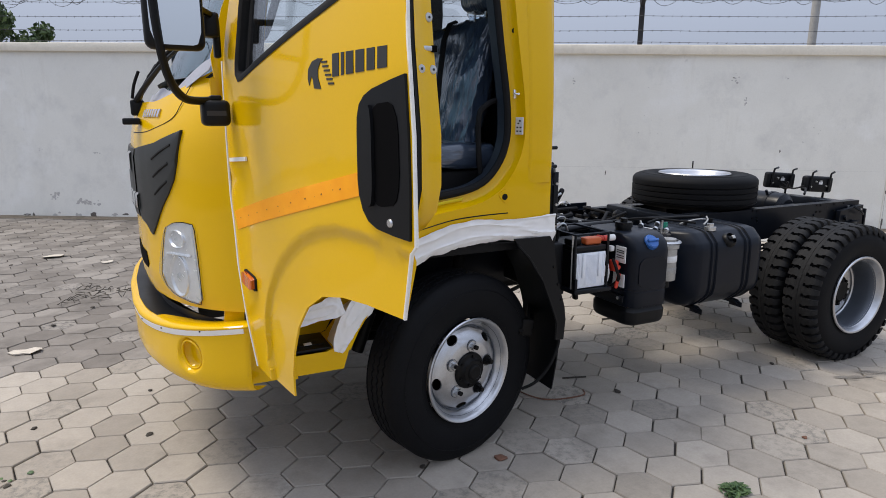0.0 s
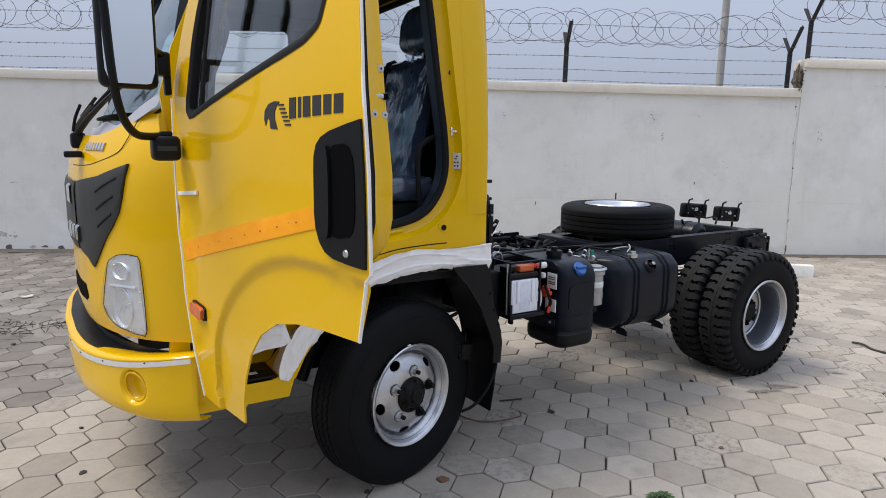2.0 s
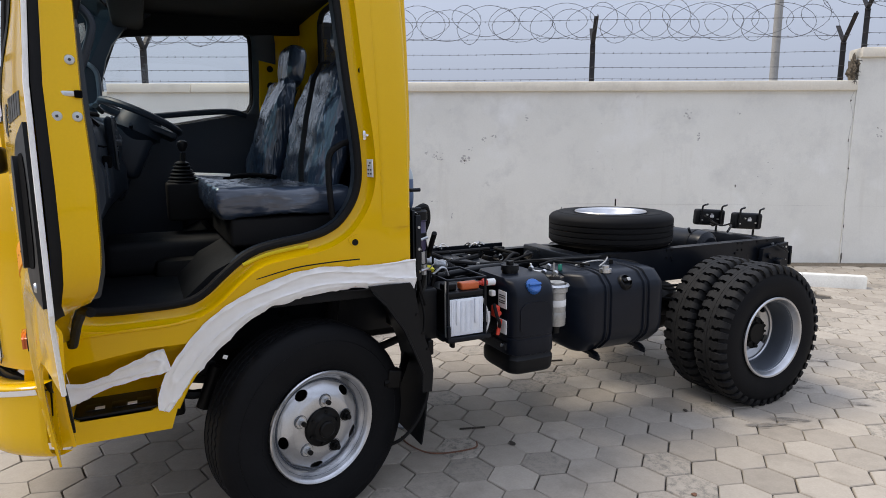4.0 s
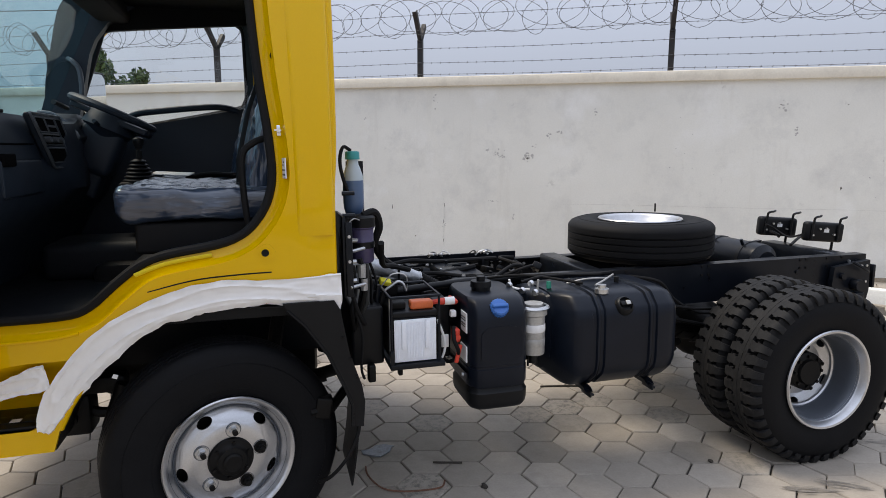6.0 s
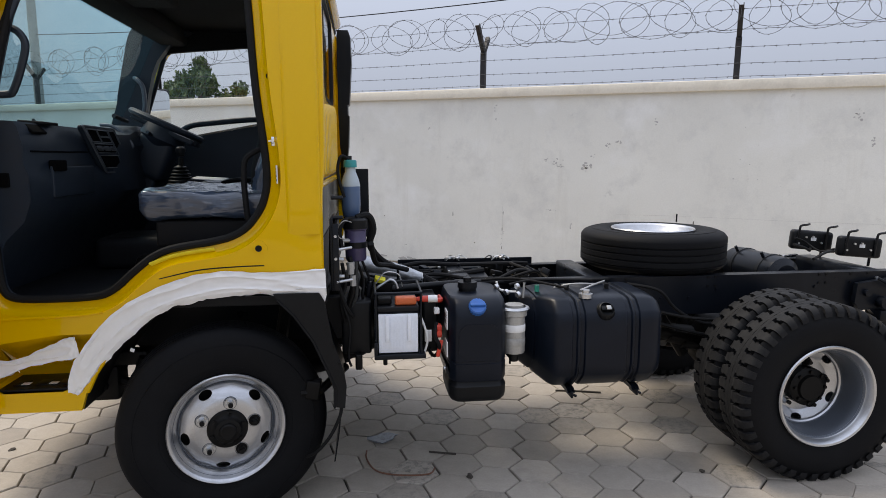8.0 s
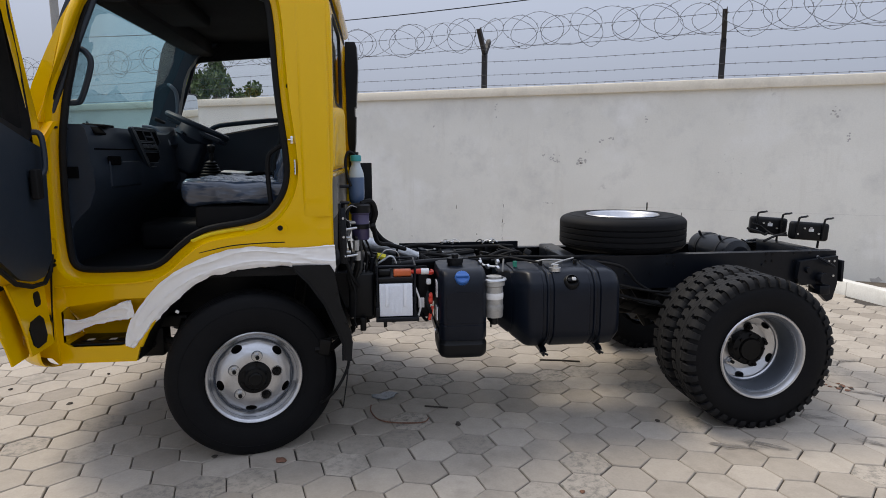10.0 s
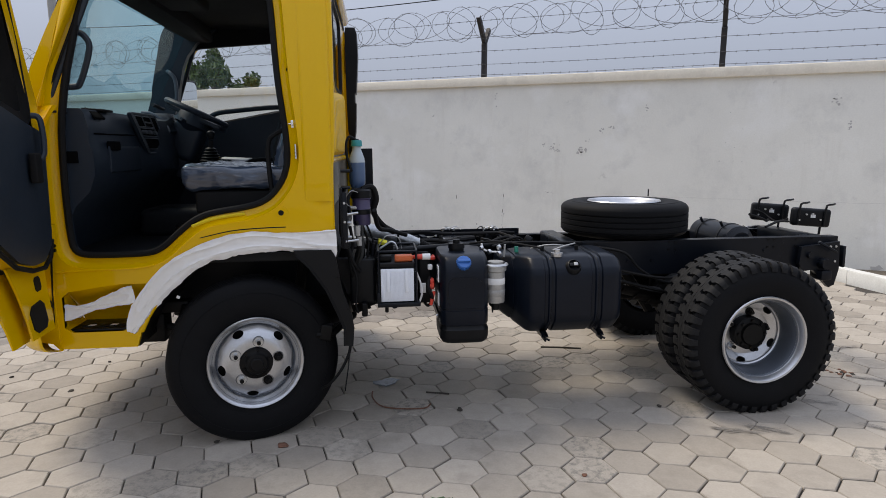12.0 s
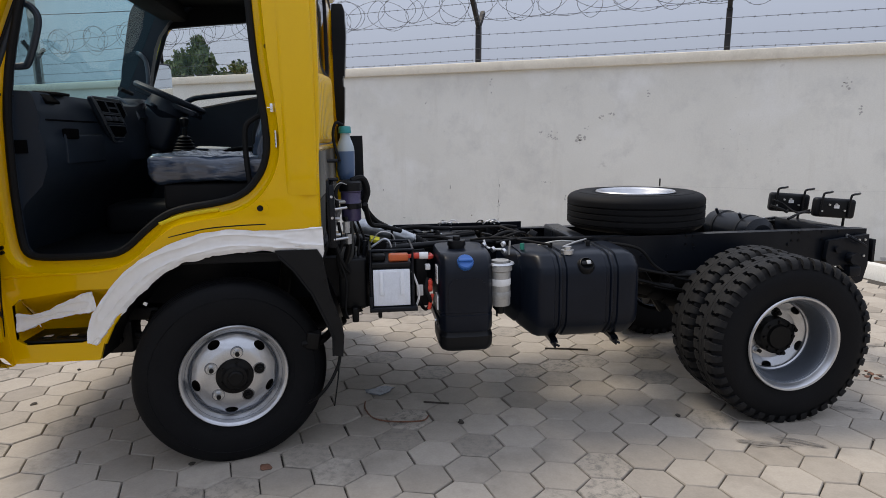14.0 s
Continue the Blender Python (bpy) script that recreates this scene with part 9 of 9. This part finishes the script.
def seat(y0, y1, x0, back_x, b0, b1, head_x, h0, h1, zh, seed):
    cu = padded(x0, 0.20, y0, y1, 1.216, 1.328, 0.026, 0.012)
    for v in cu.verts:
        x, y, z = v.co
        d = 0.010 * noise.noise(Vector((x * 6, y * 6, z * 7 + seed)))
        d += 0.008 * ridge(Vector((x * 3 + y * 2, y * 11 - x * 4, z * 5 + seed)))
        d += 0.004 * ridge(Vector((x * 7 - y * 6, y * 24 + x * 6, z * 10 + seed)))
        k = min(1, max(0, (-0.1 - x) / 0.2))
        tuck = max(0.0, (1.27 - z) / 0.055) * max(0.0, 1 - (x - x0) / 0.16)
        v.co += v.normal * (d - 0.006) + Vector((0.026 * tuck, 0.012 * max(0.0, (1.265 - z) / 0.05) * max(0.0, 1 - (y - y0) / 0.1), (0.012 if z > 1.27 else -0.014) * k))
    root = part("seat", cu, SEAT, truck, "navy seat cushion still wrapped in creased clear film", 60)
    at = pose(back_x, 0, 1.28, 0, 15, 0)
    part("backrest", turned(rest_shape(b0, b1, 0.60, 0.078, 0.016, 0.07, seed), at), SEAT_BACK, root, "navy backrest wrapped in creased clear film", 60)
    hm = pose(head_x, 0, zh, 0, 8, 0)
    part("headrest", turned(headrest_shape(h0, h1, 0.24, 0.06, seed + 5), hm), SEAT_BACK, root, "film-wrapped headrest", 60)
    part("film_fringe", turned(film_fringe(h0, h1, 0.005, seed), hm), FILM, root, "loose clear film under the headrest")
    for s_ in (-1, 1):
        yy = (h0 + h1) / 2 + 0.05 * s_
        part("headrest_rod", tube([(head_x - 0.010, yy, zh - 0.06), (head_x + 0.003, yy, zh + 0.03)], 0.006, 6), STEEL, root)
    return root


co = seat(0.15, 1.00, -0.335, 0.128, 0.27, 1.085, 0.29, 0.315, 0.63, 1.885, 2)
driver = seat(1.10, 1.60, -0.335, 0.045, 1.16, 1.66, 0.215, 1.17, 1.52, 1.81, 7)
part("seat_frame", soft_box(-0.28, 0.22, 0.18, 0.95, 1.10, 1.21, 0.015), SEAL, co)
part("seat_frame", soft_box(-0.28, 0.22, 1.14, 1.56, 1.05, 1.21, 0.015), SEAL, driver)
part("seat_side_bracket", tube(spline([(0.13, 0.12, 1.17), (0.10, 0.11, 1.20), (0.09, 0.11, 1.42), (0.13, 0.11, 1.48), (0.19, 0.12, 1.50)], 5), 0.012, 8), SEAL, co, "bent black seat-side bracket")
part("belt_strap", tube([(0.060, 0.46, 1.33), (0.064, 0.47, 1.42), (0.106, 0.52, 1.60), (0.166, 0.60, 1.78), (0.212, 0.632, 1.858), (0.25, 0.636, 1.872)], 0.014, 6, flat=0.4), SEAL, co, "black strap across the backrest")
part("seat_stand", tube([(-0.20, 0.30, 0.95), (-0.18, 0.30, 1.12)], 0.02, 8), GREASE, co)
part("console_tray", soft_box(-0.47, 0.20, 0.905, 1.095, 1.14, 1.322, 0.015), SEAL, truck, "black tray between the seats")
for pts_ in ([(-0.20, 1.03, 1.326), (-0.12, 1.01, 1.345), (-0.04, 0.99, 1.346), (0.03, 1.0, 1.33)], [(-0.16, 1.06, 1.330), (-0.06, 1.05, 1.342), (0.02, 1.03, 1.34), (0.06, 1.05, 1.33)]):
    part("belt_stalk", tube(spline(pts_, 5), 0.014, 8, flat=0.6), SEAL, truck, "black belt webbing lying between the seats")
part("paper_sheet", turned(box(-0.087, 0.087, -0.05, 0.05, 0, 0.003, 0), pose(-0.258, 1.01, 1.352, 5, 3, -9)), WHITE_LABEL, truck, "white paper sheet left on the console")
for x, z in ((-0.875, 0.985), (-0.875, 1.005), (-0.875, 0.965)):
    part("hinge_bolt", cyl((x + 0.02, 0.0, z), (x + 0.02, -0.012, z), 0.008, 8), GREASE, side)
for z in (1.04, 1.42):
    hb = box(-0.905, -0.84, -0.05, 0.004, z - 0.045, z + 0.045, 0.006)
    part("hinge", hb, YELLOW, side, "yellow cast door hinge")

# ---- small litter on the paving ----
def twig(pts, r, label, material=None):
    return solid("twig", tube(spline(pts, 6), r, 6), material or TWIG, label, "twig")


twig([(3.855, 0.05, 0.008), (3.84, -0.03, 0.016), (3.80, -0.12, 0.008), (3.79, -0.21, 0.01)], 0.008, "dark dead twig lying on the pale pavers")
twig([(0.85, 0.50, 0.005), (0.91, 0.475, 0.008), (0.98, 0.46, 0.005)], 0.005, "thin dark strip lying under the truck")
twig([(1.72, 1.23, 0.006), (1.86, 1.20, 0.006), (1.99, 1.16, 0.006)], 0.006, "thin dark rod lying behind the fuel tank")
solid("wire_offcut", tube(spline([(0.54, 0.55, 0.005), (0.54, 0.46, 0.006), (0.58, 0.34, 0.008), (0.65, 0.295, 0.006), (0.75, 0.276, 0.005), (0.83, 0.28, 0.005), (0.86, 0.33, 0.005)], 6), 0.004, 6), DEBRIS, "rusty bent wire offcut under the truck", "wire")


def crumb(x, y, s, material, name, label, category, seed, flat=0.5):
    bm = bmesh.new()
    bmesh.ops.create_icosphere(bm, subdivisions=2, radius=s)
    for v in bm.verts:
        v.co *= 0.75 + 0.5 * noise.noise(v.co / s * 0.9 + Vector((seed, 0, 0)))
        v.co.z = max(-s * 0.4, v.co.z * flat)
    return solid(name, bm, material, label, category, at=pose(x, y, s * flat * 0.5))


crumb(1.46, -0.512, 0.016, DEBRIS, "pebble", "small brown pebble on the pavers", "pebble", 1)
crumb(1.01, 0.235, 0.022, TWIG, "clod", "dark clod of dirt under the truck", "clod", 2)
crumb(0.118, -0.071, 0.032, DEBRIS, "clod", "reddish crumbled clod beside the front wheel", "clod", 3, 0.35)
crumb(-0.21, 0.01, 0.018, TWIG, "clod", "dark clod of dirt beside the front wheel", "clod", 4, 0.35)
crumb(-1.73, 1.08, 0.016, TWIG, "pebble", "small dark pebble on the pavers", "pebble", 5)
crumb(-1.23, 1.31, 0.014, TWIG, "pebble", "small dark pebble on the pavers", "pebble", 7)
crumb(2.1, 0.15, 0.016, TWIG, "pebble", "small dark pebble by the rear wheel", "pebble", 6)
for k in range(14):
    r = random.Random(90 + k)
    crumb(3.44 + 0.05 * r.gauss(0, 1), 0.49 + 0.04 * r.gauss(0, 1), 0.010 + 0.010 * r.random(), DEBRIS if k % 3 else TWIG, "dry_leaf", "crumpled brown dry leaf on the pavers", "dry leaf", 60 + k, 0.3)
for k in range(6):
    r = random.Random(190 + k)
    crumb(-1.76 + 0.05 * r.gauss(0, 1), 0.63 + 0.03 * r.gauss(0, 1), 0.010 + 0.008 * r.random(), TWIG if k % 2 else WEED, "dry_leaf", "withered leaf between the pavers", "dry leaf", 80 + k, 0.3)
for k, (x, y) in enumerate(((-1.61, 3.12), (-1.83, 2.76), (-2.43, 5.04), (-1.24, 0.79))):
    crumb(x, y, 0.022, TWIG, "clod", "small dark crumb of dirt on the pavers", "clod", 20 + k, 0.35)


def scrap(x, y, w, seed, label, material):
    r = random.Random(seed)
    ring = [(w * (0.6 + 0.6 * r.random()) * math.cos(2 * math.pi * k / 11), 0.6 * w * (0.6 + 0.6 * r.random()) * math.sin(2 * math.pi * k / 11)) for k in range(11)]
    bm = plate(ring, (), 0.002, 0.006, "xy", warp=lambda c: Vector((c.x, c.y, c.z + 0.03 * abs(noise.noise(c * 22)))))
    return solid("scrap", bm, material, label, "scrap", at=pose(x, y, 0))


scrap(0.63, 0.68, 0.085, 1, "crumpled blue-grey scrap of film under the truck", GREY_SCRAP)
for x, y, w, sd in ((-2.08, 5.29, 0.14, 2), (-1.05, 5.28, 0.08, 3), (-1.58, 4.77, 0.07, 4), (-1.92, 2.24, 0.09, 5), (-1.02, 2.81, 0.07, 6)):
    scrap(x, y, w, sd, "pale flat scrap lying on dirty pavers", PALE_CHIP)
for k, (x, y) in enumerate(((-1.42, 3.46), (-1.64, 3.66), (-1.0, 3.66), (-1.3, 3.6), (-1.75, 3.4))):
    r = random.Random(30 + k)
    bm = bmesh.new()
    for _ in range(9):
        a, ln = r.random() * 6.3, 0.06 + 0.16 * r.random()
        q = Vector((0.25 * (r.random() - 0.5), 0.25 * (r.random() - 0.5), 0.006))
        add_tube(bm, [q, q + Vector((ln * 0.5 * math.cos(a), ln * 0.5 * math.sin(a), 0.02)), q + Vector((ln * math.cos(a + 0.4), ln * math.sin(a + 0.4), 0.005))], 0.003, 4)
    solid("dry_grass", bm, TWIG, "wispy dead dry grass on the dirty pavers", "dry grass", "stuff", at=pose(x, y, 0))


def smear(x, y, length, width, turn, n, seed):
    """Dry dark rubber marks: a bundle of thin broken streaks."""
    r = random.Random(seed)
    bm = bmesh.new()
    for _ in range(n):
        u, v = length * (r.random() - 0.5), width * r.gauss(0, 0.32)
        ln, w = length * (0.15 + 0.4 * r.random()), 0.0008 + 0.0016 * r.random()
        bend = 0.01 * (r.random() - 0.5)
        add_mesh(bm, [(u - ln / 2, v, 0.0034), (u, v + bend - w, 0.0036), (u + ln / 2, v, 0.0034), (u, v + bend + w, 0.0036)], [(0, 1, 2, 3)])
    solid("rubber_smear", bm, SMEAR, "dark streaky rubber marks on pale pavers", "mark", "stuff", at=pose(x, y, 0, 0, 0, turn), smooth=0)


SMEAR = surface("dark_rubber_smear", (0.185, 0.170, 0.152), 0.8, 0, (0.14, 0.13, 0.118), 0.5, 0.2, 20, 90, 0.2, 0.001)
for k, (x, y, length, width, turn, n) in enumerate(((2.35, -0.18, 0.20, 0.05, -20, 60), (2.50, -0.19, 0.19, 0.06, -38, 70), (3.83, 0.95, 0.18, 0.04, 5, 40), (3.52, 0.38, 0.20, 0.05, -35, 50), (3.00, 0.09, 0.17, 0.06, -25, 30), (3.05, -0.23, 0.14, 0.05, -40, 30))):
    smear(x, y, length, width, turn, n, 60 + k)


def weed(x, y, s, seed):
    r = random.Random(seed)
    bm = bmesh.new()
    for _ in range(120):
        a, d = r.random() * 6.3, s * r.random() ** 0.7
        m = pose(d * math.cos(a), d * math.sin(a) * 0.7, 0.006 + 0.018 * r.random() * (1 - d / s), r.random() * 40 - 20, r.random() * 40 - 20, r.random() * 360)
        q = 0.012 + 0.014 * r.random()
        add_mesh(bm, [(-q, 0, 0), (0, -q * 0.4, 0.003), (q, 0, 0), (0, q * 0.4, 0.003)], [(0, 1, 2, 3)], m)
    solid("weed", bm, WEED, "small green weed growing between pavers", "weed", at=pose(x, y, 0), smooth=0)


weed(0.82, -0.67, 0.062, 4)

# ---- hexagonal pavers ----
STEP, TURN_P, ORG = 0.2145, radians(13.25), Vector((1.4117, -0.1003))
E1 = Vector((math.cos(TURN_P), math.sin(TURN_P))) * STEP
E2 = Vector((math.cos(TURN_P + math.pi / 3), math.sin(TURN_P + math.pi / 3))) * STEP
R_HEX = STEP / math.sqrt(3) - 0.0030
HEX_A = [TURN_P + math.pi / 6 + k * math.pi / 3 for k in range(6)]


def hex_verts(r):
    v = [((r - 0.004) * math.cos(a), (r - 0.004) * math.sin(a), 0.0) for a in HEX_A]
    v += [(r * math.cos(a), r * math.sin(a), -0.0045) for a in HEX_A]
    v += [(r * math.cos(a), r * math.sin(a), -0.028) for a in HEX_A]
    return v


HEX_F = [tuple(range(6))] + [(6 + k, 6 + (k + 1) % 6, (k + 1) % 6, k) for k in range(6)] + [(12 + k, 12 + (k + 1) % 6, 6 + (k + 1) % 6, 6 + k) for k in range(6)]
pr = random.Random(77)
near, fresh, old = [], [], []
wall_inv = WALL.inverted()
for i in range(-75, 80):
    for j in range(-85, 75):
        c = ORG + E1 * i + E2 * j
        q = (wall_inv @ Vector((c.x, c.y, 0))).y
        if not (-9 < c.x < 10.5 and -9.0 < c.y < 13 and q < -0.09):
            continue
        if c.x > 5.25 and 1.45 < c.y < 3.95 and c.x < 5.5:
            continue
        worn = c.y > 2.0 + 0.15 * math.sin(c.x) and c.x < 1.6 + 0.3 * math.sin(c.y * 2)
        (old if worn else fresh).append((c.x + pr.uniform(-0.0022, 0.0022), c.y + pr.uniform(-0.0022, 0.0022), pr.uniform(-0.0022, 0.0014), pr.uniform(-0.45, 0.45), pr.uniform(-0.45, 0.45), pr.uniform(-1.1, 1.1)))


def joined(name, items, material, label, rough=1.0):
    verts, faces = [], []
    hv = [Vector(v) for v in hex_verts(R_HEX)]
    for x, y, z, a, b, c in items:
        m = pose(x, y, z * rough, a * rough, b * rough, c * rough)
        k = len(verts)
        verts += [tuple(m @ v) for v in hv]
        faces += [tuple(k + n for n in f) for f in HEX_F]
    me = bpy.data.meshes.new(name)
    me.from_pydata(verts, [], faces)
    me.materials.append(material)
    ob = new(name, me)
    ob.parent = pavement
    return tagged(ob, label, kind="stuff")


picked = [p for p in fresh if -1.25 < p[0] < 2.45 and -0.75 < p[1] < 0.45][:300]
keep = set((p[0], p[1]) for p in picked)
joined("pavers", [p for p in fresh if (p[0], p[1]) not in keep], PAVER, "pale grey hexagonal concrete pavers")
joined("worn_pavers", old, OLD_PAVER, "older, dirt-darkened hexagonal concrete pavers", 2.0)
hex_me = bpy.data.meshes.new("paver")
hex_me.from_pydata(hex_verts(R_HEX), [], HEX_F)
hex_me.materials.append(PAVER)
for x, y, z, a, b, c in picked:
    ob = new("paver", hex_me)
    ob.parent = pavement
    ob.matrix_basis = pose(x, y, z, a, b, c)
